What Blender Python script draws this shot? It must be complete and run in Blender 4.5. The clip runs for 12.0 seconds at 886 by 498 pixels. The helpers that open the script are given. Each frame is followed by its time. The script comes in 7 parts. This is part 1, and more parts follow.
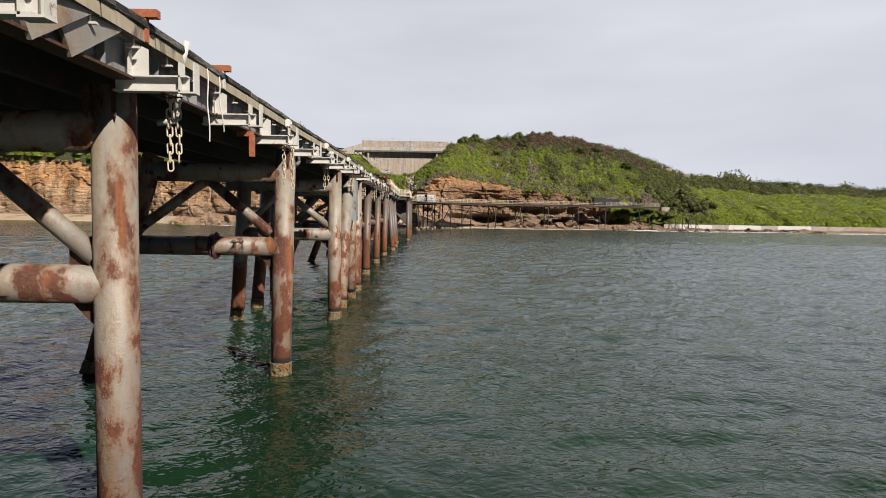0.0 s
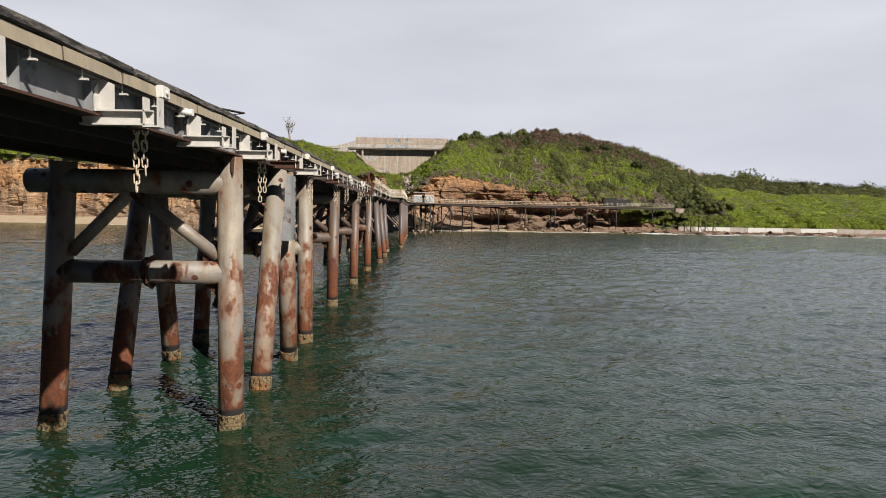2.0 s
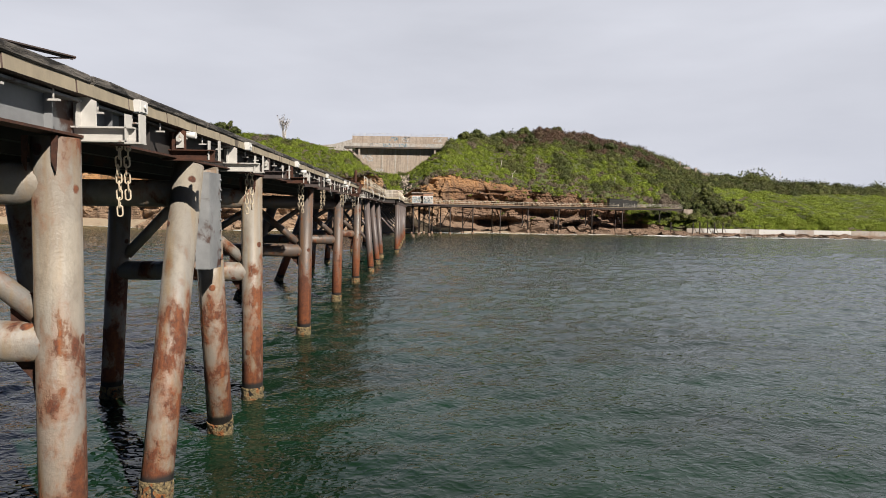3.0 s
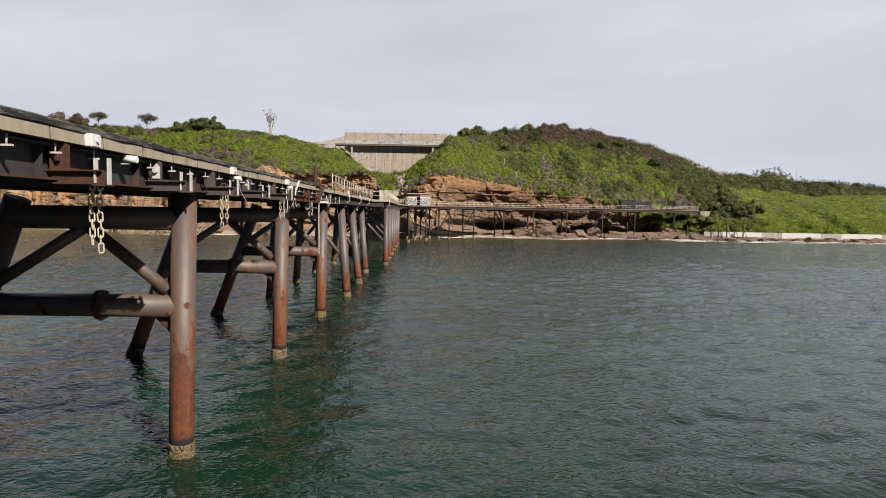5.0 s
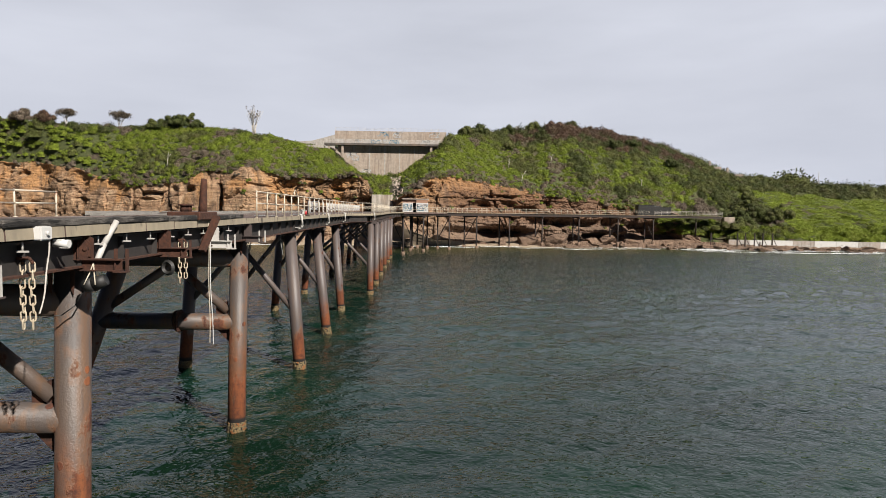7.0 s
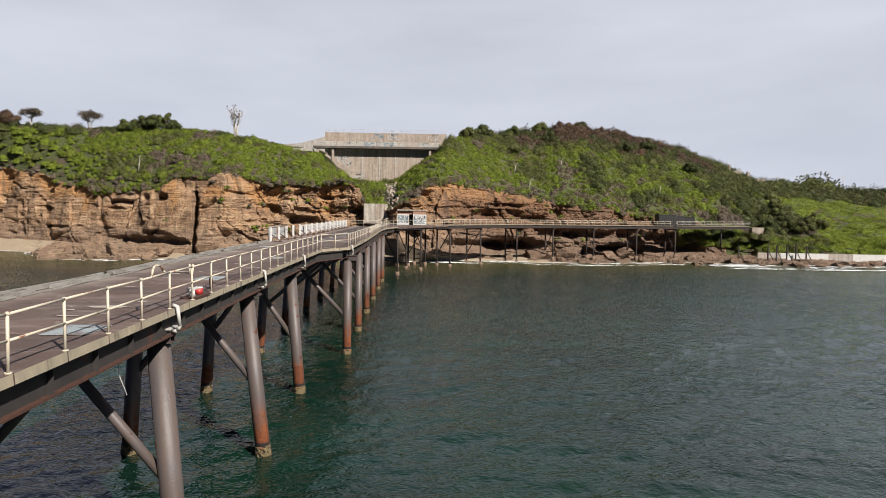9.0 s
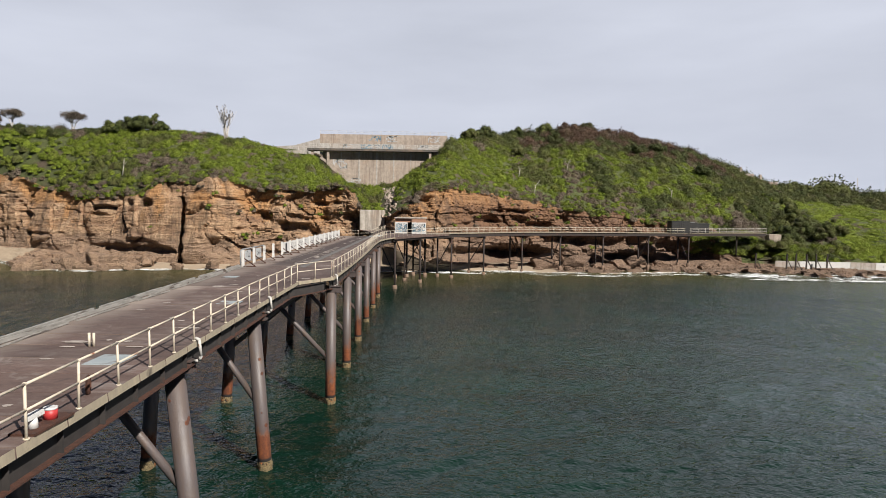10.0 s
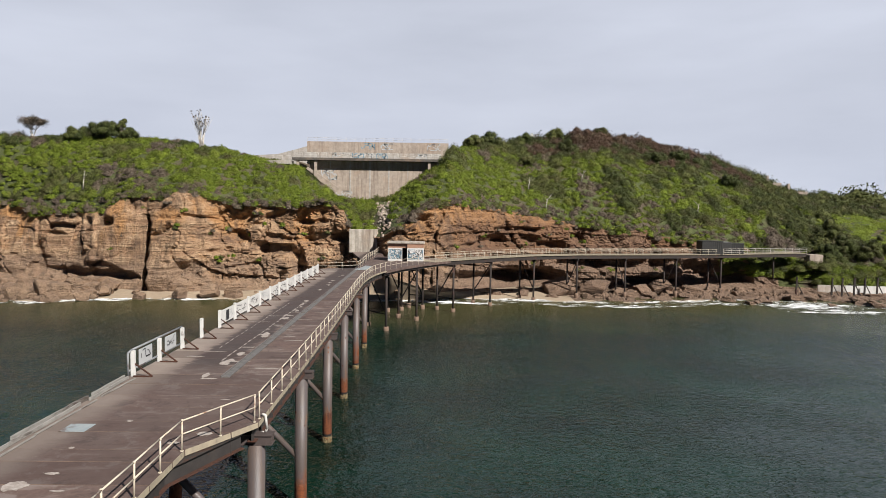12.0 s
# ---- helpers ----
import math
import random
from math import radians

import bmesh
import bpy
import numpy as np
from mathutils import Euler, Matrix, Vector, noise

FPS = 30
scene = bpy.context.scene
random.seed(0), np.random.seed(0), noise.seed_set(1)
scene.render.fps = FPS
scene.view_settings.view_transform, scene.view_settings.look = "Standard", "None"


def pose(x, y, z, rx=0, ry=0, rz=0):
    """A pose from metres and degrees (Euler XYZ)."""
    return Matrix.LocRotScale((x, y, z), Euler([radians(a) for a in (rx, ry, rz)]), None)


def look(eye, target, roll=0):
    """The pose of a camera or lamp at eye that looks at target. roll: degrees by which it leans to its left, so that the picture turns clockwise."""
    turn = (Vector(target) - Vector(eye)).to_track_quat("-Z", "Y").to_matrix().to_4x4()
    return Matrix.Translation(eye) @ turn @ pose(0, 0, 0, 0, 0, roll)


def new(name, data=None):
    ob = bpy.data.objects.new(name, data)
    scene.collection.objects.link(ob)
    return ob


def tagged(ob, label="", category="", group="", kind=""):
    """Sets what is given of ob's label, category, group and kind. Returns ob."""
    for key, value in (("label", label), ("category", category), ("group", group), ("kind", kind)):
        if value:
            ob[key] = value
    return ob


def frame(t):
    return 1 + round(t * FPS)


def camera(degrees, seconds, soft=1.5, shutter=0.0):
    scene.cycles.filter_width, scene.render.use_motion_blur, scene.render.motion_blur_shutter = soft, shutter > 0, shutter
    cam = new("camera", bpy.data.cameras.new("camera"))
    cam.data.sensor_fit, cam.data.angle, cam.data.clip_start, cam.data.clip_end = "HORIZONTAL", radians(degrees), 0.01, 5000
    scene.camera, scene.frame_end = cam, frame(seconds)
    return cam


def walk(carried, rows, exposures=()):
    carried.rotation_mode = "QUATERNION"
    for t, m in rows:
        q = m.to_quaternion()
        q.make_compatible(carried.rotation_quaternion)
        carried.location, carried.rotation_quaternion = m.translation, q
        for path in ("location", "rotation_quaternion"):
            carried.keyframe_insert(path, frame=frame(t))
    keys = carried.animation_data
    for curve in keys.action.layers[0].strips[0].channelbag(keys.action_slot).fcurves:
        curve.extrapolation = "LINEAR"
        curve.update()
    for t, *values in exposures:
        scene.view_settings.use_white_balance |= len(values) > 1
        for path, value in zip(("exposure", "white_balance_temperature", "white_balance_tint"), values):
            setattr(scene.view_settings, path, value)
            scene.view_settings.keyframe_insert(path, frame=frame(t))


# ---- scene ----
cam = camera(70.0, 12.0, 0.9)
PATH = [
    (0.0, -1.935, 0.000, 5.593, -0.805, -3.435),
    (0.5, -1.793, 3.618, 5.692, -0.800, -3.435),
    (1.0, -1.655, 7.269, 5.803, -0.795, -3.435),
    (1.5, -1.524, 10.986, 5.938, -0.791, -3.434),
    (2.0, -1.402, 14.784, 6.104, -0.789, -3.434),
    (2.5, -1.284, 18.593, 6.282, -0.789, -3.435),
    (3.0, -1.165, 22.325, 6.448, -0.792, -3.435),
    (3.5, -1.042, 25.925, 6.588, -0.798, -3.436),
    (4.0, -0.921, 29.481, 6.723, -0.809, -3.437),
    (4.5, -0.810, 33.113, 6.884, -0.823, -3.438),
    (5.0, -0.720, 36.944, 7.102, -0.841, -3.440),
    (5.5, -0.657, 41.052, 7.400, -0.860, -3.442),
    (6.0, -0.611, 45.353, 7.778, -0.880, -3.444),
    (6.5, -0.574, 49.718, 8.227, -0.899, -3.446),
    (7.0, -0.534, 54.020, 8.738, -0.916, -3.449),
    (7.5, -0.484, 58.163, 9.304, -0.929, -3.451),
    (8.0, -0.431, 62.179, 9.914, -0.937, -3.453),
    (8.5, -0.388, 66.132, 10.558, -0.939, -3.456),
    (9.0, -0.366, 70.084, 11.226, -0.935, -3.458),
    (9.5, -0.369, 74.089, 11.915, -0.927, -3.460),
    (10.0, -0.379, 78.153, 12.650, -0.915, -3.462),
    (10.5, -0.370, 82.270, 13.462, -0.900, -3.464),
    (11.0, -0.323, 86.435, 14.372, -0.882, -3.466),
    (11.5, -0.246, 90.633, 15.355, -0.863, -3.468),
    (12.0, -0.155, 94.847, 16.375, -0.843, -3.470),
]
ROLL = 0.83
walk(cam, [(t, pose(x, y, z, 90 + pitch, 0, yaw) @ pose(0, 0, 0, 0, 0, ROLL)) for t, x, y, z, yaw, pitch in PATH],
     [(0.0, 0.82, 6600, 10), (2.5, 0.79, 6570, 10), (5.5, 0.76, 6480, 10), (9.5, 0.73, 6330, 10), (12.0, 0.71, 6230, 10)])

# world, sun, exposure
SUN_EL, SUN_X, SUN_Y = 38.5, 0.644, -0.765
world = bpy.data.worlds.new("world")
scene.world = world
world.use_nodes = True
wn, wl = world.node_tree.nodes, world.node_tree.links
wn.clear()
sky = wn.new("ShaderNodeTexSky")
sky.sky_type, sky.sun_disc = "NISHITA", False
sky.air_density, sky.dust_density, sky.altitude = 0.09, 0.0, 300.0
sky.sun_elevation = radians(SUN_EL)
sky.sun_rotation = math.atan2(SUN_X, SUN_Y)
veil_tc = wn.new("ShaderNodeTexCoord")
veil_map = wn.new("ShaderNodeMapping")
veil_map.inputs["Scale"].default_value = (1.2, 1.2, 5.0)
veil_sep = wn.new("ShaderNodeSeparateXYZ")
veil_high = wn.new("ShaderNodeMapRange")
for key, v in (("From Min", 0.55), ("From Max", 0.98), ("To Min", 1.0), ("To Max", 0.3)):
    veil_high.inputs[key].default_value = v
# the cloud veil lies over the land and clears towards the sun
veil_side = wn.new("ShaderNodeMapRange")
veil_side.interpolation_type = "SMOOTHSTEP"
for key, v in (("From Min", 0.0), ("From Max", 0.62), ("To Min", 0.0), ("To Max", 1.0)):
    veil_side.inputs[key].default_value = v
veil_ahead = wn.new("ShaderNodeMath")
veil_ahead.operation = "MULTIPLY"
veil_tone = wn.new("ShaderNodeMapRange")
for key, v in (("From Min", 0.32), ("From Max", 0.62), ("To Min", 0.0), ("To Max", 1.0)):
    veil_tone.inputs[key].default_value = v
veil_cols = wn.new("ShaderNodeMix")
veil_cols.data_type = "RGBA"
veil_cols.inputs["A"].default_value = (8.15, 8.4, 9.35, 1.0)
veil_west = wn.new("ShaderNodeMapRange")
for key, v in (("From Min", -0.55), ("From Max", 0.25), ("To Min", 0.0), ("To Max", 1.0)):
    veil_west.inputs[key].default_value = v
veil_top = wn.new("ShaderNodeMix")
veil_top.data_type = "RGBA"
veil_top.inputs["A"].default_value = (2.6, 3.4, 6.6, 1.0)
veil_top.inputs["B"].default_value = (8.2, 8.7, 9.8, 1.0)
veil_fac = wn.new("ShaderNodeMath")
veil_fac.operation = "MULTIPLY"
veil_noise = wn.new("ShaderNodeTexNoise")
veil_noise.inputs["Scale"].default_value = 2.2
veil_noise.inputs["Detail"].default_value = 6.0
veil_ramp = wn.new("ShaderNodeMapRange")
veil_ramp.inputs["From Min"].default_value, veil_ramp.inputs["From Max"].default_value = 0.3, 0.72
veil_ramp.inputs["To Min"].default_value, veil_ramp.inputs["To Max"].default_value = 0.84, 1.0
veil_mix = wn.new("ShaderNodeMix")
veil_mix.data_type = "RGBA"
wbg = wn.new("ShaderNodeBackground")
wbg.inputs["Strength"].default_value = 0.05
wout = wn.new("ShaderNodeOutputWorld")
wl.new(veil_tc.outputs["Generated"], veil_map.inputs["Vector"])
wl.new(veil_map.outputs["Vector"], veil_noise.inputs["Vector"])
wl.new(veil_noise.outputs["Fac"], veil_ramp.inputs["Value"])
wl.new(veil_tc.outputs["Generated"], veil_sep.inputs["Vector"])
wl.new(veil_sep.outputs["Z"], veil_high.inputs["Value"])
wl.new(veil_ramp.outputs["Result"], veil_fac.inputs[0])
wl.new(veil_high.outputs["Result"], veil_ahead.inputs[0])
wl.new(veil_sep.outputs["Y"], veil_side.inputs["Value"])
wl.new(veil_side.outputs["Result"], veil_ahead.inputs[1])
wl.new(veil_ahead.outputs["Value"], veil_fac.inputs[1])
wl.new(veil_sep.outputs["Z"], veil_tone.inputs["Value"])
wl.new(veil_tone.outputs["Result"], veil_cols.inputs["Factor"])
wl.new(veil_sep.outputs["X"], veil_west.inputs["Value"])
wl.new(veil_west.outputs["Result"], veil_top.inputs["Factor"])
wl.new(veil_top.outputs["Result"], veil_cols.inputs["B"])
wl.new(veil_cols.outputs["Result"], veil_mix.inputs["B"])
wl.new(veil_fac.outputs["Value"], veil_mix.inputs["Factor"])
wl.new(sky.outputs["Color"], veil_mix.inputs["A"])
wl.new(veil_mix.outputs["Result"], wbg.inputs["Color"])
wl.new(wbg.outputs["Background"], wout.inputs["Surface"])

sun_data = bpy.data.lights.new("sun", "SUN")
sun_data.energy, sun_data.angle, sun_data.color = 5.0, radians(0.7), (1.0, 0.93, 0.84)
sun = new("sun", sun_data)
sun.matrix_world = look((SUN_X * 100, SUN_Y * 100, 100 * math.tan(radians(SUN_EL))), (0, 0, 0))


# materials
def node_mat(name):
    m = bpy.data.materials.new(name)
    m.use_nodes = True
    nt = m.node_tree
    return m, nt, nt.nodes, nt.links, nt.nodes["Principled BSDF"]


def noise_node(nt, vec, scale, detail=5.0, rough=0.55, dist=0.0):
    n = nt.nodes.new("ShaderNodeTexNoise")
    n.inputs["Scale"].default_value, n.inputs["Detail"].default_value = scale, detail
    n.inputs["Roughness"].default_value, n.inputs["Distortion"].default_value = rough, dist
    nt.links.new(vec, n.inputs["Vector"])
    return n.outputs["Fac"]


def span(nt, val, a, b, lo=0.0, hi=1.0):
    n = nt.nodes.new("ShaderNodeMapRange")
    for key, v in (("From Min", a), ("From Max", b), ("To Min", lo), ("To Max", hi)):
        n.inputs[key].default_value = v
    nt.links.new(val, n.inputs["Value"])
    return n.outputs["Result"]


def calc(nt, op, a, b):
    n = nt.nodes.new("ShaderNodeMath")
    n.operation = op
    for i, v in enumerate((a, b)):
        if isinstance(v, (int, float)):
            n.inputs[i].default_value = v
        else:
            nt.links.new(v, n.inputs[i])
    return n.outputs["Value"]


def blend(nt, fac, a, b):
    n = nt.nodes.new("ShaderNodeMix")
    n.data_type = "RGBA"
    if isinstance(fac, (int, float)):
        n.inputs["Factor"].default_value = fac
    else:
        nt.links.new(fac, n.inputs["Factor"])
    for key, v in (("A", a), ("B", b)):
        if isinstance(v, tuple):
            n.inputs[key].default_value = (*v, 1.0)
        else:
            nt.links.new(v, n.inputs[key])
    return n.outputs["Result"]


def place(nt, scale=(1, 1, 1), jitter=False):
    """World position, stretched; jitter shifts it for each object."""
    g = nt.nodes.new("ShaderNodeNewGeometry")
    v = g.outputs["Position"]
    if jitter:
        info = nt.nodes.new("ShaderNodeObjectInfo")
        add = nt.nodes.new("ShaderNodeVectorMath")
        add.operation = "ADD"
        mul = nt.nodes.new("ShaderNodeMath")
        mul.operation = "MULTIPLY"
        mul.inputs[1].default_value = 37.0
        nt.links.new(info.outputs["Random"], mul.inputs[0])
        nt.links.new(v, add.inputs[0])
        nt.links.new(mul.outputs["Value"], add.inputs[1])
        v = add.outputs["Vector"]
    mp = nt.nodes.new("ShaderNodeMapping")
    mp.inputs["Scale"].default_value = scale
    nt.links.new(v, mp.inputs["Vector"])
    return mp.outputs["Vector"]


def height_z(nt):
    g = nt.nodes.new("ShaderNodeNewGeometry")
    sep = nt.nodes.new("ShaderNodeSeparateXYZ")
    nt.links.new(g.outputs["Position"], sep.inputs["Vector"])
    return sep.outputs


def finish(nt, bsdf, color, rough, bump=None, bump_dist=0.02, metal=0.0, bump_strength=1.0):
    nt.links.new(color, bsdf.inputs["Base Color"])
    if isinstance(rough, (int, float)):
        bsdf.inputs["Roughness"].default_value = rough
    else:
        nt.links.new(rough, bsdf.inputs["Roughness"])
    bsdf.inputs["Metallic"].default_value = metal
    if bump is not None:
        b = nt.nodes.new("ShaderNodeBump")
        b.inputs["Distance"].default_value, b.inputs["Strength"].default_value = bump_dist, bump_strength
        nt.links.new(bump, b.inputs["Height"])
        nt.links.new(b.outputs["Normal"], bsdf.inputs["Normal"])


def plain(name, c1, c2, scale=3.0, rough=0.7, bump=0.01, stretch=(1, 1, 1), stain=None, stain_lo=0.6, stain_scale=0.8, metal=0.0):
    """Two tones in a fine noise, with stains of a third colour at a larger scale."""
    m, nt, n, l, b = node_mat(name)
    v = place(nt, stretch, True)
    f = noise_node(nt, v, scale, 8.0, 0.65)
    col = blend(nt, span(nt, f, 0.3, 0.7), c1, c2)
    if stain:
        s = noise_node(nt, v, stain_scale, 7.0, 0.65, 0.3)
        col = blend(nt, span(nt, s, stain_lo, stain_lo + 0.07), col, stain)
    finish(nt, b, col, rough, f, bump, metal)
    return m


def painted_steel(name, paint1, paint2, ochre, rust_lo, low_rust, low_top):
    """Old paint, softly stained, with rust blisters and their runs, and a rusty belt above the water."""
    m, nt, n, l, b = node_mat(name)
    v = place(nt, (1, 1, 1), True)
    big = noise_node(nt, place(nt, (1.0, 1.0, 0.3), True), 0.8, 5.0, 0.55, 0.2)
    mid = noise_node(nt, place(nt, (1.0, 1.0, 0.55), True), 1.9, 8.0, 0.62, 0.15)
    fine = noise_node(nt, v, 14.0, 6.0, 0.7)
    runs = noise_node(nt, place(nt, (4.0, 4.0, 0.22), True), 1.0, 4.0, 0.55)
    z = height_z(nt)["Z"]
    paint = blend(nt, span(nt, big, 0.36, 0.62), paint1, paint2)
    paint = blend(nt, span(nt, runs, 0.48, 0.68, 0.0, 0.7), paint, ochre)
    paint = blend(nt, span(nt, mid, 0.46, 0.56, 0.0, 0.35), paint, (0.085, 0.062, 0.046))
    paint = blend(nt, span(nt, fine, 0.52, 0.75, 0.0, 0.25), paint, (0.055, 0.04, 0.032))
    rust = blend(nt, span(nt, fine, 0.35, 0.65), (0.026, 0.010, 0.006), (0.095, 0.029, 0.013))
    rust = blend(nt, span(nt, runs, 0.50, 0.66, 0.0, 0.75), rust, (0.200, 0.064, 0.018))
    pits = noise_node(nt, v, 5.5, 8.0, 0.75)
    rust = blend(nt, span(nt, pits, 0.56, 0.68, 0.0, 0.7), rust, (0.020, 0.009, 0.007))
    cell = n.new("ShaderNodeTexVoronoi")
    cell.inputs["Scale"].default_value = 1.5
    l.new(v, cell.inputs["Vector"])
    wobble = calc(nt, "ADD", cell.outputs["Distance"], calc(nt, "MULTIPLY", pits, 0.12))
    blister = span(nt, wobble, 0.215, 0.185)
    amount = calc(nt, "ADD", mid, span(nt, z, low_top, 0.5, 0.0, low_rust))
    amount = calc(nt, "ADD", amount, calc(nt, "MULTIPLY", calc(nt, "SUBTRACT", big, 0.5), 0.5))
    amount = calc(nt, "ADD", amount, calc(nt, "MULTIPLY", calc(nt, "SUBTRACT", fine, 0.5), 0.1))
    mask = calc(nt, "MAXIMUM", span(nt, amount, rust_lo, rust_lo + 0.06), blister)
    col = blend(nt, span(nt, amount, rust_lo - 0.07, rust_lo + 0.01, 0.0, 0.55), paint, (0.150, 0.070, 0.032))
    col = blend(nt, mask, col, rust)
    belt = calc(nt, "ADD", z, calc(nt, "MULTIPLY", calc(nt, "SUBTRACT", big, 0.5), 4.0))
    belt = calc(nt, "MULTIPLY", span(nt, belt, low_top * 0.85, low_top * 0.35, 0.0, low_rust * 1.9), span(nt, mid, 0.38, 0.52, 0.35, 1.0))
    col = blend(nt, belt, col, blend(nt, span(nt, pits, 0.42, 0.62), (0.205, 0.060, 0.018), (0.085, 0.024, 0.010)))
    col = blend(nt, span(nt, z, 0.64, 0.54), col, (0.014, 0.012, 0.011))
    h = calc(nt, "ADD", calc(nt, "MULTIPLY", mask, 0.6), fine)
    finish(nt, b, col, span(nt, mask, 0.0, 1.0, 0.5, 0.88), h, 0.012)
    return m


M = {}
M["pile_light"] = painted_steel("pile_light", (0.225, 0.200, 0.162), (0.150, 0.142, 0.132), (0.185, 0.120, 0.052), 0.600, 0.20, 5.6)
M["pile_rusty"] = painted_steel("pile_rusty", (0.205, 0.180, 0.145), (0.140, 0.130, 0.118), (0.175, 0.105, 0.045), 0.535, 0.12, 6.0)
M["pile_dark"] = painted_steel("pile_dark", (0.080, 0.058, 0.046), (0.062, 0.052, 0.048), (0.125, 0.062, 0.026), 0.620, 0.34, 4.6)
M["pile_grey"] = painted_steel("pile_grey", (0.088, 0.071, 0.068), (0.068, 0.057, 0.056), (0.098, 0.066, 0.050), 0.720, 0.50, 2.8)
# near-black brown: the shade under the deck is put into this steel's colour
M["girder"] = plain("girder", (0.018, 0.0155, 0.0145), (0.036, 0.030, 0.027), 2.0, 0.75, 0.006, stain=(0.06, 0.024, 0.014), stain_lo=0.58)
M["girder_brown"] = plain("girder_brown", (0.040, 0.030, 0.028), (0.070, 0.052, 0.047), 2.4, 0.75, 0.006, stain=(0.075, 0.032, 0.018), stain_lo=0.58)
M["girder_light"] = plain("girder_light", (0.12, 0.125, 0.13), (0.23, 0.235, 0.24), 1.1, 0.6, 0.004, stain=(0.055, 0.026, 0.018), stain_lo=0.57)
M["rust"] = plain("rust", (0.022, 0.009, 0.006), (0.075, 0.026, 0.012), 9.0, 0.9, 0.02)
M["rust_orange"] = plain("rust_orange", (0.16, 0.042, 0.016), (0.33, 0.105, 0.042), 6.0, 0.9, 0.01, stain=(0.360, 0.300, 0.252), stain_lo=0.6, stain_scale=2.0)
M["white_steel"] = plain("white_steel", (0.46, 0.445, 0.415), (0.37, 0.355, 0.33), 4.0, 0.6, 0.004, stain=(0.13, 0.055, 0.03), stain_lo=0.64, stain_scale=2.5)
M["chain"] = plain("chain", (0.48, 0.42, 0.32), (0.32, 0.25, 0.17), 9.0, 0.85, 0.006, stain=(0.14, 0.055, 0.03), stain_lo=0.62, stain_scale=4.0)
M["edge_concrete"] = plain("edge_concrete", (0.30, 0.255, 0.18), (0.20, 0.17, 0.125), 3.5, 0.9, 0.012, (1, 1, 0.4), stain=(0.075, 0.06, 0.045), stain_lo=0.58, stain_scale=0.9)
M["timber"] = plain("timber", (0.020, 0.017, 0.015), (0.150, 0.135, 0.118), 5.0, 0.92, 0.07, (2.5, 0.5, 2.5), stain=(0.010, 0.009, 0.008), stain_lo=0.50, stain_scale=1.6)
M["rail_paint"] = plain("rail_paint", (0.446, 0.374, 0.274), (0.504, 0.461, 0.382), 6.0, 0.6, 0.003, stain=(0.173, 0.061, 0.029), stain_lo=0.58, stain_scale=1.6)
M["barnacle"] = plain("barnacle", (0.022, 0.015, 0.008), (0.30, 0.225, 0.110), 15.0, 0.95, 0.12, stain=(0.22, 0.075, 0.018), stain_lo=0.54, stain_scale=3.0)
M["black_steel"] = plain("black_steel", (0.011, 0.011, 0.011), (0.021, 0.020, 0.018), 4.0, 0.6, 0.004)
M["footing"] = plain("footing", (0.186, 0.124, 0.087), (0.124, 0.081, 0.056), 2.5, 0.9, 0.02, stain=(0.062, 0.037, 0.025), stain_lo=0.56)
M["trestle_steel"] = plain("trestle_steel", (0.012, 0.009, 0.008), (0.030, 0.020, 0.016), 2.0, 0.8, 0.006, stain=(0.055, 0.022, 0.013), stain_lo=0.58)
M["white_paint"] = plain("white_paint", (0.562, 0.554, 0.533), (0.475, 0.468, 0.446), 2.5, 0.6, 0.003, stain=(0.180, 0.158, 0.144), stain_lo=0.63, stain_scale=1.5)
M["brick_render"] = plain("brick_render", (0.260, 0.143, 0.093), (0.310, 0.180, 0.118), 4.0, 0.85, 0.008)
M["sand"] = plain("sand", (0.33, 0.262, 0.185), (0.26, 0.202, 0.140), 1.2, 0.95, 0.02, stain=(0.161, 0.112, 0.068), stain_lo=0.58, stain_scale=0.15)
M["bleached_wood"] = plain("bleached_wood", (0.50, 0.47, 0.43), (0.34, 0.31, 0.275), 4.0, 0.9, 0.01)
M["bark"] = plain("bark", (0.066, 0.052, 0.041), (0.110, 0.091, 0.072), 4.0, 0.95, 0.03)


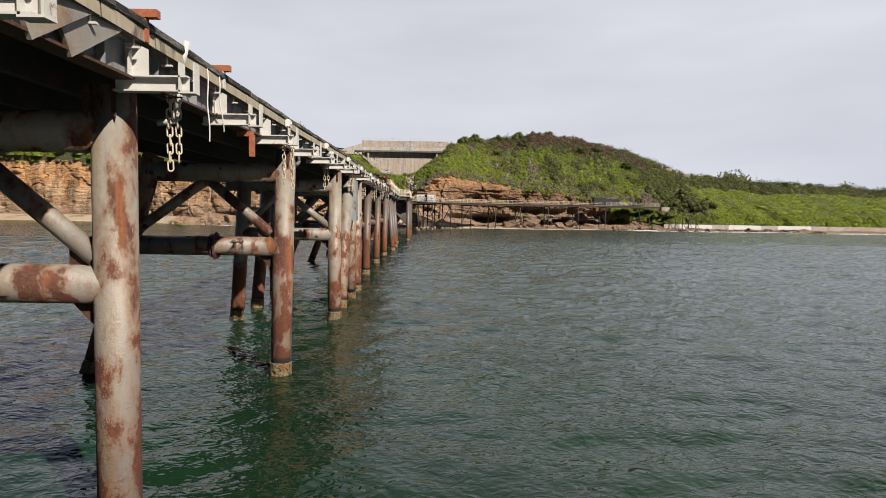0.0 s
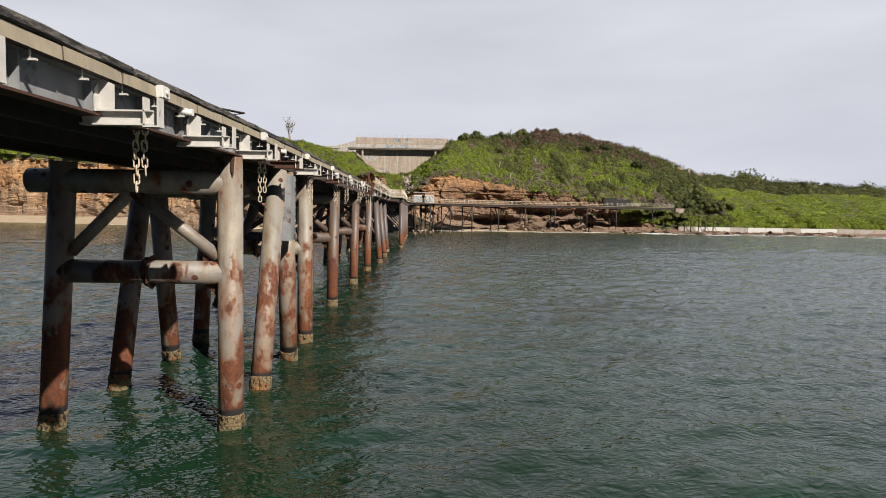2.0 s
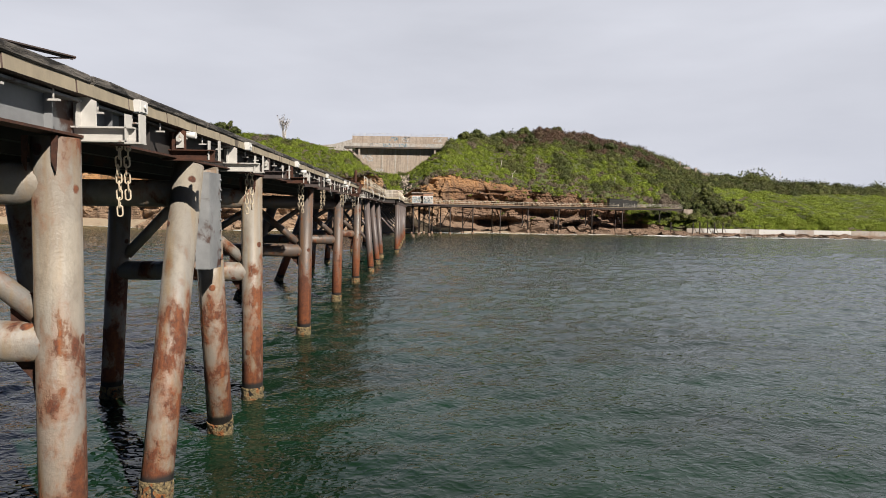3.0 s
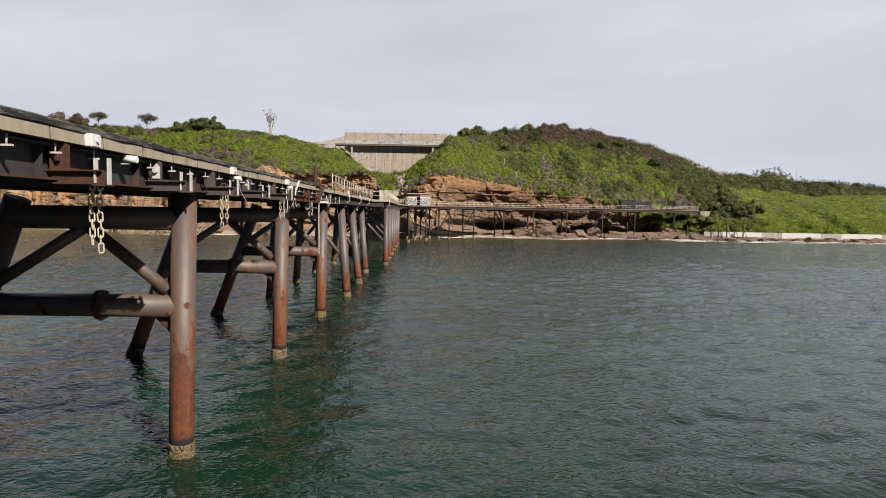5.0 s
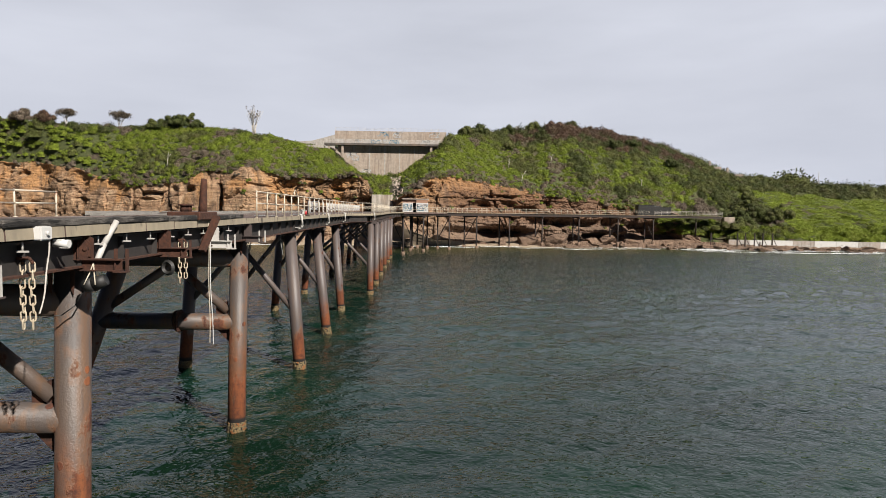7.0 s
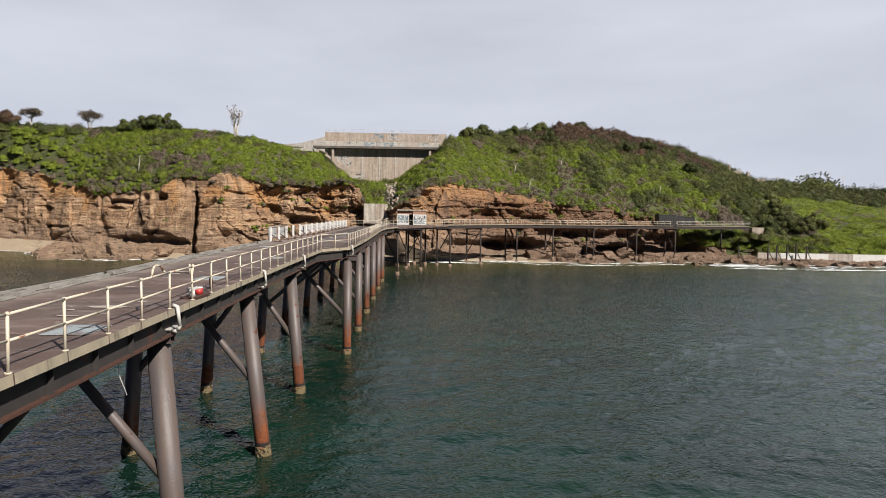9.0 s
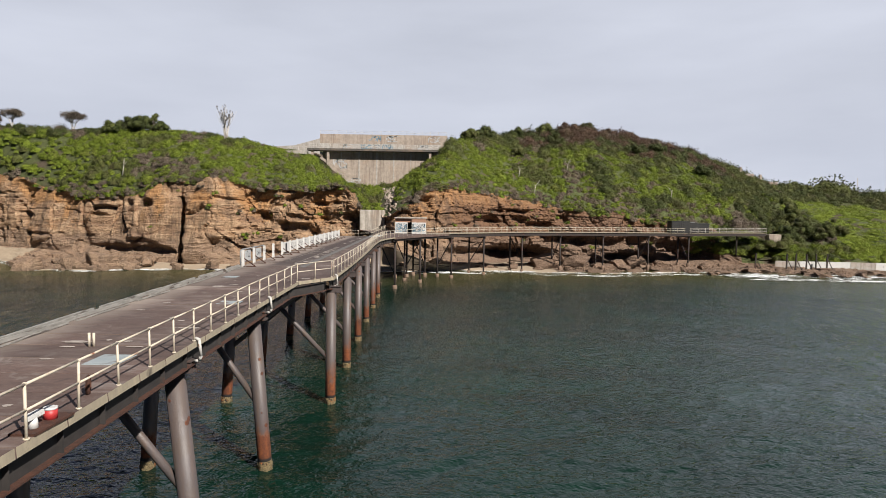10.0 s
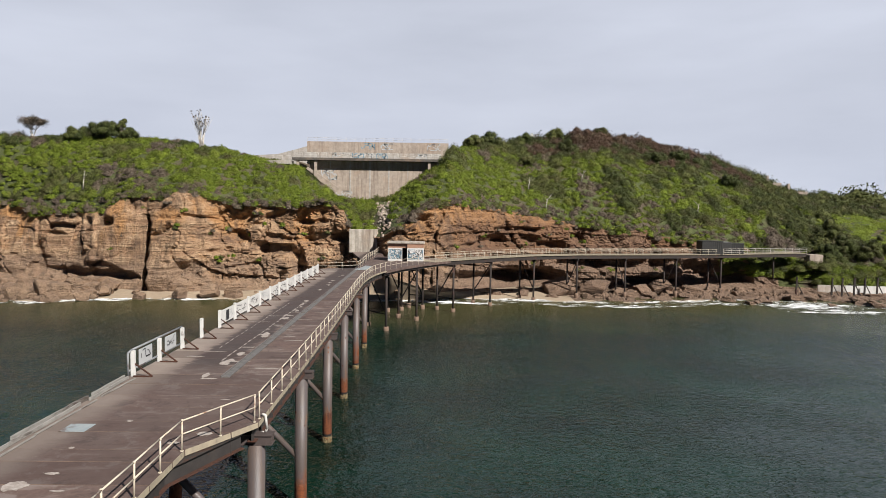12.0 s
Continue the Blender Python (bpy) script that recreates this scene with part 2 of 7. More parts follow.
def water_material():
    m, nt, n, l, b = node_mat("sea_water")
    pos = height_z(nt)
    v = place(nt, (1, 1, 1))

    def turned(scale, deg):
        g = nt.nodes.new("ShaderNodeNewGeometry")
        r = nt.nodes.new("ShaderNodeMapping")
        r.inputs["Rotation"].default_value = (0, 0, radians(deg))
        mp = nt.nodes.new("ShaderNodeMapping")
        mp.inputs["Scale"].default_value = scale
        nt.links.new(g.outputs["Position"], r.inputs["Vector"])
        nt.links.new(r.outputs["Vector"], mp.inputs["Vector"])
        return mp.outputs["Vector"]

    def crest(vec, scale, detail):
        """Noise folded into sharp crests."""
        a = calc(nt, "ABSOLUTE", calc(nt, "SUBTRACT", noise_node(nt, vec, scale, detail, 0.55, 0.25), 0.5), 0.0)
        return calc(nt, "SUBTRACT", 1.0, calc(nt, "MULTIPLY", a, 2.0))

    patch = noise_node(nt, turned((0.6, 1.0, 1.0), 12), 0.1, 5.0, 0.6, 0.4)
    col = blend(nt, span(nt, patch, 0.40, 0.68), (0.0030, 0.0118, 0.0078), (0.0043, 0.0215, 0.0135))
    out = span(nt, calc(nt, "ADD", pos["Y"], calc(nt, "MULTIPLY", patch, 30.0)), 40.0, 120.0, 1.0, 0.0)
    col = blend(nt, calc(nt, "MULTIPLY", out, 0.8), col, blend(nt, span(nt, patch, 0.38, 0.66), (0.0052, 0.0135, 0.0056), (0.0082, 0.0265, 0.0120)))
    shallow = calc(nt, "ADD", pos["Y"], calc(nt, "MULTIPLY", noise_node(nt, v, 0.05, 4.0), 34.0))
    col = blend(nt, span(nt, shallow, 194.0, 226.0), col, (0.052, 0.054, 0.018))
    gust = span(nt, noise_node(nt, turned((0.5, 1.2, 1.0), 20), 0.07, 3.0, 0.5, 0.3), 0.35, 0.65, 0.75, 1.25)
    w1 = noise_node(nt, turned((0.85, 1.2, 1.0), 14), 1.7, 1.0, 0.5, 0.3)
    w2 = crest(turned((0.8, 1.2, 1.0), -9), 3.4, 1.0)
    h = calc(nt, "ADD", calc(nt, "MULTIPLY", w1, 0.055), calc(nt, "MULTIPLY", w2, 0.026))
    h = calc(nt, "MULTIPLY", h, calc(nt, "MULTIPLY", gust, span(nt, pos["Y"], 75.0, 125.0, 1.15, 1.9)))
    b.inputs["IOR"].default_value = 1.333
    finish(nt, b, col, span(nt, pos["Y"], 125.0, 195.0, 0.05, 0.20), h, 1.0)
    return m


def deck_material():
    """Brown-stained concrete with pale scours."""
    m, nt, n, l, b = node_mat("deck_concrete")
    v = place(nt, (1, 1, 1))
    vj = place(nt, (1, 1, 1), True)
    big = noise_node(nt, v, 0.22, 5.0, 0.6, 0.5)
    fine = noise_node(nt, vj, 5.0, 9.0, 0.7)
    streak = noise_node(nt, place(nt, (0.55, 1.8, 1.0), True), 0.9, 7.0, 0.65, 0.3)
    col = blend(nt, span(nt, fine, 0.3, 0.7), (0.082, 0.050, 0.040), (0.135, 0.088, 0.072))
    col = blend(nt, span(nt, big, 0.42, 0.66), col, (0.122, 0.088, 0.074))
    col = blend(nt, span(nt, streak, 0.53, 0.67, 0.0, 0.75), col, (0.212, 0.171, 0.151))
    col = blend(nt, span(nt, streak, 0.44, 0.30, 0.0, 0.8), col, (0.028, 0.017, 0.014))
    blot = noise_node(nt, vj, 1.1, 8.0, 0.7, 0.6)
    col = blend(nt, span(nt, blot, 0.55, 0.62, 0.0, 0.6), col, (0.198, 0.168, 0.150))
    col = blend(nt, span(nt, blot, 0.43, 0.36, 0.0, 0.6), col, (0.036, 0.025, 0.022))
    pos = height_z(nt)
    edge = calc(nt, "ADD", pos["X"], calc(nt, "MULTIPLY", streak, 2.2))
    col = blend(nt, span(nt, edge, -11.2, -12.3, 0.0, 0.7), col, (0.30, 0.252, 0.212))
    lane = calc(nt, "MULTIPLY", span(nt, edge, -11.7, -11.5), span(nt, edge, -9.2, -9.5))
    lane = calc(nt, "MULTIPLY", lane, span(nt, pos["Y"], 124.5, 127.5, 0.0, 0.8))
    col = blend(nt, lane, col, (0.031, 0.023, 0.021))
    info = nt.nodes.new("ShaderNodeObjectInfo")
    col = blend(nt, span(nt, info.outputs["Random"], 0.0, 1.0, 0.0, 0.6), col, (0.046, 0.027, 0.022))
    finish(nt, b, col, 0.85, fine, 0.006)
    return m


def rock_material():
    m, nt, n, l, b = node_mat("sandstone")
    v = place(nt, (1, 1, 1))
    bed = noise_node(nt, place(nt, (0.10, 0.10, 1.5)), 0.8, 8.0, 0.6, 0.5)
    big = noise_node(nt, v, 0.09, 5.0, 0.55, 0.5)
    mid = noise_node(nt, place(nt, (1, 1, 1.6)), 0.4, 6.0, 0.6, 0.3)
    fine = noise_node(nt, v, 1.9, 10.0, 0.72)
    runs = noise_node(nt, place(nt, (0.9, 0.9, 0.10)), 0.5, 6.0, 0.6)
    z = height_z(nt)["Z"]
    col = blend(nt, span(nt, bed, 0.35, 0.65), (0.265, 0.152, 0.086), (0.40, 0.262, 0.152))
    col = blend(nt, span(nt, mid, 0.52, 0.64, 0.0, 0.75), col, (0.49, 0.342, 0.212))
    high = calc(nt, "ADD", big, span(nt, z, 5.0, 16.0, -0.10, 0.11))
    col = blend(nt, span(nt, high, 0.50, 0.60, 0.0, 0.8), col, (0.41, 0.208, 0.075))
    col = blend(nt, span(nt, mid, 0.44, 0.34, 0.0, 0.7), col, (0.12, 0.074, 0.050))
    col = blend(nt, span(nt, fine, 0.58, 0.78, 0.0, 0.5), col, (0.40, 0.29, 0.19))
    col = blend(nt, span(nt, runs, 0.51, 0.64, 0.0, 0.75), col, (0.098, 0.062, 0.038))
    iron = calc(nt, "MULTIPLY", span(nt, height_z(nt)["X"], -5.0, 7.0), span(nt, calc(nt, "ADD", z, calc(nt, "MULTIPLY", mid, 5.0)), 21.0, 15.5, 0.0, 0.78))
    col = blend(nt, iron, col, blend(nt, span(nt, fine, 0.35, 0.65), (0.062, 0.029, 0.019), (0.172, 0.092, 0.054)))
    base = calc(nt, "ADD", z, calc(nt, "MULTIPLY", mid, 6.0))
    col = blend(nt, span(nt, base, 10.5, 8.0, 0.0, 0.6), col, blend(nt, span(nt, fine, 0.3, 0.7), (0.150, 0.102, 0.072), (0.31, 0.218, 0.152)))
    low = calc(nt, "ADD", z, calc(nt, "MULTIPLY", fine, 2.4))
    col = blend(nt, span(nt, low, 2.3, 1.0, 0.0, 0.75), col, (0.135, 0.092, 0.064))
    col = blend(nt, span(nt, fine, 0.42, 0.30, 0.0, 0.7), col, (0.045, 0.028, 0.019))
    h = calc(nt, "ADD", calc(nt, "MULTIPLY", bed, 1.2), calc(nt, "ADD", fine, mid))
    finish(nt, b, col, 0.93, h, 0.75)
    return m


def soil_material():
    m, nt, n, l, b = node_mat("scrub_ground")
    v = place(nt, (1, 1, 1))
    f = noise_node(nt, v, 1.4, 8.0, 0.7)
    g = noise_node(nt, v, 0.12, 4.0, 0.6)
    col = blend(nt, span(nt, f, 0.35, 0.65), (0.042, 0.052, 0.015), (0.080, 0.092, 0.026))
    col = blend(nt, span(nt, g, 0.52, 0.62), col, (0.075, 0.056, 0.036))
    finish(nt, b, col, 0.95, f, 0.4)
    return m


def leaf_material(name, c1, c2, c3):
    m, nt, n, l, b = node_mat(name)
    g = nt.nodes.new("ShaderNodeNewGeometry")
    r = g.outputs["Random Per Island"]
    v = place(nt, (1, 1, 1))
    big = noise_node(nt, v, 0.3, 5.0, 0.65)
    fine = noise_node(nt, v, 2.6, 6.0, 0.75)
    mix = calc(nt, "ADD", calc(nt, "MULTIPLY", r, 0.6), calc(nt, "MULTIPLY", span(nt, fine, 0.34, 0.66), 0.4))
    col = blend(nt, mix, c1, c2)
    col = blend(nt, span(nt, big, 0.5, 0.66, 0.0, 0.75), col, c3)
    finish(nt, b, col, 0.6, fine, 0.55)
    b.inputs["Specular IOR Level"].default_value = 0.2
    return m


def old_concrete(name, c1, c2, dark, stain=0.65):
    m, nt, n, l, b = node_mat(name)
    v = place(nt, (1, 1, 1))
    f = noise_node(nt, v, 1.5, 8.0, 0.65)
    runs = noise_node(nt, place(nt, (1.6, 1.6, 0.12)), 0.8, 7.0, 0.65)
    big = noise_node(nt, v, 0.25, 4.0, 0.55)
    col = blend(nt, span(nt, f, 0.35, 0.68), c1, c2)
    col = blend(nt, span(nt, runs, 0.5 - 0.1 * (stain > 0.7), 0.70, 0.0, stain), col, dark)
    col = blend(nt, span(nt, big, 0.5, 0.7, 0.0, 0.4), col, (0.30, 0.20, 0.13))
    finish(nt, b, col, 0.9, f, 0.02)
    return m


M["water"] = water_material()
M["deck"] = deck_material()
M["rock"] = rock_material()
M["soil"] = soil_material()
M["leaf_green"] = leaf_material("leaf_green", (0.066, 0.092, 0.010), (0.200, 0.255, 0.026), (0.140, 0.142, 0.034))
M["leaf_olive"] = leaf_material("leaf_olive", (0.044, 0.054, 0.013), (0.120, 0.132, 0.036), (0.100, 0.086, 0.040))
M["leaf_dark"] = leaf_material("leaf_dark", (0.026, 0.036, 0.010), (0.082, 0.098, 0.026), (0.078, 0.070, 0.030))
M["leaf_brown"] = leaf_material("leaf_brown", (0.050, 0.030, 0.020), (0.125, 0.074, 0.050), (0.080, 0.068, 0.034))
M["leaf_grass"] = leaf_material("leaf_grass", (0.125, 0.170, 0.018), (0.240, 0.300, 0.034), (0.185, 0.205, 0.036))
M["leaf_dry"] = leaf_material("leaf_dry", (0.070, 0.053, 0.040), (0.185, 0.146, 0.110), (0.120, 0.100, 0.052))
M["wall_concrete"] = old_concrete("wall_concrete", (0.26, 0.212, 0.172), (0.37, 0.315, 0.262), (0.125, 0.09, 0.07))
M["parapet_concrete"] = old_concrete("parapet_concrete", (0.28, 0.26, 0.235), (0.40, 0.38, 0.35), (0.15, 0.125, 0.105))
# dark tone holds both black stain and the ledge's shadow
M["stain_shade_concrete"] = old_concrete("stain_shade_concrete", (0.055, 0.048, 0.042), (0.11, 0.098, 0.088), (0.03, 0.026, 0.022))
M["block_concrete"] = old_concrete("block_concrete", (0.34, 0.305, 0.255), (0.48, 0.44, 0.385), (0.07, 0.052, 0.038), 0.95)


# mesh helpers
def mesh_from(name, bm, mats, smooth=False):
    me = bpy.data.meshes.new(name)
    bm.to_mesh(me)
    bm.free()
    for m in (mats if isinstance(mats, (list, tuple)) else (mats,)):
        me.materials.append(m)
    if smooth:
        me.polygons.foreach_set("use_smooth", [True] * len(me.polygons))
    return me


def thing(name, loc=(0, 0, 0), label="", category="", group="", kind=""):
    e = new(name)
    e.location = loc
    e.empty_display_size = 0.2
    return tagged(e, label, category, group, kind)


def part(name, bm, mat, parent, label="", smooth=False):
    ob = new(name, mesh_from(name, bm, mat, smooth))
    ob.parent = parent
    if label:
        ob["label"] = label
    return ob


def single(name, bm, mat, label, category="", group="", kind="", smooth=False):
    return tagged(new(name, mesh_from(name, bm, mat, smooth)), label, category, group, kind)


def share(name, src, parent, loc=(0, 0, 0), rz=0.0, scale=(1, 1, 1)):
    ob = new(name, src.data)
    ob.parent = parent
    ob.location, ob.rotation_euler, ob.scale = loc, (0, 0, rz), scale
    return ob


def box(bm, x0, x1, y0, y1, z0, z1):
    vs = [bm.verts.new((x, y, z)) for z in (z0, z1) for x, y in ((x0, y0), (x1, y0), (x1, y1), (x0, y1))]
    for f in ((3, 2, 1, 0), (4, 5, 6, 7), (0, 1, 5, 4), (1, 2, 6, 5), (2, 3, 7, 6), (3, 0, 4, 7)):
        bm.faces.new([vs[i] for i in f])
    return vs


def frame_of(d):
    d = Vector(d).normalized()
    a = Vector((0, 0, 1)) if abs(d.z) < 0.9 else Vector((0, 1, 0))
    s = d.cross(a).normalized()
    return d, s, s.cross(d).normalized()


def beam(bm, p0, p1, w, h):
    """A bar of section w (sideways) by h (upwards) from p0 to p1."""
    p0, p1 = Vector(p0), Vector(p1)
    d, s, u = frame_of(p1 - p0)
    vs = [bm.verts.new(p + s * (a * w / 2) + u * (b * h / 2)) for p in (p0, p1) for a, b in ((-1, -1), (1, -1), (1, 1), (-1, 1))]
    for f in ((0, 1, 2, 3), (7, 6, 5, 4), (4, 5, 1, 0), (5, 6, 2, 1), (6, 7, 3, 2), (7, 4, 0, 3)):
        bm.faces.new([vs[i] for i in f])


def tube(bm, p0, p1, r0, r1=None, seg=16, rings=1, rough=0.0, rng=None):
    """A round bar from p0 to p1; rough jitters its skin."""
    r1 = r0 if r1 is None else r1
    p0, p1 = Vector(p0), Vector(p1)
    d, s, u = frame_of(p1 - p0)
    loops = []
    for k in range(rings + 1):
        t = k / rings
        loop = []
        for i in range(seg):
            a = 2 * math.pi * i / seg
            r = (r0 + (r1 - r0) * t) * (1 + (rng.uniform(-rough, rough) if rng else 0))
            loop.append(bm.verts.new(p0.lerp(p1, t) + s * (math.cos(a) * r) + u * (math.sin(a) * r)))
        loops.append(loop)
    for a, b in zip(loops, loops[1:]):
        for i in range(seg):
            f = bm.faces.new((a[i], b[i], b[(i + 1) % seg], a[(i + 1) % seg]))
            f.smooth = True
    bm.faces.new(loops[0])
    bm.faces.new(list(reversed(loops[-1])))


def bend(bm, pts, r, seg=10):
    for a, b in zip(pts, pts[1:]):
        tube(bm, a, b, r, seg=seg)


def plate(bm, pts, n, t):
    """A flat plate with the outline pts, t thick along n."""
    n = Vector(n).normalized() * (t / 2)
    a = [bm.verts.new(Vector(p) - n) for p in pts]
    b = [bm.verts.new(Vector(p) + n) for p in pts]
    k = len(pts)
    bm.faces.new(list(reversed(a)))
    bm.faces.new(b)
    for i in range(k):
        bm.faces.new((a[i], a[(i + 1) % k], b[(i + 1) % k], b[i]))


def ring(bm, c, axis, r, thick, seg=18, rough=0.0, rng=None):
    c = Vector(c)
    d, s, u = frame_of(axis)
    loops = []
    for i in range(seg):
        a = 2 * math.pi * i / seg
        o = s * math.cos(a) + u * math.sin(a)
        j = 1 + (rng.uniform(-rough, rough) if rng else 0)
        loops.append([bm.verts.new(c + o * (r + thick * math.cos(b) * j) + d * (thick * math.sin(b) * j)) for b in (0, 1.57, 3.14, 4.71)])
    for i in range(seg):
        a, b = loops[i], loops[(i + 1) % seg]
        for j in range(4):
            bm.faces.new((a[j], b[j], b[(j + 1) % 4], a[(j + 1) % 4]))


def lerp_table(xs, table):
    keys = [k for k, _ in table]
    vals = [v for _, v in table]
    return np.interp(xs, keys, vals)


# the headland: one sheet from the sea bed over beach, cliff and hill
SHORE = [(-700, 300), (-320, 262), (-160, 236), (-134, 236), (-100, 224), (-80, 203), (-68, 201), (-62, 205.5), (-51, 206.5), (-39, 208), (-24, 209),
         (-14, 208), (1, 211), (14, 213), (24, 210), (40, 210), (58, 214), (75, 213), (95, 212), (130, 207), (200, 200), (320, 193), (900, 150)]
FOOT_Y = [(-700, 330), (-320, 285), (-160, 250), (-120, 243), (-95, 230), (-80, 222), (-70, 219), (-62, 214), (-54, 213), (-48, 212.2), (-40, 214.5),
          (-28, 215), (-20, 213.5), (-16, 213), (-13, 214), (-8, 206), (0, 208), (8, 217), (15, 225), (27, 228), (40, 225), (58, 227), (72, 228.5), (80, 227.3),
          (95, 225.6), (130, 221.4), (190, 214.0), (320, 205), (900, 180)]
FOOT_Z = [(-700, 1.5), (-95, 2.4), (-70, 1.8), (-58, 0.8), (-40, 0.7), (-20, 1.2), (-16, 5.0), (-8, 5.0), (0, 1.6), (15, 0.9), (58, 1.0), (72, 0.8), (80, 0.7), (900, 0.8)]
TOP_Z = [(-700, 20), (-160, 23), (-125, 21.5), (-105, 19.5), (-95, 17.5), (-85, 15.6), (-78, 14.4), (-73, 14.2), (-64, 16), (-55, 18.3), (-48, 18.8), (-40, 17.0), (-29, 17.2), (-21, 18.4), (-17.5, 17),
         (-15.5, 11.5), (-10, 11), (-6.5, 13), (-3, 16), (3.5, 17.2), (15, 16), (27, 14.5), (39, 12.5), (51, 11), (63, 9.5), (75, 7.0), (95, 5.5), (130, 5), (900, 4)]
RIDGE_Y = [(-700, 300), (-160, 250), (-95, 244), (-60, 240), (-40, 238), (-31, 239.3), (3, 239.3), (8, 252), (20, 268), (45, 278), (77, 284), (100, 300), (200, 310), (900, 330)]
RIDGE_Z = [(-700, 26), (-250, 34), (-131, 34.5), (-98, 32), (-70, 32), (-58, 31), (-46, 29), (-40, 27.6), (-31, 26.0), (-27, 23), (-23, 19.2), (-17, 18), (-10, 19),
           (-4.6, 23), (0.5, 26.5), (4, 30.5), (10, 33.2), (28, 35.5), (44, 38.6), (52, 37.0), (60, 36.3), (70, 35.0), (77, 33.8), (84, 32.6), (91, 31.0), (97, 29.4), (101, 27.6), (106, 25.4), (114, 23.2), (126, 22), (154, 19), (200, 17), (320, 14), (900, 11)]


CAVES = ((17.0, 8.0, 2.2, 2.1, 8.0), (39.0, 11.5, 5.8, 1.1, 3.6), (46.0, 6.0, 1.4, 1.5, 7.0), (57.0, 4.5, 4.0, 2.0, 5.0), (66.0, 4.0, 2.6, 1.6, 4.0), (5.0, 3.5, 3.0, 1.6, 3.5),
         (10.5, 4.6, 9.7, 0.75, 2.6), (23.5, 3.6, 9.5, 0.8, 2.6), (30.5, 1.4, 11.0, 0.9, 2.0), (19.0, 6.0, 12.6, 0.45, 1.6),
         (-66.0, 11.0, 3.4, 0.8, 1.7), (-46.5, 2.2, 4.4, 1.7, 2.6), (-31.0, 3.5, 8.6, 0.9, 2.6), (-38.0, 2.0, 11.0, 1.0, 2.4), (-26.0, 1.3, 6.0, 2.2, 3.0), (-62.5, 1.3, 13.4, 0.8, 2.0), (-24.0, 3.2, 13.8, 0.5, 1.6))


def rock_push(x, z, y0):
    """How far the cliff face stands out: broad faces, bedding ledges, joints, hollows."""
    broken = min(max((x + 47.0) / 7.0, 0.0), 1.0)
    d = 2.4 * noise.noise(Vector((x * 0.10, y0 * 0.05, z * 0.06))) + (0.4 + 0.9 * broken) * noise.noise(Vector((x * 0.3, 7.1, z * 0.25)))
    layer = z * (0.24 + 0.26 * broken) + 0.6 * noise.noise(Vector((x * 0.05, 3.3, z * 0.10))) + 0.2 * noise.noise(Vector((x * 0.3, 1.3, z * 0.3)))
    k = math.floor(layer)
    f = layer - k
    ledge = noise.noise(Vector((k * 5.17, x * 0.08, 1.7)))
    nxt = noise.noise(Vector(((k + 1) * 5.17, x * 0.08, 1.7)))
    d += (0.30 + 0.70 * broken) * (ledge + (nxt - ledge) * max(0.0, (f - 0.90) / 0.10))
    if 0.80 < f < 0.9 and noise.noise(Vector((k * 3.1, x * 0.06, 9.7))) > -0.05:
        d -= 0.22 + 0.28 * broken
    wx = x + 1.2 * noise.noise(Vector((x * 0.2, z * 0.3, 5.0)))
    wz = z + 0.9 * noise.noise(Vector((x * 0.2, z * 0.35, 15.0)))
    for sx, sz, amp, deep in ((0.13, 0.07, 2.0, 0.9), (0.36, 0.42, 0.12 + 0.5 * broken, 0.06 + 0.25 * broken), (0.9, 1.1, 0.12 + 0.22 * broken, 0.08)):
        dist, pts = noise.voronoi(Vector((wx * sx, 0.5, wz * sz)))
        d += amp * noise.noise(pts[0] * 7.3)
        gap = dist[1] - dist[0]
        if gap < 0.06:
            d -= deep * (1 - gap / 0.06)
    hole = noise.noise(Vector((x * 0.2, z * 0.42, 21.0)))
    lim = 0.42 - 0.2 * broken
    if hole > lim:
        d -= 5.5 * (hole - lim)
    rough = 0.35 + 0.65 * broken
    d += rough * (0.42 * noise.noise(Vector((x * 0.8, 2.0, z * 0.8))) + 0.30 * noise.noise(Vector((x * 1.9, 4.0, z * 2.3))) + 0.16 * noise.noise(Vector((x * 4.0, 6.0, z * 4.6))))
    slab = min(max((x + 65.0) / 1.0, 0.0), 1.0) * min(max((-55.0 - x) / 0.5, 0.0), 1.0) * min(max((z - 4.6 + 0.35 * (x + 60)) / 0.8, 0.0), 1.0) * min(max((16.0 - z) / 1.5, 0.0), 1.0)
    d += slab * 0.88 * (0.9 + 0.10 * (x + 60) + 0.12 * noise.noise(Vector((x * 0.9, 2.0, z * 0.5))) - d)
    butt = min(max((x + 53.8) / 0.8, 0.0), 1.0) * min(max((-44.0 - x) / 2.0, 0.0), 1.0)
    d += 1.5 * butt * (1.0 if z < 14 else 0.4)
    d -= 0.9 * min(max((x + 43.5) / 1.5, 0.0), 1.0) * min(max((-34.0 - x) / 2.0, 0.0), 1.0) * min(max((z - 8.5) / 1.0, 0.0), 1.0)
    for cx, cw, cz, ch, depth in CAVES:
        a = (x + 0.8 * noise.noise(Vector((x * 0.5, z * 0.6, 31.0))) - cx) / cw
        b = (z + 0.5 * noise.noise(Vector((x * 0.35, z * 0.5, 33.0))) - cz) / ch
        if abs(a) < 1.6 and abs(b) < 1.6:
            d -= depth * math.exp(-a ** 4 - b ** 4)
    return d


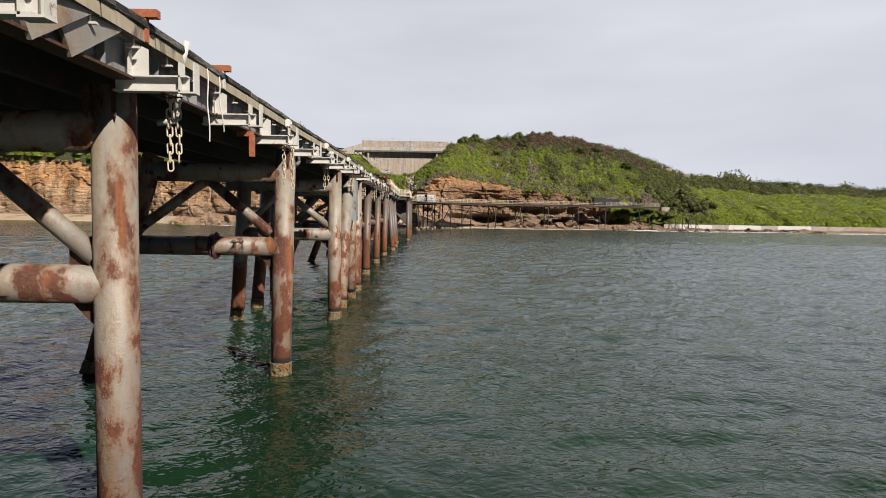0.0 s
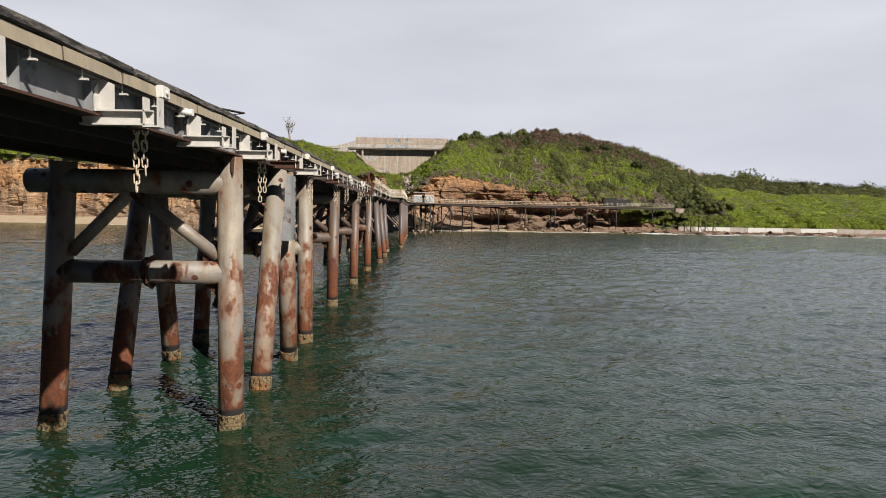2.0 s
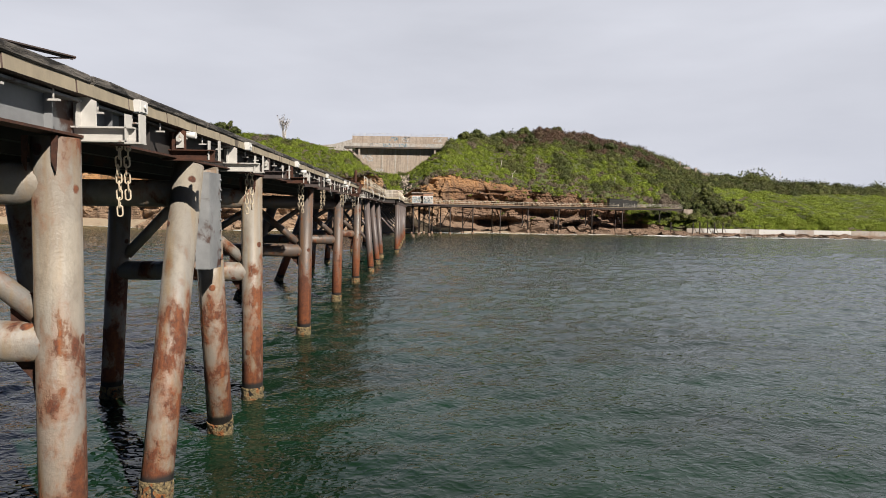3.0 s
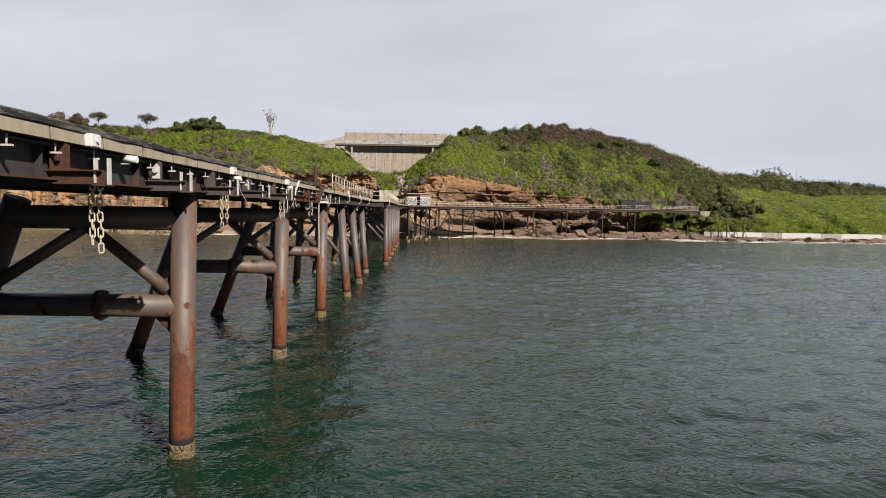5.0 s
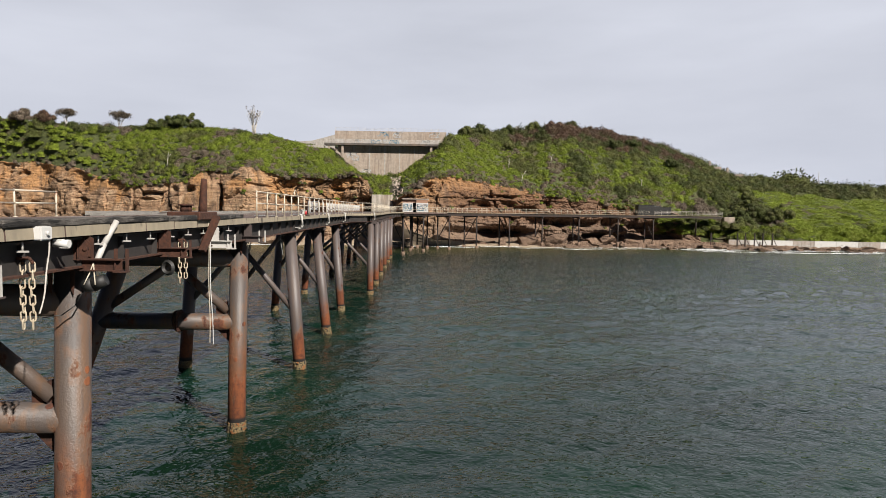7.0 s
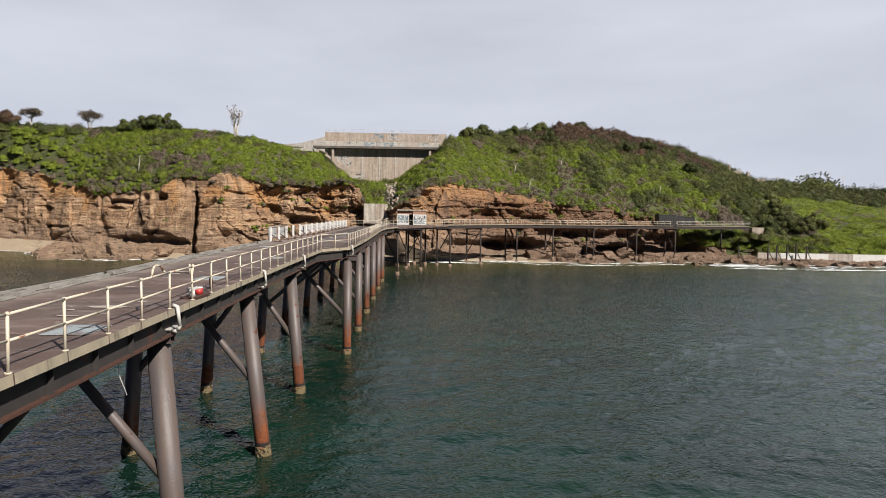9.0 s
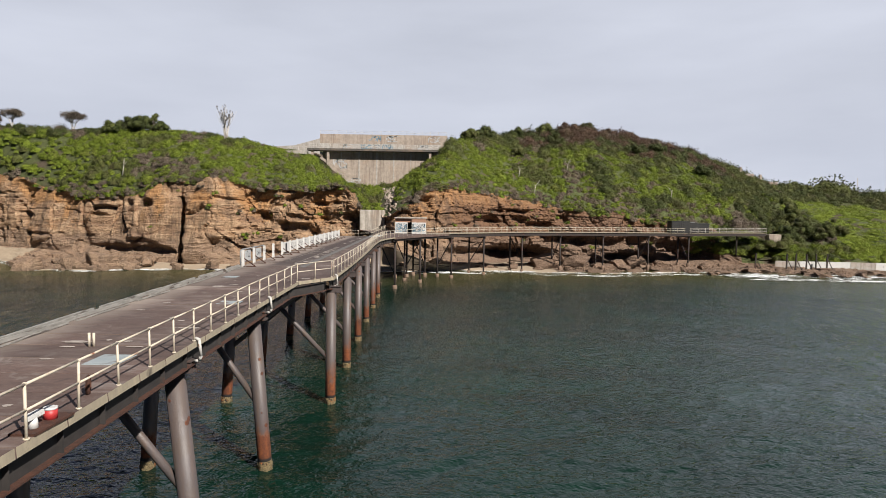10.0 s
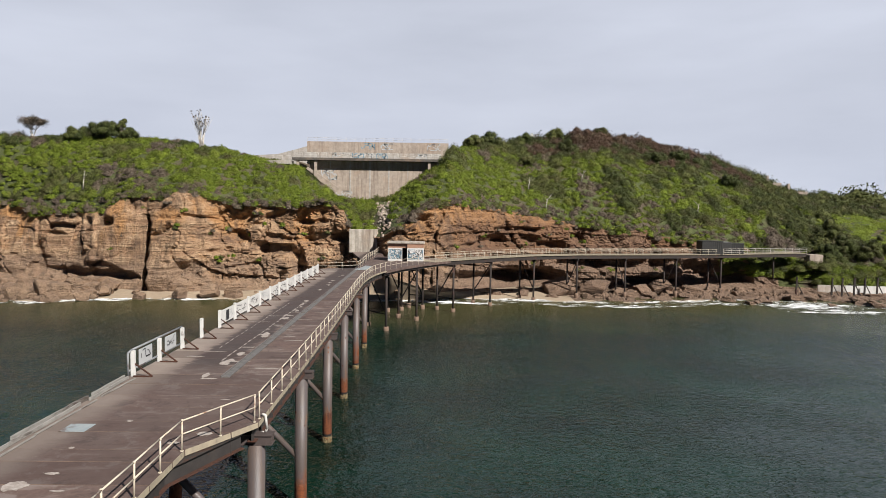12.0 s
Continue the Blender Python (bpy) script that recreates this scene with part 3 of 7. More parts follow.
def shelf(x, y):
    """Stepped, broken rock ledges where the shore is not sand."""
    if not (x > 28 or -100 < x < -63):
        return 0.0
    dist, pts = noise.voronoi(Vector((x * 0.28, y * 0.5, 2.0)))
    return (0.75 if x < 70 else 0.45) * noise.noise(pts[0] * 3.7) + 0.3 * noise.noise(Vector((x * 0.8, y * 0.8, 9.0))) + (-0.35 if dist[1] - dist[0] < 0.1 else 0.0)


def build_ground():
    xs = np.concatenate([np.linspace(-700, -220, 25)[:-1], np.linspace(-220, -92, 110)[:-1], np.arange(-92, 78, 0.36), np.linspace(78, 130, 70)[:-1], np.linspace(130, 240, 60)[:-1], np.linspace(240, 900, 34)])
    tabs = [lerp_table(xs, t) for t in (SHORE, FOOT_Y, FOOT_Z, TOP_Z, RIDGE_Y, RIDGE_Z)]
    n_sea, n_beach, n_cliff, n_slope, n_back = 5, 18, 60, 56, 7
    verts, rows = [], n_sea + n_beach + n_cliff + n_slope + n_back
    for i, x in enumerate(xs):
        shore, fy, fz, tz, ry, rz = (float(t[i]) for t in tabs)
        tz += 1.1 * noise.noise(Vector((x * 0.16, 5.5, 0))) + 0.5 * noise.noise(Vector((x * 0.5, 2.5, 0)))
        shore += 1.6 * noise.noise(Vector((x * 0.12, 0.3, 0)))
        low = tz < 8.0
        amp = 0.6 if low else 1.0
        lean = 3.0 if not low else 6.0
        for k in range(n_sea):
            t = k / n_sea
            verts.append((x, shore - 60 * (1 - t) ** 2, -5.0 * (1 - t)))
        for k in range(n_beach):
            t = k / n_beach
            verts.append((x, shore + (fy - shore) * t, fz * t + 0.35 * noise.noise(Vector((x * 0.3, t * 4, 0))) * t + shelf(x, shore + (fy - shore) * t) * min(1.0, t * 5, (1 - t) * 5)))
        for k in range(n_cliff):
            t = k / n_cliff
            z = fz + (tz - fz) * t
            d = rock_push(x, z, fy) * amp * min(1.0, 0.25 + t * 6, 0.3 + (1 - t) * 5)
            crack = 3.0 * math.exp(-((x + 54.6 + 0.05 * (z - 9)) / 0.55) ** 2) * (1 if z < 15 else 0.2)
            verts.append((x + 0.5 * noise.noise(Vector((x * 0.4, z * 0.5, 3))), fy + lean * t ** 1.5 - d + crack, z))
        for k in range(n_slope):
            t = k / (n_slope - 1)
            y = fy + lean + (ry - fy - lean) * t
            s = 0.55 * math.sin(t * math.pi / 2) + 0.45 * t
            z = tz + (rz - tz) * s
            z += 1.3 * math.sin(math.pi * min(t * 1.2, 1)) * noise.noise(Vector((x * 0.07, y * 0.07, 2))) + 0.4 * math.sin(math.pi * t) * noise.noise(Vector((x * 0.25, y * 0.25, 6)))
            verts.append((x, y, z))
        for k in range(n_back):
            t = (k + 1) / n_back
            inside = -32 < x < 5
            verts.append((x, ry + (0.4 if inside else 0.0) + t * 900 * t, (30.5 if inside else rz) * (1 - t * t) + (0 if t < 1 else -6)))
    faces, mats = [], []
    for i in range(len(xs) - 1):
        for k in range(rows - 1):
            a = i * rows + k
            faces.append((a, a + rows, a + rows + 1, a + 1))
            low = tabs[3][i] < 8.0
            mats.append(0 if k < n_sea + n_beach - 1 and not ((xs[i] > 26 or -95 < xs[i] < -63) and k >= n_sea + 1) else (1 if k < n_sea + n_beach + n_cliff + 1 and not (xs[i] > 74 and k > n_sea + n_beach + 3) and not (low and k > n_sea + n_beach + 26) else 2))
    me = bpy.data.meshes.new("ground")
    me.from_pydata(verts, [], faces)
    for m in (M["sand"], M["rock"], M["soil"]):
        me.materials.append(m)
    me.polygons.foreach_set("material_index", mats)
    me.polygons.foreach_set("use_smooth", [m != 1 for m in mats])
    me.update()
    return tagged(new("ground", me), "layered orange sandstone headland with sandy beach and scrub slope", "headland", kind="structure"), xs, np.array(verts).reshape(len(xs), rows, 3), n_sea + n_beach + n_cliff


ground, GX, GV, GS = build_ground()


def slope_point(x, t):
    """A place on the planted slope, t from the cliff's edge (0) to the ridge (1)."""
    i = int(np.clip(np.searchsorted(GX, x), 0, len(GX) - 1))
    k = t * 55
    j = min(int(k), 54)
    p = GV[i, GS + j] * (1 - (k - j)) + GV[i, GS + j + 1] * (k - j)
    return float(p[0]), float(p[1]), float(p[2])




def swell_tile(n, size, peak, short, seed):
    """A square of wind waves that repeats: height and sideways drift."""
    g = np.random.default_rng(seed)
    k1 = 2 * math.pi * np.fft.fftfreq(n, size / n)
    kx, ky = np.meshgrid(k1, k1, indexing="ij")
    k = np.hypot(kx, ky)
    k[0, 0] = 1.0
    kp = 2 * math.pi / peak
    aim = np.cos(np.arctan2(ky, kx) - radians(106))
    spec = np.exp(-1.2 * (kp / k) ** 2) / k ** 4 * (0.12 + np.abs(aim) ** 4) * np.exp(-(k * short / 6.28) ** 2)
    spec[0, 0] = 0.0
    h = (g.normal(size=(n, n)) + 1j * g.normal(size=(n, n))) * np.sqrt(spec)
    z = np.fft.ifft2(h).real
    slope = np.hypot(np.fft.ifft2(1j * kx * h).real, np.fft.ifft2(1j * ky * h).real)
    s = 1.0 / np.sqrt((slope ** 2).mean())
    return z * s, np.fft.ifft2(-1j * kx / k * h).real * s, np.fft.ifft2(-1j * ky / k * h).real * s


def sample(tile, u, v):
    n = tile.shape[0]
    i, j = np.floor(u).astype(int), np.floor(v).astype(int)
    a, b = u - i, v - j
    i, j, i1, j1 = i % n, j % n, (i + 1) % n, (j + 1) % n
    return (tile[i, j] * (1 - a) + tile[i1, j] * a) * (1 - b) + (tile[i, j1] * (1 - a) + tile[i1, j1] * a) * b


def build_sea():
    """One sheet to the horizon, with short choppy waves where the jetty stands."""
    gx = np.concatenate([-46 - np.geomspace(0.35, 2440, 70)[::-1], np.arange(-46, 52, 0.31), 52 + np.geomspace(0.3, 2430, 95)])
    gy = np.concatenate([-np.geomspace(1, 2500, 18)[::-1] - 1, np.arange(-1, 8, 0.8), np.arange(8, 106, 0.3), 106 + np.geomspace(0.28, 115, 165), np.linspace(260, 2200, 10)])
    X, Y = np.meshgrid(gx, gy, indexing="ij")
    Z, DX, DY = np.zeros_like(X), np.zeros_like(X), np.zeros_like(X)
    for size, peak, short, rms, turn, seed in ((71.0, 5.0, 0.75, 0.085, 0.0, 3), (47.0, 1.5, 0.45, 0.150, 0.35, 8)):
        c, s = math.cos(turn), math.sin(turn)
        u, v = (c * X + s * Y) * 256 / size, (c * Y - s * X) * 256 / size
        tile = swell_tile(256, size, peak, short, seed)
        dx, dy = sample(tile[1], u, v) * rms, sample(tile[2], u, v) * rms
        Z += sample(tile[0], u, v) * rms
        DX += c * dx - s * dy
        DY += s * dx + c * dy
    near = np.clip((330 - np.abs(X - 5)) / 120, 0, 1) * np.clip((Y + 12) / 10, 0, 1) * (1.05 - 0.2 * np.clip((Y - 150) / 60, 0, 1))
    Z, X, Y = Z * near, X + DX * near * 0.9, Y + DY * near * 0.9
    n, m = X.shape
    me = bpy.data.meshes.new("sea")
    me.vertices.add(n * m)
    me.vertices.foreach_set("co", np.stack([X, Y, Z], -1).astype(np.float32).ravel())
    i = (np.arange(n - 1)[:, None] * m + np.arange(m - 1)[None, :]).ravel()
    q = np.stack([i, i + m, i + m + 1, i + 1], 1).astype(np.int32)
    me.loops.add(q.size)
    me.loops.foreach_set("vertex_index", q.ravel())
    me.polygons.add(len(q))
    me.polygons.foreach_set("loop_start", np.arange(0, q.size, 4, dtype=np.int32))
    me.polygons.foreach_set("loop_total", np.full(len(q), 4, dtype=np.int32))
    me.polygons.foreach_set("use_smooth", np.ones(len(q), dtype=bool))
    me.materials.append(M["water"])
    me.update()
    return tagged(new("sea", me), "dark green choppy sea water round the jetty", "sea", kind="structure")


build_sea()


# scrub: lumpy bushes of leaf sprays round a dense heart
def lumps(d, off):
    return np.array([1 + 0.24 * noise.noise(Vector(p) * 2.0 + off) + 0.13 * noise.noise(Vector(p) * 4.6 + off) for p in d])


def bush(rng, count, size, sparse=0.0, full=False):
    """Triangles over a lumpy dome (or ball) of radius about one."""
    off = Vector(rng.uniform(-50, 50, 3))
    lo = -0.9 if full else -0.08
    d = rng.normal(size=(count, 3))
    d /= np.linalg.norm(d, axis=1)[:, None]
    d[:, 2] = np.where(d[:, 2] < lo, -d[:, 2], d[:, 2])
    c = d * (lumps(d, off) * rng.uniform(0.82 - sparse, 1.13, count))[:, None]
    n = d + rng.normal(size=(count, 3)) * 0.75
    n /= np.linalg.norm(n, axis=1)[:, None]
    a = np.cross(n, rng.normal(size=(count, 3)))
    a /= np.linalg.norm(a, axis=1)[:, None]
    b = np.cross(n, a)
    s = (size * rng.uniform(0.6, 1.5, count))[:, None]
    a, b = a * s, b * s * 0.62
    leaves = np.stack([c - a * 0.8 - b, c - a * 0.8 + b, c + a * 1.2], 1)
    if sparse < 0.3:
        rows, seg = (4, 8)
        pts = []
        for r in range(rows + 1):
            el = (-1.0 if full else -0.25) + ((1.0 if full else 0.25) + 1.45) * r / rows
            for k in range(seg):
                az = 6.283 * (k + 0.5 * (r % 2)) / seg
                pts.append((math.cos(el) * math.cos(az), math.cos(el) * math.sin(az), math.sin(el)))
        pts = np.array(pts)
        pts = pts * (lumps(pts, off) * 0.8 * rng.uniform(0.86, 1.08, len(pts)))[:, None]
        tri = []
        for r in range(rows):
            for k in range(seg):
                p, q = r * seg + k, r * seg + (k + 1) % seg
                tri += [(p, q, p + seg), (q, q + seg, p + seg)]
        return leaves, pts, np.array(tri)
    return leaves, np.zeros((0, 3)), np.zeros((0, 3), dtype=int)


def leaf_mesh(name, bushes, mats):
    """One mesh of many bushes, each (leaves, heart points, heart triangles) already in place."""
    leaves = np.concatenate([b[0] for b in bushes])
    n = len(leaves)
    tris, base = [np.arange(n * 3).reshape(n, 3)], n * 3
    for b in bushes:
        tris.append(b[2] + base)
        base += len(b[1])
    tris = np.concatenate(tris).astype(np.int32)
    co = np.concatenate([leaves.reshape(-1, 3)] + [b[1] for b in bushes]).astype(np.float32)
    me = bpy.data.meshes.new(name)
    me.vertices.add(len(co))
    me.vertices.foreach_set("co", co.ravel())
    me.loops.add(tris.size)
    me.loops.foreach_set("vertex_index", tris.ravel())
    me.polygons.add(len(tris))
    me.polygons.foreach_set("loop_start", np.arange(0, tris.size, 3, dtype=np.int32))
    me.polygons.foreach_set("loop_total", np.full(len(tris), 3, dtype=np.int32))
    me.polygons.foreach_set("use_smooth", np.arange(len(tris)) >= n)
    me.materials.append(mats)
    me.update()
    return me


def plant_scrub():
    rng = np.random.default_rng(5)
    shells = {k: [[bush(rng, c, s, sp) for _ in range(6)] for c, s in ((140, 0.13), (300, 0.085), (520, 0.062))] for k, sp in (("green", 0.1), ("olive", 0.12), ("dark", 0.12), ("dry", 0.2), ("brown", 0.12), ("grass", 0.05))}
    out = {k: [] for k in shells}

    def put(kind, p, r, tall):
        q = shells[kind][0 if r < 0.95 else (1 if r < 1.7 else 2)][rng.integers(6)]
        a = rng.uniform(0, 6.28)
        c, s = math.cos(a), math.sin(a)
        m = np.array([[c * r, -s * r, 0], [s * r, c * r, 0], [0, 0, r * tall]])
        out[kind].append((q[0] @ m.T + np.array(p), q[1] @ m.T + np.array(p), q[2]))

    def kind_at(px, py, t):
        w = noise.noise(Vector((px * 0.045, py * 0.05, 3.0)))
        w2 = noise.noise(Vector((px * 0.13, py * 0.13, 8.0)))
        w3 = noise.noise(Vector((px * 0.35, py * 0.35, 4.0)))
        if px < -16:
            kind = "green"
            if w2 + 0.4 * w3 > 0.44:
                kind = "dry"
            elif w2 - 0.5 * w3 < -0.40:
                kind = "olive"
            dry = math.exp(-((px + 66) / 9) ** 2 - ((t - 0.38) / 0.2) ** 2) + math.exp(-((px + 55) / 5) ** 2 - ((t - 0.18) / 0.12) ** 2)
            if dry + 0.5 * w3 > 0.62:
                kind = "dry"
            if -82 < px < -70 and 0.1 < t < 0.4 and w3 > -0.05:
                kind = "olive"
            if t > 0.86 and (w2 > 0.22 or px < -88 and w2 > -0.1):
                kind = "dark" if w3 < 0.1 else "dry"
            return kind
        if px > 100 and t < 0.46 + 0.12 * w + 0.002 * (px - 102):
            return "grass"
        high = t + 0.28 * w + 0.25 * w3 + (0.12 if px > 55 else 0.0)
        if 24 < px < 88 and high > 0.8:
            return "brown" if w2 + w3 > -0.12 else ("dry" if w2 > -0.2 else "dark")
        if px > 10 and high > 0.62:
            return "dark" if w3 < -0.1 else ("olive" if w2 < 0.25 else "dry")
        if px > 80:
            return "dark" if w3 < 0.02 else ("olive" if w2 < 0.1 else "green")
        if w2 + 0.4 * w3 > 0.42:
            return "dry"
        if px > 40 and w2 - w3 < -0.16:
            return "olive" if w2 > -0.15 else "dark"
        return "olive" if w2 < -0.3 else "green"

    for x0, x1, step in ((-260, -130, 2.8), (-130, -92, 2.0), (-92, -18, 1.45), (-18, -4, 1.35), (-4, 95, 1.6), (95, 135, 2.0), (135, 230, 2.8), (230, 330, 4.5)):
        x = x0
        while x < x1:
            p0, p1 = slope_point(x, 0.0), slope_point(x, 1.0)
            length = math.hypot(p1[1] - p0[1], p1[2] - p0[2])
            steps = max(2, int(length / step))
            for k in range(steps + 1):
                t = min(max((k + rng.uniform(-0.45, 0.45)) / steps, 0.0), 1.0)
                px, py, pz = slope_point(x + rng.uniform(-0.6, 0.6) * step, t)
                w2 = noise.noise(Vector((px * 0.11, py * 0.11, 8.0)))
                if -12.2 < px < -8.6 and t < 0.8:
                    continue
                if t < 0.04 and w2 < -0.25:
                    continue
                kind = kind_at(px, py, t)
                r = step * (0.38 + 0.55 * rng.random() ** 1.5) * (1.5 if rng.random() < 0.12 else 1.0)
                tall = rng.uniform(0.65, 1.1)
                if kind in ("dark", "olive", "brown"):
                    r, tall = r * rng.uniform(1.0, 1.5), rng.uniform(0.8, 1.2)
                if px > 20 and t > 0.9:
                    r *= 1.5
                if t < 0.1 and px < 66:
                    r *= 0.62
                if kind == "grass":
                    r, tall = r * 1.55, 0.42
                if t < 0.12 and rng.random() < 0.5 and px < 100:
                    kind = "dry"
                put(kind, (px, py, pz - 0.3 * r), r, tall)
                if -95 < px < 88:
                    qx, qy, qz = slope_point(px + rng.uniform(-0.9, 0.9) * step, min(max(t + rng.uniform(-0.5, 0.5) / steps, 0.0), 1.0))
                    if not -16 < qx < -4:
                        put(kind if rng.random() < 0.8 else ("green" if t < 0.6 else "olive"), (qx, qy, qz - 0.05), rng.uniform(0.45, 0.85), rng.uniform(0.6, 1.0))
            x += step
    # scrub down the low bank at the landward end of the walkway
    for _ in range(900):
        x = rng.uniform(62, 190)
        i = int(np.searchsorted(GX, x))
        p = GV[i, int(rng.integers(GS - 52, GS))]
        if p[2] < (2.0 if x > 77 else 3.2):
            continue
        put("grass" if x > 100 else "green" if rng.random() < 0.6 else ("olive" if rng.random() < 0.6 else "dark"), (p[0], p[1], p[2] - 0.3), rng.uniform(0.8, 1.7), 0.8)
    for x, y, z, r in ((-14.6, 216.0, 12.5, 1.2), (-12.6, 216.4, 12.5, 1.3), (-15.4, 217.2, 12.4, 1.0), (-11.8, 217.2, 12.4, 0.9)):
        put("green", (x, y, z), r, 0.9)
    # ragged growth hanging over the cliff's edge
    for _ in range(620):
        x = rng.uniform(-92, -17) if rng.random() < 0.55 else rng.uniform(-5, 66)
        p = slope_point(x, rng.uniform(0.0, 0.05))
        r = 0.3 + 0.9 * rng.random() ** 2
        pick = rng.random()
        put("green" if pick < 0.35 else ("olive" if pick < 0.6 else "dry"), (p[0], p[1] - rng.uniform(-0.4, 0.5), p[2] - rng.uniform(0.0, 0.7)), r, rng.uniform(0.7, 1.1))
    for x, y, z, r in ((80.0, 227.6, 5.6, 1.6), (82.6, 227.4, 5.2, 1.8), (84.6, 228.4, 6.0, 1.9), (77.5, 227.8, 4.8, 1.4)):
        put("olive", (x, y, z), r, 0.9)
    # tufts on cliff ledges
    for _ in range(60):
        i = int(rng.integers(np.searchsorted(GX, -70), np.searchsorted(GX, 60)))
        p = GV[i, int(rng.integers(GS - 44, GS - 3))]
        if -18 < GX[i] < 2:
            continue
        for _ in range(3):
            put("green" if rng.random() < 0.5 else ("olive" if rng.random() < 0.5 else "dry"), (p[0] + rng.uniform(-0.8, 0.8), p[1] + 0.15, p[2] + rng.uniform(-0.5, 0.3)), rng.uniform(0.25, 0.65), rng.uniform(0.6, 1.2))
    names = {"green": ("bright green coastal scrub covering the hill slope", "leaf_green"), "olive": ("dull olive shrubs among the coastal scrub", "leaf_olive"),
             "dark": ("dark green thicket on the upper hill", "leaf_dark"), "dry": ("grey-brown dry leafless bushes in patches on the slope", "leaf_dry"),
             "grass": ("smooth bright yellow-green grassy growth on the low bank", "leaf_grass"),
             "brown": ("reddish brown wind-burnt canopy along the hill top", "leaf_brown")}
    for k, q in out.items():
        label, mat = names[k]
        tagged(new(k + "_scrub", leaf_mesh(k + "_scrub", q, M[mat])), label, "shrubs", kind="stuff")


plant_scrub()


# the jetty
DECK_Z = 8.36
EDGE_R = [(-30, -6.05), (0, -6.25), (20, -6.5), (33, -6.6), (50, -6.9), (57, -7.1), (66, -7.25), (80, -7.42), (86, -7.6), (95, -7.85), (105, -8.1), (115.4, -8.28), (118.2, -6.62), (128, -6.75), (138, -7.0), (150, -7.4), (157, -7.68), (164, -7.85), (168, -7.8), (171, -7.6), (174, -7.25), (176, -6.85), (178, -6.3), (184, -5.0)]
EDGE_L = [(-30, -12.6), (60, -13.2), (90, -13.6), (100, -13.95), (116, -14.4), (150, -14.75), (178, -15.4), (184, -15.5)]


def xr(y):
    return float(lerp_table(y, EDGE_R))


def deck_drop(y):
    """The seaward slabs lie a little lower."""
    return float(np.interp(y, (22.0, 31.0), (0.07, 0.0)))


def xl(y):
    return float(lerp_table(y, EDGE_L))


def pile_parts(bent, base, top, r, mat, rng, collar=True):
    b, t = Vector(base), Vector(top)
    d = (t - b) / (t.z - b.z)
    bm = bmesh.new()
    tube(bm, b + d * (-3 - b.z), t, r, seg=24)
    pile = part("pile_column", bm, mat, bent)
    if collar:
        bm = bmesh.new()
        tube(bm, b + d * -0.5, b + d * 0.42, r * 1.08, r * 1.03, 36, 12, 0.085, rng)
        part("barnacle_collar", bm, M["barnacle"], pile, "crust of pale barnacles at the waterline")
    return pile


def bent_frame(y, xf, xb_top, xb_base, mat, rng, front_top=None, y_top=None):
    """Front pile, raking back pile, tubular cross head, brace, and two struts."""
    yt = y if y_top is None else y_top
    ft = xf if front_top is None else front_top
    bent = thing("pile_bent", (0, 0, 0), "rust-streaked tubular steel pile frame carrying the jetty deck", "pile frame", "pile frames under the jetty")
    r = 0.34
    pile_parts(bent, (xf, y, 0), (ft, yt, 7.48), r, mat, rng)
    pile_parts(bent, (xb_base, y, 0), (xb_top, yt, 7.3), r, mat, rng)
    k = (7.3 - 4.3) / 7.3
    xb_mid = xb_top + (xb_base - xb_top) * k
    bm = bmesh.new()
    tube(bm, (ft, yt, 6.78), (xb_top - 0.9, yt, 6.78), 0.33, seg=22)
    part("cross_head", bm, mat, bent)
    bm = bmesh.new()
    tube(bm, (xf, y, 4.32), (xb_mid, y, 4.32), 0.32, seg=22)
    part("brace", bm, mat, bent)
    mid = (ft + xb_top) / 2 - 0.4
    for foot in ((xf - 0.3, y, 4.75), (xb_mid + 0.35, y, 4.85)):
        bm = bmesh.new()
        tube(bm, (mid, yt, 6.55), foot, 0.17, seg=16)
        part("strut", bm, mat, bent)
    bm = bmesh.new()
    plate(bm, [(xf - 0.28, y, 3.55), (xf - 0.28, y, 5.15), (xf - 0.75, y, 4.95), (xf - 0.75, y, 4.05)], (0, 1, 0), 0.03)
    part("gusset", bm, M["rust"], bent, "rusted triangular gusset plate")
    bm = bmesh.new()
    ring(bm, (xf - 2.15, y, 4.32), (1, 0, 0), 0.38, 0.07, 20, 0.5, rng)
    ring(bm, (xf - 2.27, y, 4.32), (1, 0, 0.1), 0.37, 0.05, 20, 0.6, rng)
    part("flange_clamp", bm, M["rust"], bent, "corroded bolted clamp round the brace")
    for s in (-0.30, 0.14):
        bm = bmesh.new()
        plate(bm, [(ft + s, yt - 0.35, 7.48), (ft + s + 0.10, yt - 0.35, 7.48), (ft + s + 0.06, yt - 0.35, 6.95), (ft + s, yt - 0.35, 7.1)], (0, 1, 0), 0.025)
        part("head_gusset", bm, M["rust"], bent, "rust-eaten gusset at the pile head")
    return bent


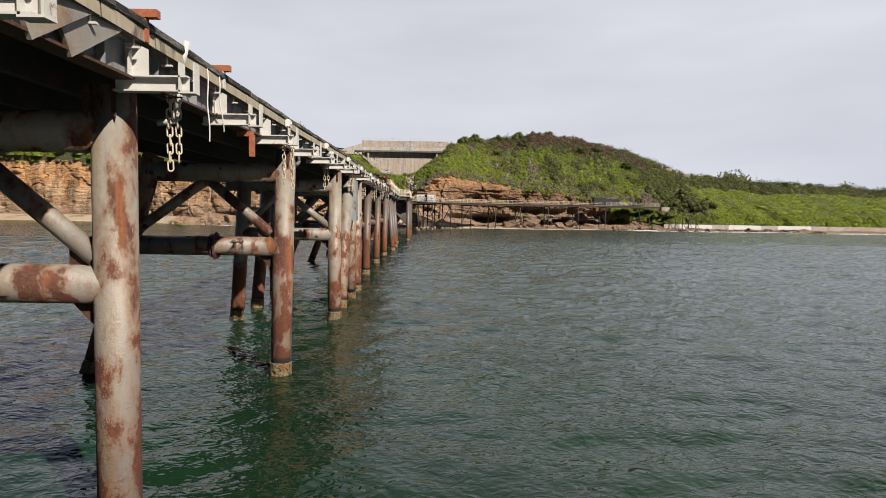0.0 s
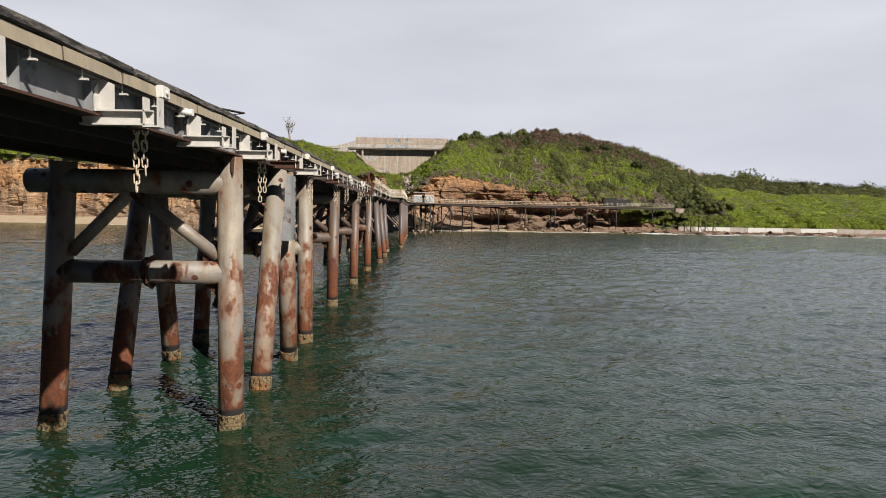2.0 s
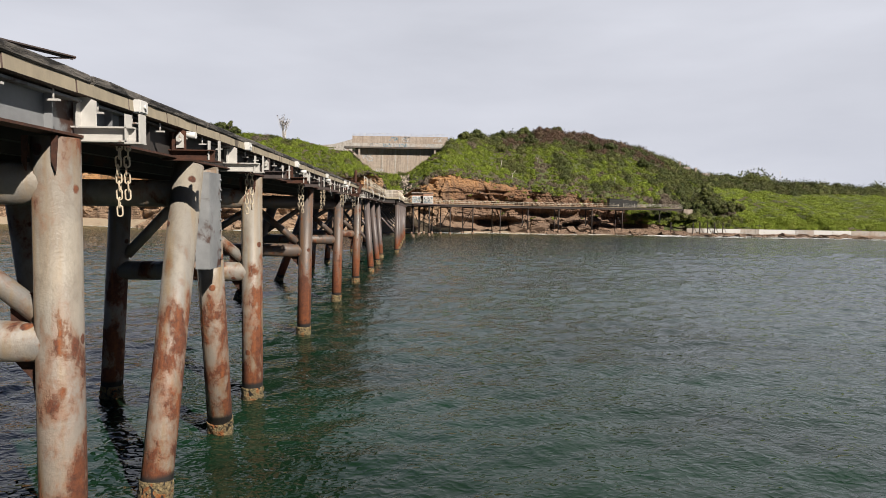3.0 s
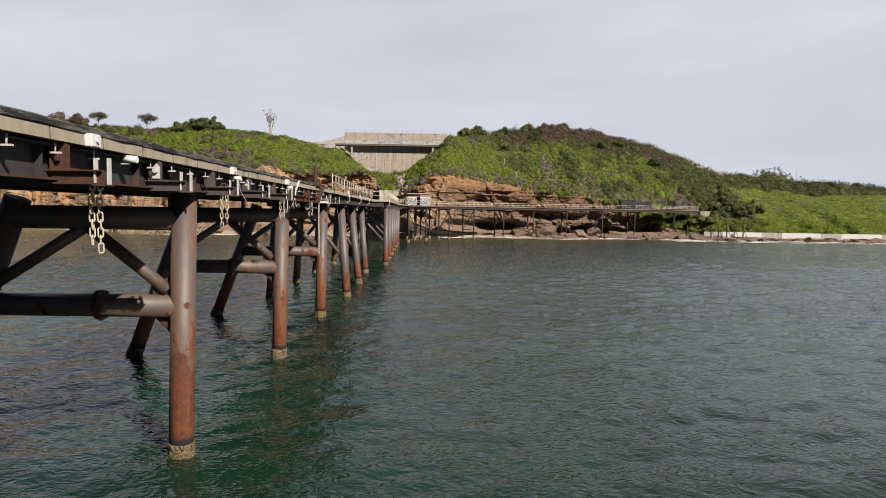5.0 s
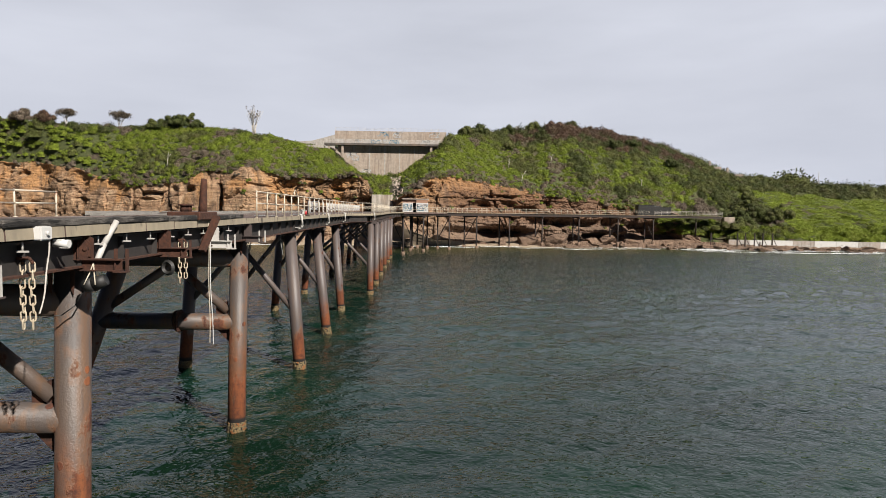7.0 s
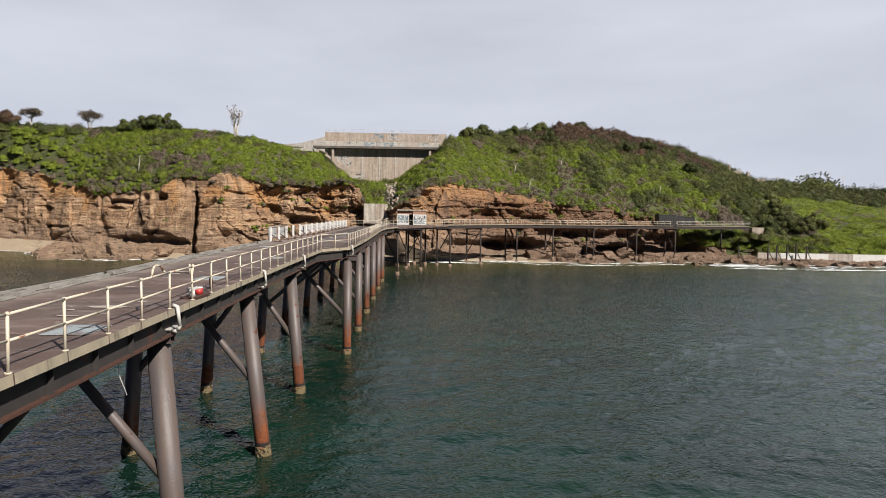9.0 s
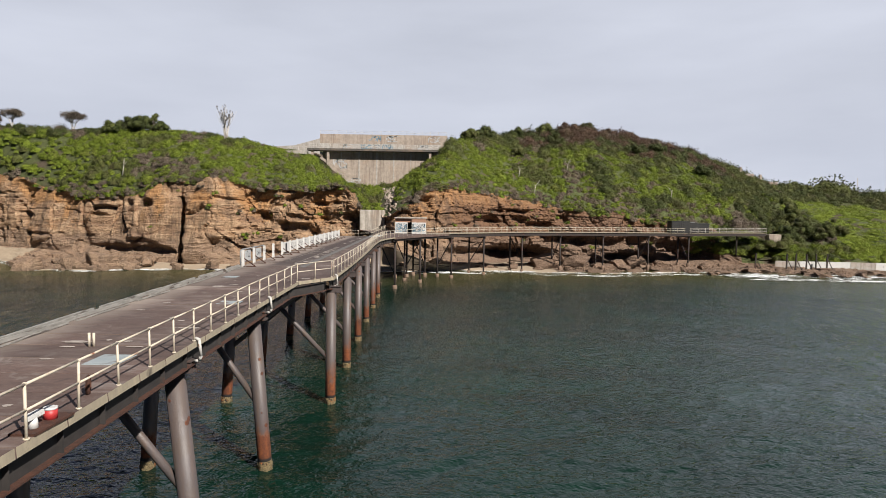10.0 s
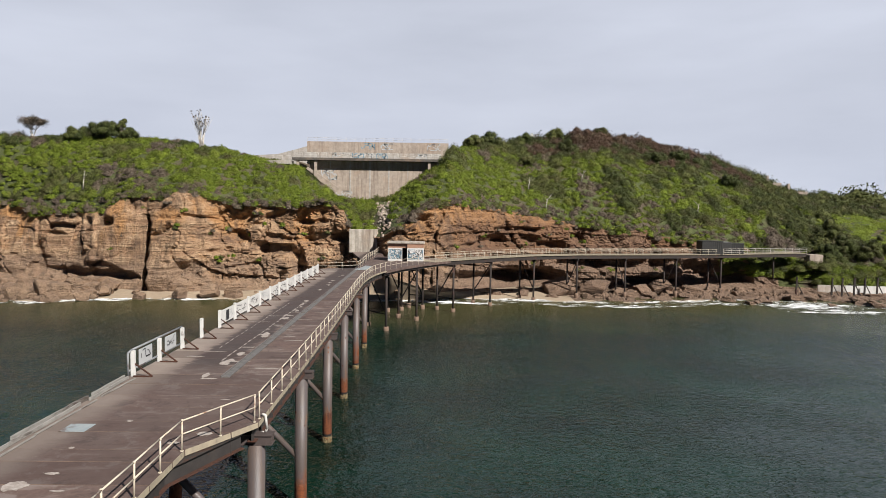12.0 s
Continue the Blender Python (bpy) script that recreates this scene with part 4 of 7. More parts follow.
def bent_simple(y, xf, xft, xb, mat, rng, right_cap=True):
    """Later frames: two slim piles, a steel cap beam and crossed struts."""
    bent = thing("pile_bent", (0, 0, 0), "grey painted steel pile frame with orange rust near the water", "pile frame", "pile frames under the jetty")
    pile_parts(bent, (xf, y, 0), (xft, y, 7.3), 0.33, mat, rng)
    pile_parts(bent, (xb, y, 0), (xb + 0.5, y, 7.3), 0.33, mat, rng)
    bm = bmesh.new()
    x0 = xft + (0.45 if y < 95 else 0.65 if right_cap else 0.3)
    for z0, z1 in ((7.30, 7.34), (7.66, 7.70)):
        box(bm, xb - 0.2, x0, y - 0.26, y + 0.26, z0, z1)
    for dy in (-0.2, 0.17):
        box(bm, xb - 0.2, x0 - 0.02, y + dy, y + dy + 0.03, 7.34, 7.66)
    part("cap_beam", bm, M["girder_brown"], bent)
    if y < 95:
        bm = bmesh.new()
        box(bm, x0 - 0.75, x0 + 0.02, y - 0.3, y + 0.3, 7.704, 7.74)
        part("cap_plate", bm, M["white_steel"], bent, "pale plate on the cap beam's end")
    for a, b, z0, z1 in ((xb + 2.6, xf - 0.2, 7.2, 3.0), (xft - 2.2, xb + 0.3, 7.2, 3.6)):
        bm = bmesh.new()
        tube(bm, (a, y, z0), (b, y, z1), 0.15, seg=14)
        part("strut", bm, mat, bent)
    return bent


rng = random.Random(3)
for yb, xf, xt, xb in ((-0.4, -6.55, -11.0, -13.1), (10.35, -7.11, -11.2, -13.4), (21.3, -7.1, -11.3, -13.45), (32.2, -7.0, -11.5, -11.95), (43.6, -7.28, -11.6, -12.05)):
    bent_frame(yb, xf, xt, xb, M["pile_rusty"] if yb < 25 else M["pile_light"], rng, front_top=xf + (0.17 if yb == 21.3 else 0.0))
# the leaning pair and its fellows further back
pair = thing("raking_pile_pair", (0, 0, 0), "pair of raking steel piles leaning together in an A shape", "pile frame", "pile frames under the jetty")
for yb, yt in ((36.0, 37.6), (40.3, 38.6)):
    pile_parts(pair, (-7.25, yb, 0), (-7.05, yt, 7.45), 0.34, M["pile_light"], rng)
    pile_parts(pair, (-12.0, yb, 0), (-11.8, yt, 7.3), 0.34, M["pile_light"], rng)
bm = bmesh.new()
box(bm, -6.95, -6.6, 37.7, 38.5, 4.95, 7.3)
for z in range(9):
    tube(bm, (-6.6, 38.45, 5.15 + z * 0.25), (-6.57, 38.45, 5.15 + z * 0.25), 0.03, seg=8)
part("bolted_cover", bm, M["girder_light"], pair, "grey bolted plate between the two pile heads")
bm = bmesh.new()
tube(bm, (-7.0, 38.1, 6.78), (-12.6, 38.1, 6.78), 0.33, seg=20)
part("cross_head", bm, M["pile_light"], pair)
for yb, xf in ((54.75, -7.85), (67.1, -8.08), (78.5, -8.15)):
    bent_frame(yb, xf, -12.3, -15.0, M["pile_dark"], rng, front_top=xf + 0.15)
for yb, xf, xft, xb in ((88.4, -7.75, -8.3, -14.0), (98.6, -8.0, -8.75, -14.1), (108.4, -8.4, -8.95, -14.1)):
    bent_simple(yb, xf, xft, xb, M["pile_grey"], rng)
for yb, xf, xb in ((118.9, -6.95, -13.7), (128.4, -7.2, -14.0), (138.8, -7.52, -14.1), (149.0, -7.8, -14.4), (159.4, -8.05, -14.6), (169.6, -8.3, -14.8)):
    bent_simple(yb, xf, xf + 0.05, xb, M["pile_grey"], rng)

# deck slabs, each a piece of its own
deck = thing("jetty_deck", (0, 0, 0), "brown-stained concrete slab deck of the old jetty", "deck", kind="structure")


def slab_mesh(y0, y1, top=DECK_Z, thick=0.2):
    bm = bmesh.new()
    x = [(xl(y0), y0), (xr(y0), y0), (xr(y1), y1), (xl(y1), y1)]
    j = [rng.uniform(-0.012, 0.012) for _ in x]
    lo = [bm.verts.new((a, b, top - thick)) for a, b in x]
    hi = [bm.verts.new((a + (0.015 if a < -10 else -0.015), b, top + e * 0.6)) for (a, b), e in zip(x, j)]
    bm.faces.new(list(reversed(lo)))
    f = bm.faces.new(hi)
    for i in range(4):
        s = bm.faces.new((lo[i], lo[(i + 1) % 4], hi[(i + 1) % 4], hi[i]))
        s.material_index = 1 if i % 2 else 0
    return bm


cuts = [-20.0]
while cuts[-1] < 177.5:
    step = 1.68
    nxt = cuts[-1] + step
    for c in (115.4, 118.2, 178.0):
        if cuts[-1] < c - 0.05 and nxt > c - 0.4:
            nxt = c
            break
    cuts.append(nxt)


def strip(bm, pts, w, z0, z1, lift=None):
    """A long bar of width w between heights z0 and z1 through the plan points; lift adds to the height point by point."""
    loops = []
    for i, p in enumerate(pts):
        a, b = Vector(pts[max(i - 1, 0)]), Vector(pts[min(i + 1, len(pts) - 1)])
        d = (b - a).normalized()
        s = Vector((d.y, -d.x)) * (w / 2)
        e = lift[i] if lift else 0.0
        loops.append([bm.verts.new((p[0] + k * s.x, p[1] + k * s.y, z + e)) for k, z in ((-1, z0), (1, z0), (1, z1), (-1, z1))])
    for a, b in zip(loops, loops[1:]):
        for i in range(4):
            bm.faces.new((a[i], a[(i + 1) % 4], b[(i + 1) % 4], b[i]))
    bm.faces.new(list(reversed(loops[0])))
    bm.faces.new(loops[-1])
    bmesh.ops.recalc_face_normals(bm, faces=bm.faces[:])


def girder_line(side, y0, y1, inset, mat, name):
    """Plate girder along the deck's edge: web, flanges and stiffeners."""
    g = thing(name, (0, 0, 0), "steel plate girder with a flaking rusty lower flange", "girder", "girders under the deck")
    f = xr if side > 0 else xl
    ys = list(np.arange(y0, y1, 3.5)) + [y1]
    for key, za, zb, w in (("web", 7.56, 8.1, 0.03), ("bottom_flange", 7.52, 7.56, 0.34), ("top_flange", 8.08, 8.12, 0.34)):
        bm = bmesh.new()
        strip(bm, [(f(y) - side * inset, y) for y in ys], w, za, zb)
        part(key, bm, M["rust"] if key == "bottom_flange" else mat, g, "flaking rusty flange" if key == "bottom_flange" else "")
    bm = bmesh.new()
    box(bm, -0.14 if side < 0 else 0.0, 0.0 if side < 0 else 0.14, -0.012, 0.012, 7.56, 8.08)
    first = part("stiffener", bm, mat, g)
    first.location = (f(y0 + 1) - side * inset, y0 + 1, 0)
    y = y0 + 2.75
    while y < y1:
        share("stiffener", first, g, (f(y) - side * inset, y, 0))
        y += 1.75
    return g


girder_line(1, -20, 34, 0.32, M["girder_light"], "side_girder")
# from here on the webs take the shade-darkened steel
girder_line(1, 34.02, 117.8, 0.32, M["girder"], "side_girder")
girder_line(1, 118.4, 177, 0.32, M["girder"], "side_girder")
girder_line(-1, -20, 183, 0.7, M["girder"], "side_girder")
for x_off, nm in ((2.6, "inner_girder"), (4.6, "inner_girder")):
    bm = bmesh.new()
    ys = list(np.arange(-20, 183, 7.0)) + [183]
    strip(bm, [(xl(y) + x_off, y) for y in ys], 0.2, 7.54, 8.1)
    single(nm, bm, M["girder"], "steel girder under the middle of the deck, darkened for shade", "girder", "girders under the deck")


# brackets along the girder, with chains
def bracket_lift(k):
    return float(np.interp(k, (4, 7), (0.0, 0.12)))


def bracket(y, mat, label, k=0):
    x = xr(y) - 0.45
    end, lift = 1.12 if k < 10 else 1.05 if k < 17 else 0.90, bracket_lift(k)
    b = thing("fender_bracket", (x, y, lift), label, "bracket", "brackets along the jetty's side")
    bm = bmesh.new()
    plate(bm, [(0, 0, 7.55), (0.5, 0, 7.55), (0.5, 0, 7.98), (0.25, 0, 8.1), (0, 0, 8.1)], (0, 1, 0), 0.025)
    plate(bm, [(0.25, -0.13, 7.55), (0.25, 0.0, 7.55), (0.25, 0.0, 8.02), (0.25, -0.13, 7.9)], (1, 0, 0), 0.02)
    part("side_plate", bm, mat, b)
    bm = bmesh.new()
    box(bm, 0.0, end, -0.10, 0.10, 7.34, 7.365)
    box(bm, 0.0, end, -0.10, 0.10, 7.555, 7.58)
    box(bm, 0.0, end, -0.012, 0.012, 7.365, 7.555)
    part("channel", bm, mat, b)
    for dx in (end - 0.12, end + 0.10):
        bm = bmesh.new()
        hw = 0.10 if k < 8 else 0.05
        plate(bm, [(dx, -hw, 7.34), (dx, hw, 7.34), (dx, hw, 7.78), (dx, -hw, 7.78)], (1, 0, 0), 0.028)
        part("end_plate", bm, mat if k in (16, 17) else M["white_steel"], b)
    bm = bmesh.new()
    box(bm, end - 0.14, end + 0.12, -0.10, 0.10, 7.315, 7.34)
    part("end_shoe", bm, mat, b)
    if k in (14, 16, 17):
        for dx in (0.12, 0.34):
            bm = bmesh.new()
            plate(bm, [(dx - 0.08, -0.07, 7.58), (dx + 0.08, -0.07, 7.58), (dx + 0.08, -0.07, 7.88), (dx, -0.07, 7.99), (dx - 0.08, -0.07, 7.88)], (0, 1, 0), 0.022)
            part("gusset", bm, mat, b)
    if k >= 8 and k % 2 == 0 and k != 18:
        bm = bmesh.new()
        plate(bm, [(0.30, -0.03, 7.62), (0.46, -0.03, 7.62), (0.46, -0.03, 7.88), (0.38, -0.03, 7.97), (0.30, -0.03, 7.88)], (0, 1, 0), 0.03)
        plate_ob = part("bolt_plate", bm, M["rust" if k == 16 else "white_steel"], b, "flaking bolt plate")
        bm = bmesh.new()
        tube(bm, (0.38, -0.045, 7.78), (0.38, -0.11, 7.78), 0.05, 0.04, 10)
        part("bolt_head", bm, M["rust" if k == 16 else "white_steel"], plate_ob)
    return b


def link_mesh(w=0.041, h=0.088, r=0.0145):
    """One upright chain link, an oval ring."""
    bm = bmesh.new()
    loops = []
    n = 14
    for i in range(n):
        a = 2 * math.pi * i / n
        cx, cz = w * math.cos(a), (h - w) * (1 if math.sin(a) > 0 else -1) + w * math.sin(a)
        o = Vector((math.cos(a), 0, math.sin(a)))
        loops.append([bm.verts.new(Vector((cx, 0, cz)) + o * (r * math.cos(b)) + Vector((0, r * math.sin(b), 0))) for b in (0, 1.05, 2.09, 3.14, 4.19, 5.24)])
    for i in range(n):
        a, b = loops[i], loops[(i + 1) % n]
        for j in range(6):
            f = bm.faces.new((a[j], a[(j + 1) % 6], b[(j + 1) % 6], b[j]))
            f.smooth = True
    bmesh.ops.recalc_face_normals(bm, faces=bm.faces[:])
    return mesh_from("link", bm, M["chain"])


LINK = link_mesh()


def chain(y, lengths, inward, lift, gap, back):
    c = thing("chain", (xr(y) - inward, y, 7.24 + lift), "pale rusty chain hanging in two strands below the girder", "chain", "chains hanging along the jetty")
    bm = bmesh.new()
    beam(bm, (-0.06, 0, 0.088), (0.12 + gap, 0, 0.088), 0.05, 0.02)
    beam(bm, (0.03 + gap / 2, 0.02, 0.097), (0.03 + gap / 2, -back, 0.097), 0.05, 0.02)
    part("hook_bar", bm, M["rust"], c, "rusty hook bar")
    for k, n in enumerate(lengths):
        for i in range(n):
            ob = new("link", LINK)
            ob.parent = c
            ob.location = (0.06 + gap * k + 0.01 * math.sin(i * 1.7), 0.02 * math.cos(i), 0.09 - i * 0.135)
            ob.rotation_euler = (0.04 * math.sin(i), 0, (i % 2) * 1.45 + 0.3 + 0.25 * k)
    return c


K = 0
y = 6.07
while y < 78:
    if K < 8 or K in (9, 18):
        mat, label = (M["white_steel"], "white painted steel bracket with rust spots on the girder")
    elif K in (8, 11, 16, 17):
        mat, label = (M["rust"], "rust-eaten steel bracket with white end plates on the girder")
    else:
        mat, label = (M["girder_brown"], "dark brown steel bracket with white end plates on the girder")
    bracket(y, mat, label, K)
    if K % 2 == 1 and K < 12:
        off = 0.85 if K == 3 else 0.35
        chain(y + off, ((9, 8), (8, 9), (8, 6), (9, 7))[K // 2 % 4], -0.16, bracket_lift(K), 0.24 if K == 3 else 0.14, off)
    K += 1
    y += 3.78



def girder_chain(y, lengths):
    """Two strands hung from hooks on the girder's web, behind the brackets."""
    c = thing("chain", (xr(y) - 0.32, y, 7.80), "pale heavy chain hanging in two strands from girder hooks", "chain", "chains hanging along the jetty")
    for k, n in enumerate(lengths):
        dx = 0.10 + 0.16 * k
        bm = bmesh.new()
        bend(bm, [(-0.02, 0.0, 0.02), (dx - 0.05, 0.0, 0.05), (dx, 0.0, 0.0), (dx + 0.02, 0.0, -0.06)], 0.026)
        part("hook", bm, M["rust"], c, "rusty hook")
        for i in range(n):
            ob = new("link", LINK)
            ob.parent = c
            ob.location = (dx + 0.01 * math.sin(i * 1.7), 0.012 * math.cos(i), -0.11 - i * 0.14)
            ob.rotation_euler = (0.04 * math.sin(i), 0, (i % 2) * 1.45 + 0.3 + 0.25 * k)


girder_chain(56.7, (9, 8))
girder_chain(64.75, (8, 8))
girder_chain(71.6, (8, 7))
girder_chain(78.4, (5,))

# diagonal struts and rusty arms at the seaward end
def edge_strut(y, h, mat, label):
    s = thing("edge_strut", (xr(y) - 0.16, y, 0), label, "strut", "rusty struts at the deck edge")
    bm = bmesh.new()
    beam(bm, (0.0, -1.1, 7.6), (0.1, 0.1, h), 0.06, 0.36)
    part("arm", bm, mat, s)
    return s


edge_strut(9.1, 8.28, M["pile_light"], "grey steel strut with rusted edges at the slab")
edge_strut(8.3, 8.28, M["pile_light"], "grey steel strut with rusted edges at the slab")
for y, dx, m in ((9.9, 0.55, "rust_orange"), (13.6, 0.5, "white_steel")):
    a = thing("edge_bracket", (xr(y), y, 0), "rust-red steel angle arm standing out over the deck edge", "bracket", "arms over the deck edge")
    bm = bmesh.new()
    box(bm, -0.06, 0.02, -0.06, 0.06, 8.10, 8.46)
    part("upright", bm, M[m], a)
    bm = bmesh.new()
    box(bm, -0.42, dx - 0.36, -0.07, 0.07, 8.46, 8.58)
    part("arm", bm, M["rust_orange"], a)
b = thing("hanging_bracket", (xr(16.0) - 0.18, 16.0, 0.02), "orange rusted angle hanging below the girder", "bracket", "arms over the deck edge")
bm = bmesh.new()
box(bm, -0.25, 0.15, -0.05, 0.05, 7.36, 7.48)
part("arm", bm, M["rust_orange"], b)
bm = bmesh.new()
box(bm, 0.05, 0.17, -0.06, 0.06, 6.86, 7.4)
part("drop_plate", bm, M["rust_orange"], b)


# small hangers and lamp boxes under the slab edge
def hanger(y):
    x = xr(y) - 0.09
    h = thing("slab_hanger", (x, y, 0), "small white steel tee hanger bolted under the slab edge", "hanger", "hangers under the slab edge")
    bm = bmesh.new()
    tube(bm, (0, 0, 7.98), (0, 0, 8.13), 0.016, seg=8)
    part("bolt", bm, M["white_steel"], h)
    bm = bmesh.new()
    box(bm, -0.09, 0.09, -0.03, 0.03, 7.95, 7.98)
    part("foot", bm, M["white_steel"], h)


y = 6.0
while y < 76:
    hanger(y)
    y += 1.22


def lamp_box(y):
    b = thing("junction_box", (xr(y), y, -0.06 - deck_drop(y)), "white steel junction box on the slab edge", "junction box", "boxes on the slab edge")
    bm = bmesh.new()
    box(bm, -0.04, 0.12, -0.16, 0.16, 8.2, 8.44)
    bmesh.ops.bevel(bm, geom=bm.edges[:], offset=0.02, segments=2, affect="EDGES")
    part("body", bm, M["white_paint"], b)
    bm = bmesh.new()
    tube(bm, (0.12, 0.0, 8.32), (0.16, 0.0, 8.32), 0.04, seg=10)
    part("knob", bm, M["white_paint"], b)


for y in (19.6, 26.8, 34.1, 41.2, 48.4, 57.0, 64.9):
    lamp_box(y)
for y in (28.0, 36.6, 49.9, 57.5, 65.5):
    l = thing("flood_lamp", (xr(y), y, 0), "small white bulkhead lamp under the slab edge", "lamp", "lamps under the slab edge")
    bm = bmesh.new()
    tube(bm, (-0.12, 0, 8.05), (0.16, 0, 8.05), 0.06, 0.075, seg=14)
    part("body", bm, M["white_paint"], l)
    bm = bmesh.new()
    box(bm, -0.1, 0.05, -0.05, 0.05, 8.1, 8.13)
    part("base", bm, M["white_paint"], l)


# timber kerb
y, krng = -18.0, random.Random(8)
while y < 76:
    n = krng.uniform(4.5, 7.0)
    e = min(y + n, 77.0)
    pts = [(xr(y + (e - y) * i / 9) - 0.135 + krng.uniform(-0.02, 0.015), y + (e - y) * i / 9) for i in range(10)]
    bm = bmesh.new()
    strip(bm, pts, 0.3, DECK_Z + 0.004, DECK_Z + 0.15, [krng.uniform(-0.014, 0.01) - deck_drop(p[1]) for p in pts])
    bmesh.ops.bevel(bm, geom=[q for q in bm.edges if len(q.link_faces) == 2 and q.calc_face_angle(0) > 0.8], offset=0.025, segments=1, affect="EDGES")
    single("kerb_timber", bm, M["timber"], "grey weathered split hardwood baulk along the deck edge", "timber kerb", "timber kerbs on the deck edge")
    y = e + krng.uniform(0.02, 0.1)

# pipes and ropes over the side
def side_pipe(y, pts, r, mat, name, label):
    bm = bmesh.new()
    bend(bm, [(xr(y) + a, y + b, z) for a, b, z in pts], r)
    for a, b, z in pts[1:-1]:
        bmesh.ops.create_uvsphere(bm, u_segments=10, v_segments=6, radius=r * 1.02, matrix=Matrix.Translation((xr(y) + a, y + b, z)))
    return single(name, bm, mat, label, "pipe" if "pipe" in name else "rope", name.replace("_", " ") + "s on the jetty's side")


side_pipe(11.4, [(0.05, 0, 8.52), (-0.12, 0.1, 7.9), (-0.2, 0.15, 7.3), (-0.3, 0.25, 7.15), (-0.6, 0.3, 7.12)], 0.06, M["white_steel"], "drain_pipe", "cream steel drain pipe with a rusty top leaning over the edge")
side_pipe(22.4, [(-0.3, 0, 8.2), (-0.2, 0, 7.25), (-0.4, 0.2, 7.05), (-0.8, 0.3, 7.05)], 0.06, M["girder_light"], "drain_pipe", "grey bent drain pipe under the deck")
side_pipe(67.4, [(0.04, 0.1, 8.42), (-0.05, -0.25, 7.95), (-0.12, -0.5, 7.5), (-0.2, -0.5, 7.2)], 0.06, M["white_steel"], "drain_pipe", "white drain pipe hanging from the slab edge")
for y in (88.0, 98.4, 108.2, 118.9):
    side_pipe(y, [(-0.05, 0, 8.45), (0.08, 0, 8.4), (0.12, 0.05, 7.85), (0.02, 0.15, 7.68), (-0.15, 0.2, 7.66)], 0.05, M["white_steel"], "drain_pipe", "white bent drain pipe hanging over the slab edge")


def rope(y, x_off, z0, z1, sway, label, mat):
    bm = bmesh.new()
    n = 14
    pts = [(xr(y) + x_off + 0.012 * math.sin(i * 0.7), y + sway * (i / n) ** 2, z0 + (z1 - z0) * i / n) for i in range(n + 1)]
    for a, b in zip(pts, pts[1:]):
        tube(bm, a, b, 0.013, 0.013, 6)
    for f in bm.faces:
        f.smooth = False
    return single("rope", bm, mat, label, "rope", "ropes hanging from the deck edge")


rope(12.6, 0.0, 8.3, 6.9, 0.1, "thin white cable hanging from the deck edge", M["white_paint"])
rope(13.3, 0.0, 8.3, 7.2, 0.3, "thin white cable hanging from the deck edge", M["white_paint"])
rope(57.55, 0.06, 8.08, 7.2, 1.1, "thin white cable hanging from the deck edge", M["white_paint"])
rope(65.05, 0.06, 8.25, 6.9, -0.3, "thin pale rope hanging from a white box", M["bleached_wood"])
rope(73.3, 0.0, 8.3, 4.6, 0.05, "frayed orange and white rope hanging to the brace", M["rail_paint"])
rope(73.35, 0.02, 8.2, 4.5, 0.25, "frayed orange and white rope hanging to the brace", M["white_paint"])
bm = bmesh.new()
ring(bm, (xr(70.3) - 0.02, 70.3, 7.18), (0.3, 1, 0), 0.15, 0.055, 20)
tube(bm, (xr(70.3) - 0.02, 70.3, 7.33), (xr(70.3) - 0.02, 70.3, 7.5), 0.012, seg=6)
single("rubber_ring", bm, M["black_steel"], "black rubber ring hanging below a rusty bracket", "fender ring")
# a tied roll of dark netting below the next bracket
roll = thing("net_roll", (xr(66.5) + 0.05, 66.55, 7.2), "dark roll of netting tied with cord below a bracket", "net roll")
bm = bmesh.new()
tube(bm, (-0.20, 0, -0.05), (0.0, 0, 0.0), 0.12, 0.15, 14)
tube(bm, (0.0, 0, 0.0), (0.22, 0.03, 0.09), 0.15, 0.11, 14)
part("bundle", bm, M["black_steel"], roll)
for dx in (-0.12, 0.10):
    bm = bmesh.new()
    bend(bm, [(dx, -0.16, 0.0), (dx * 0.4, -0.08, 0.22), (0.0, -0.02, 0.42)], 0.011)
    part("cord", bm, M["rail_paint"], roll, "pale cord")
bm = bmesh.new()
bend(bm, [(-0.18, -0.02, -0.08), (-0.36, -0.03, -0.42), (-0.62, -0.05, -0.62), (-1.0, -0.05, -0.68)], 0.012)
part("loose_cord", bm, M["black_steel"], roll)

# mooring gear on the deck edge
w = thing("mooring_post", (xr(73) - 0.25, 73.0, DECK_Z), "rusty brown mooring post and base plate on the deck edge", "mooring post")
bm = bmesh.new()
box(bm, -0.6, 0.35, -0.7, 0.8, 0.0, 0.25)
bmesh.ops.bevel(bm, geom=bm.edges[:], offset=0.03, segments=1, affect="EDGES")
part("base", bm, M["rust"], w)
bm = bmesh.new()
tube(bm, (0.0, 0.5, 0.2), (0.05, 0.5, 1.25), 0.13, 0.09, 10, 5, 0.1, rng)
part("spike", bm, M["rust"], w)
for q in (-0.45, -0.1):
    bm = bmesh.new()
    tube(bm, (-0.2, q, 0.25), (-0.2, q, 0.42), 0.1, seg=12)
    tube(bm, (-0.2, q, 0.42), (-0.2, q, 0.47), 0.16, seg=12)
    part("bollard_head", bm, M["rust"], w)
bm = bmesh.new()
beam(bm, (0.3, -0.4, -0.9), (0.5, 0.3, 0.1), 0.2, 0.12)
part("arm", bm, M["rust"], w)
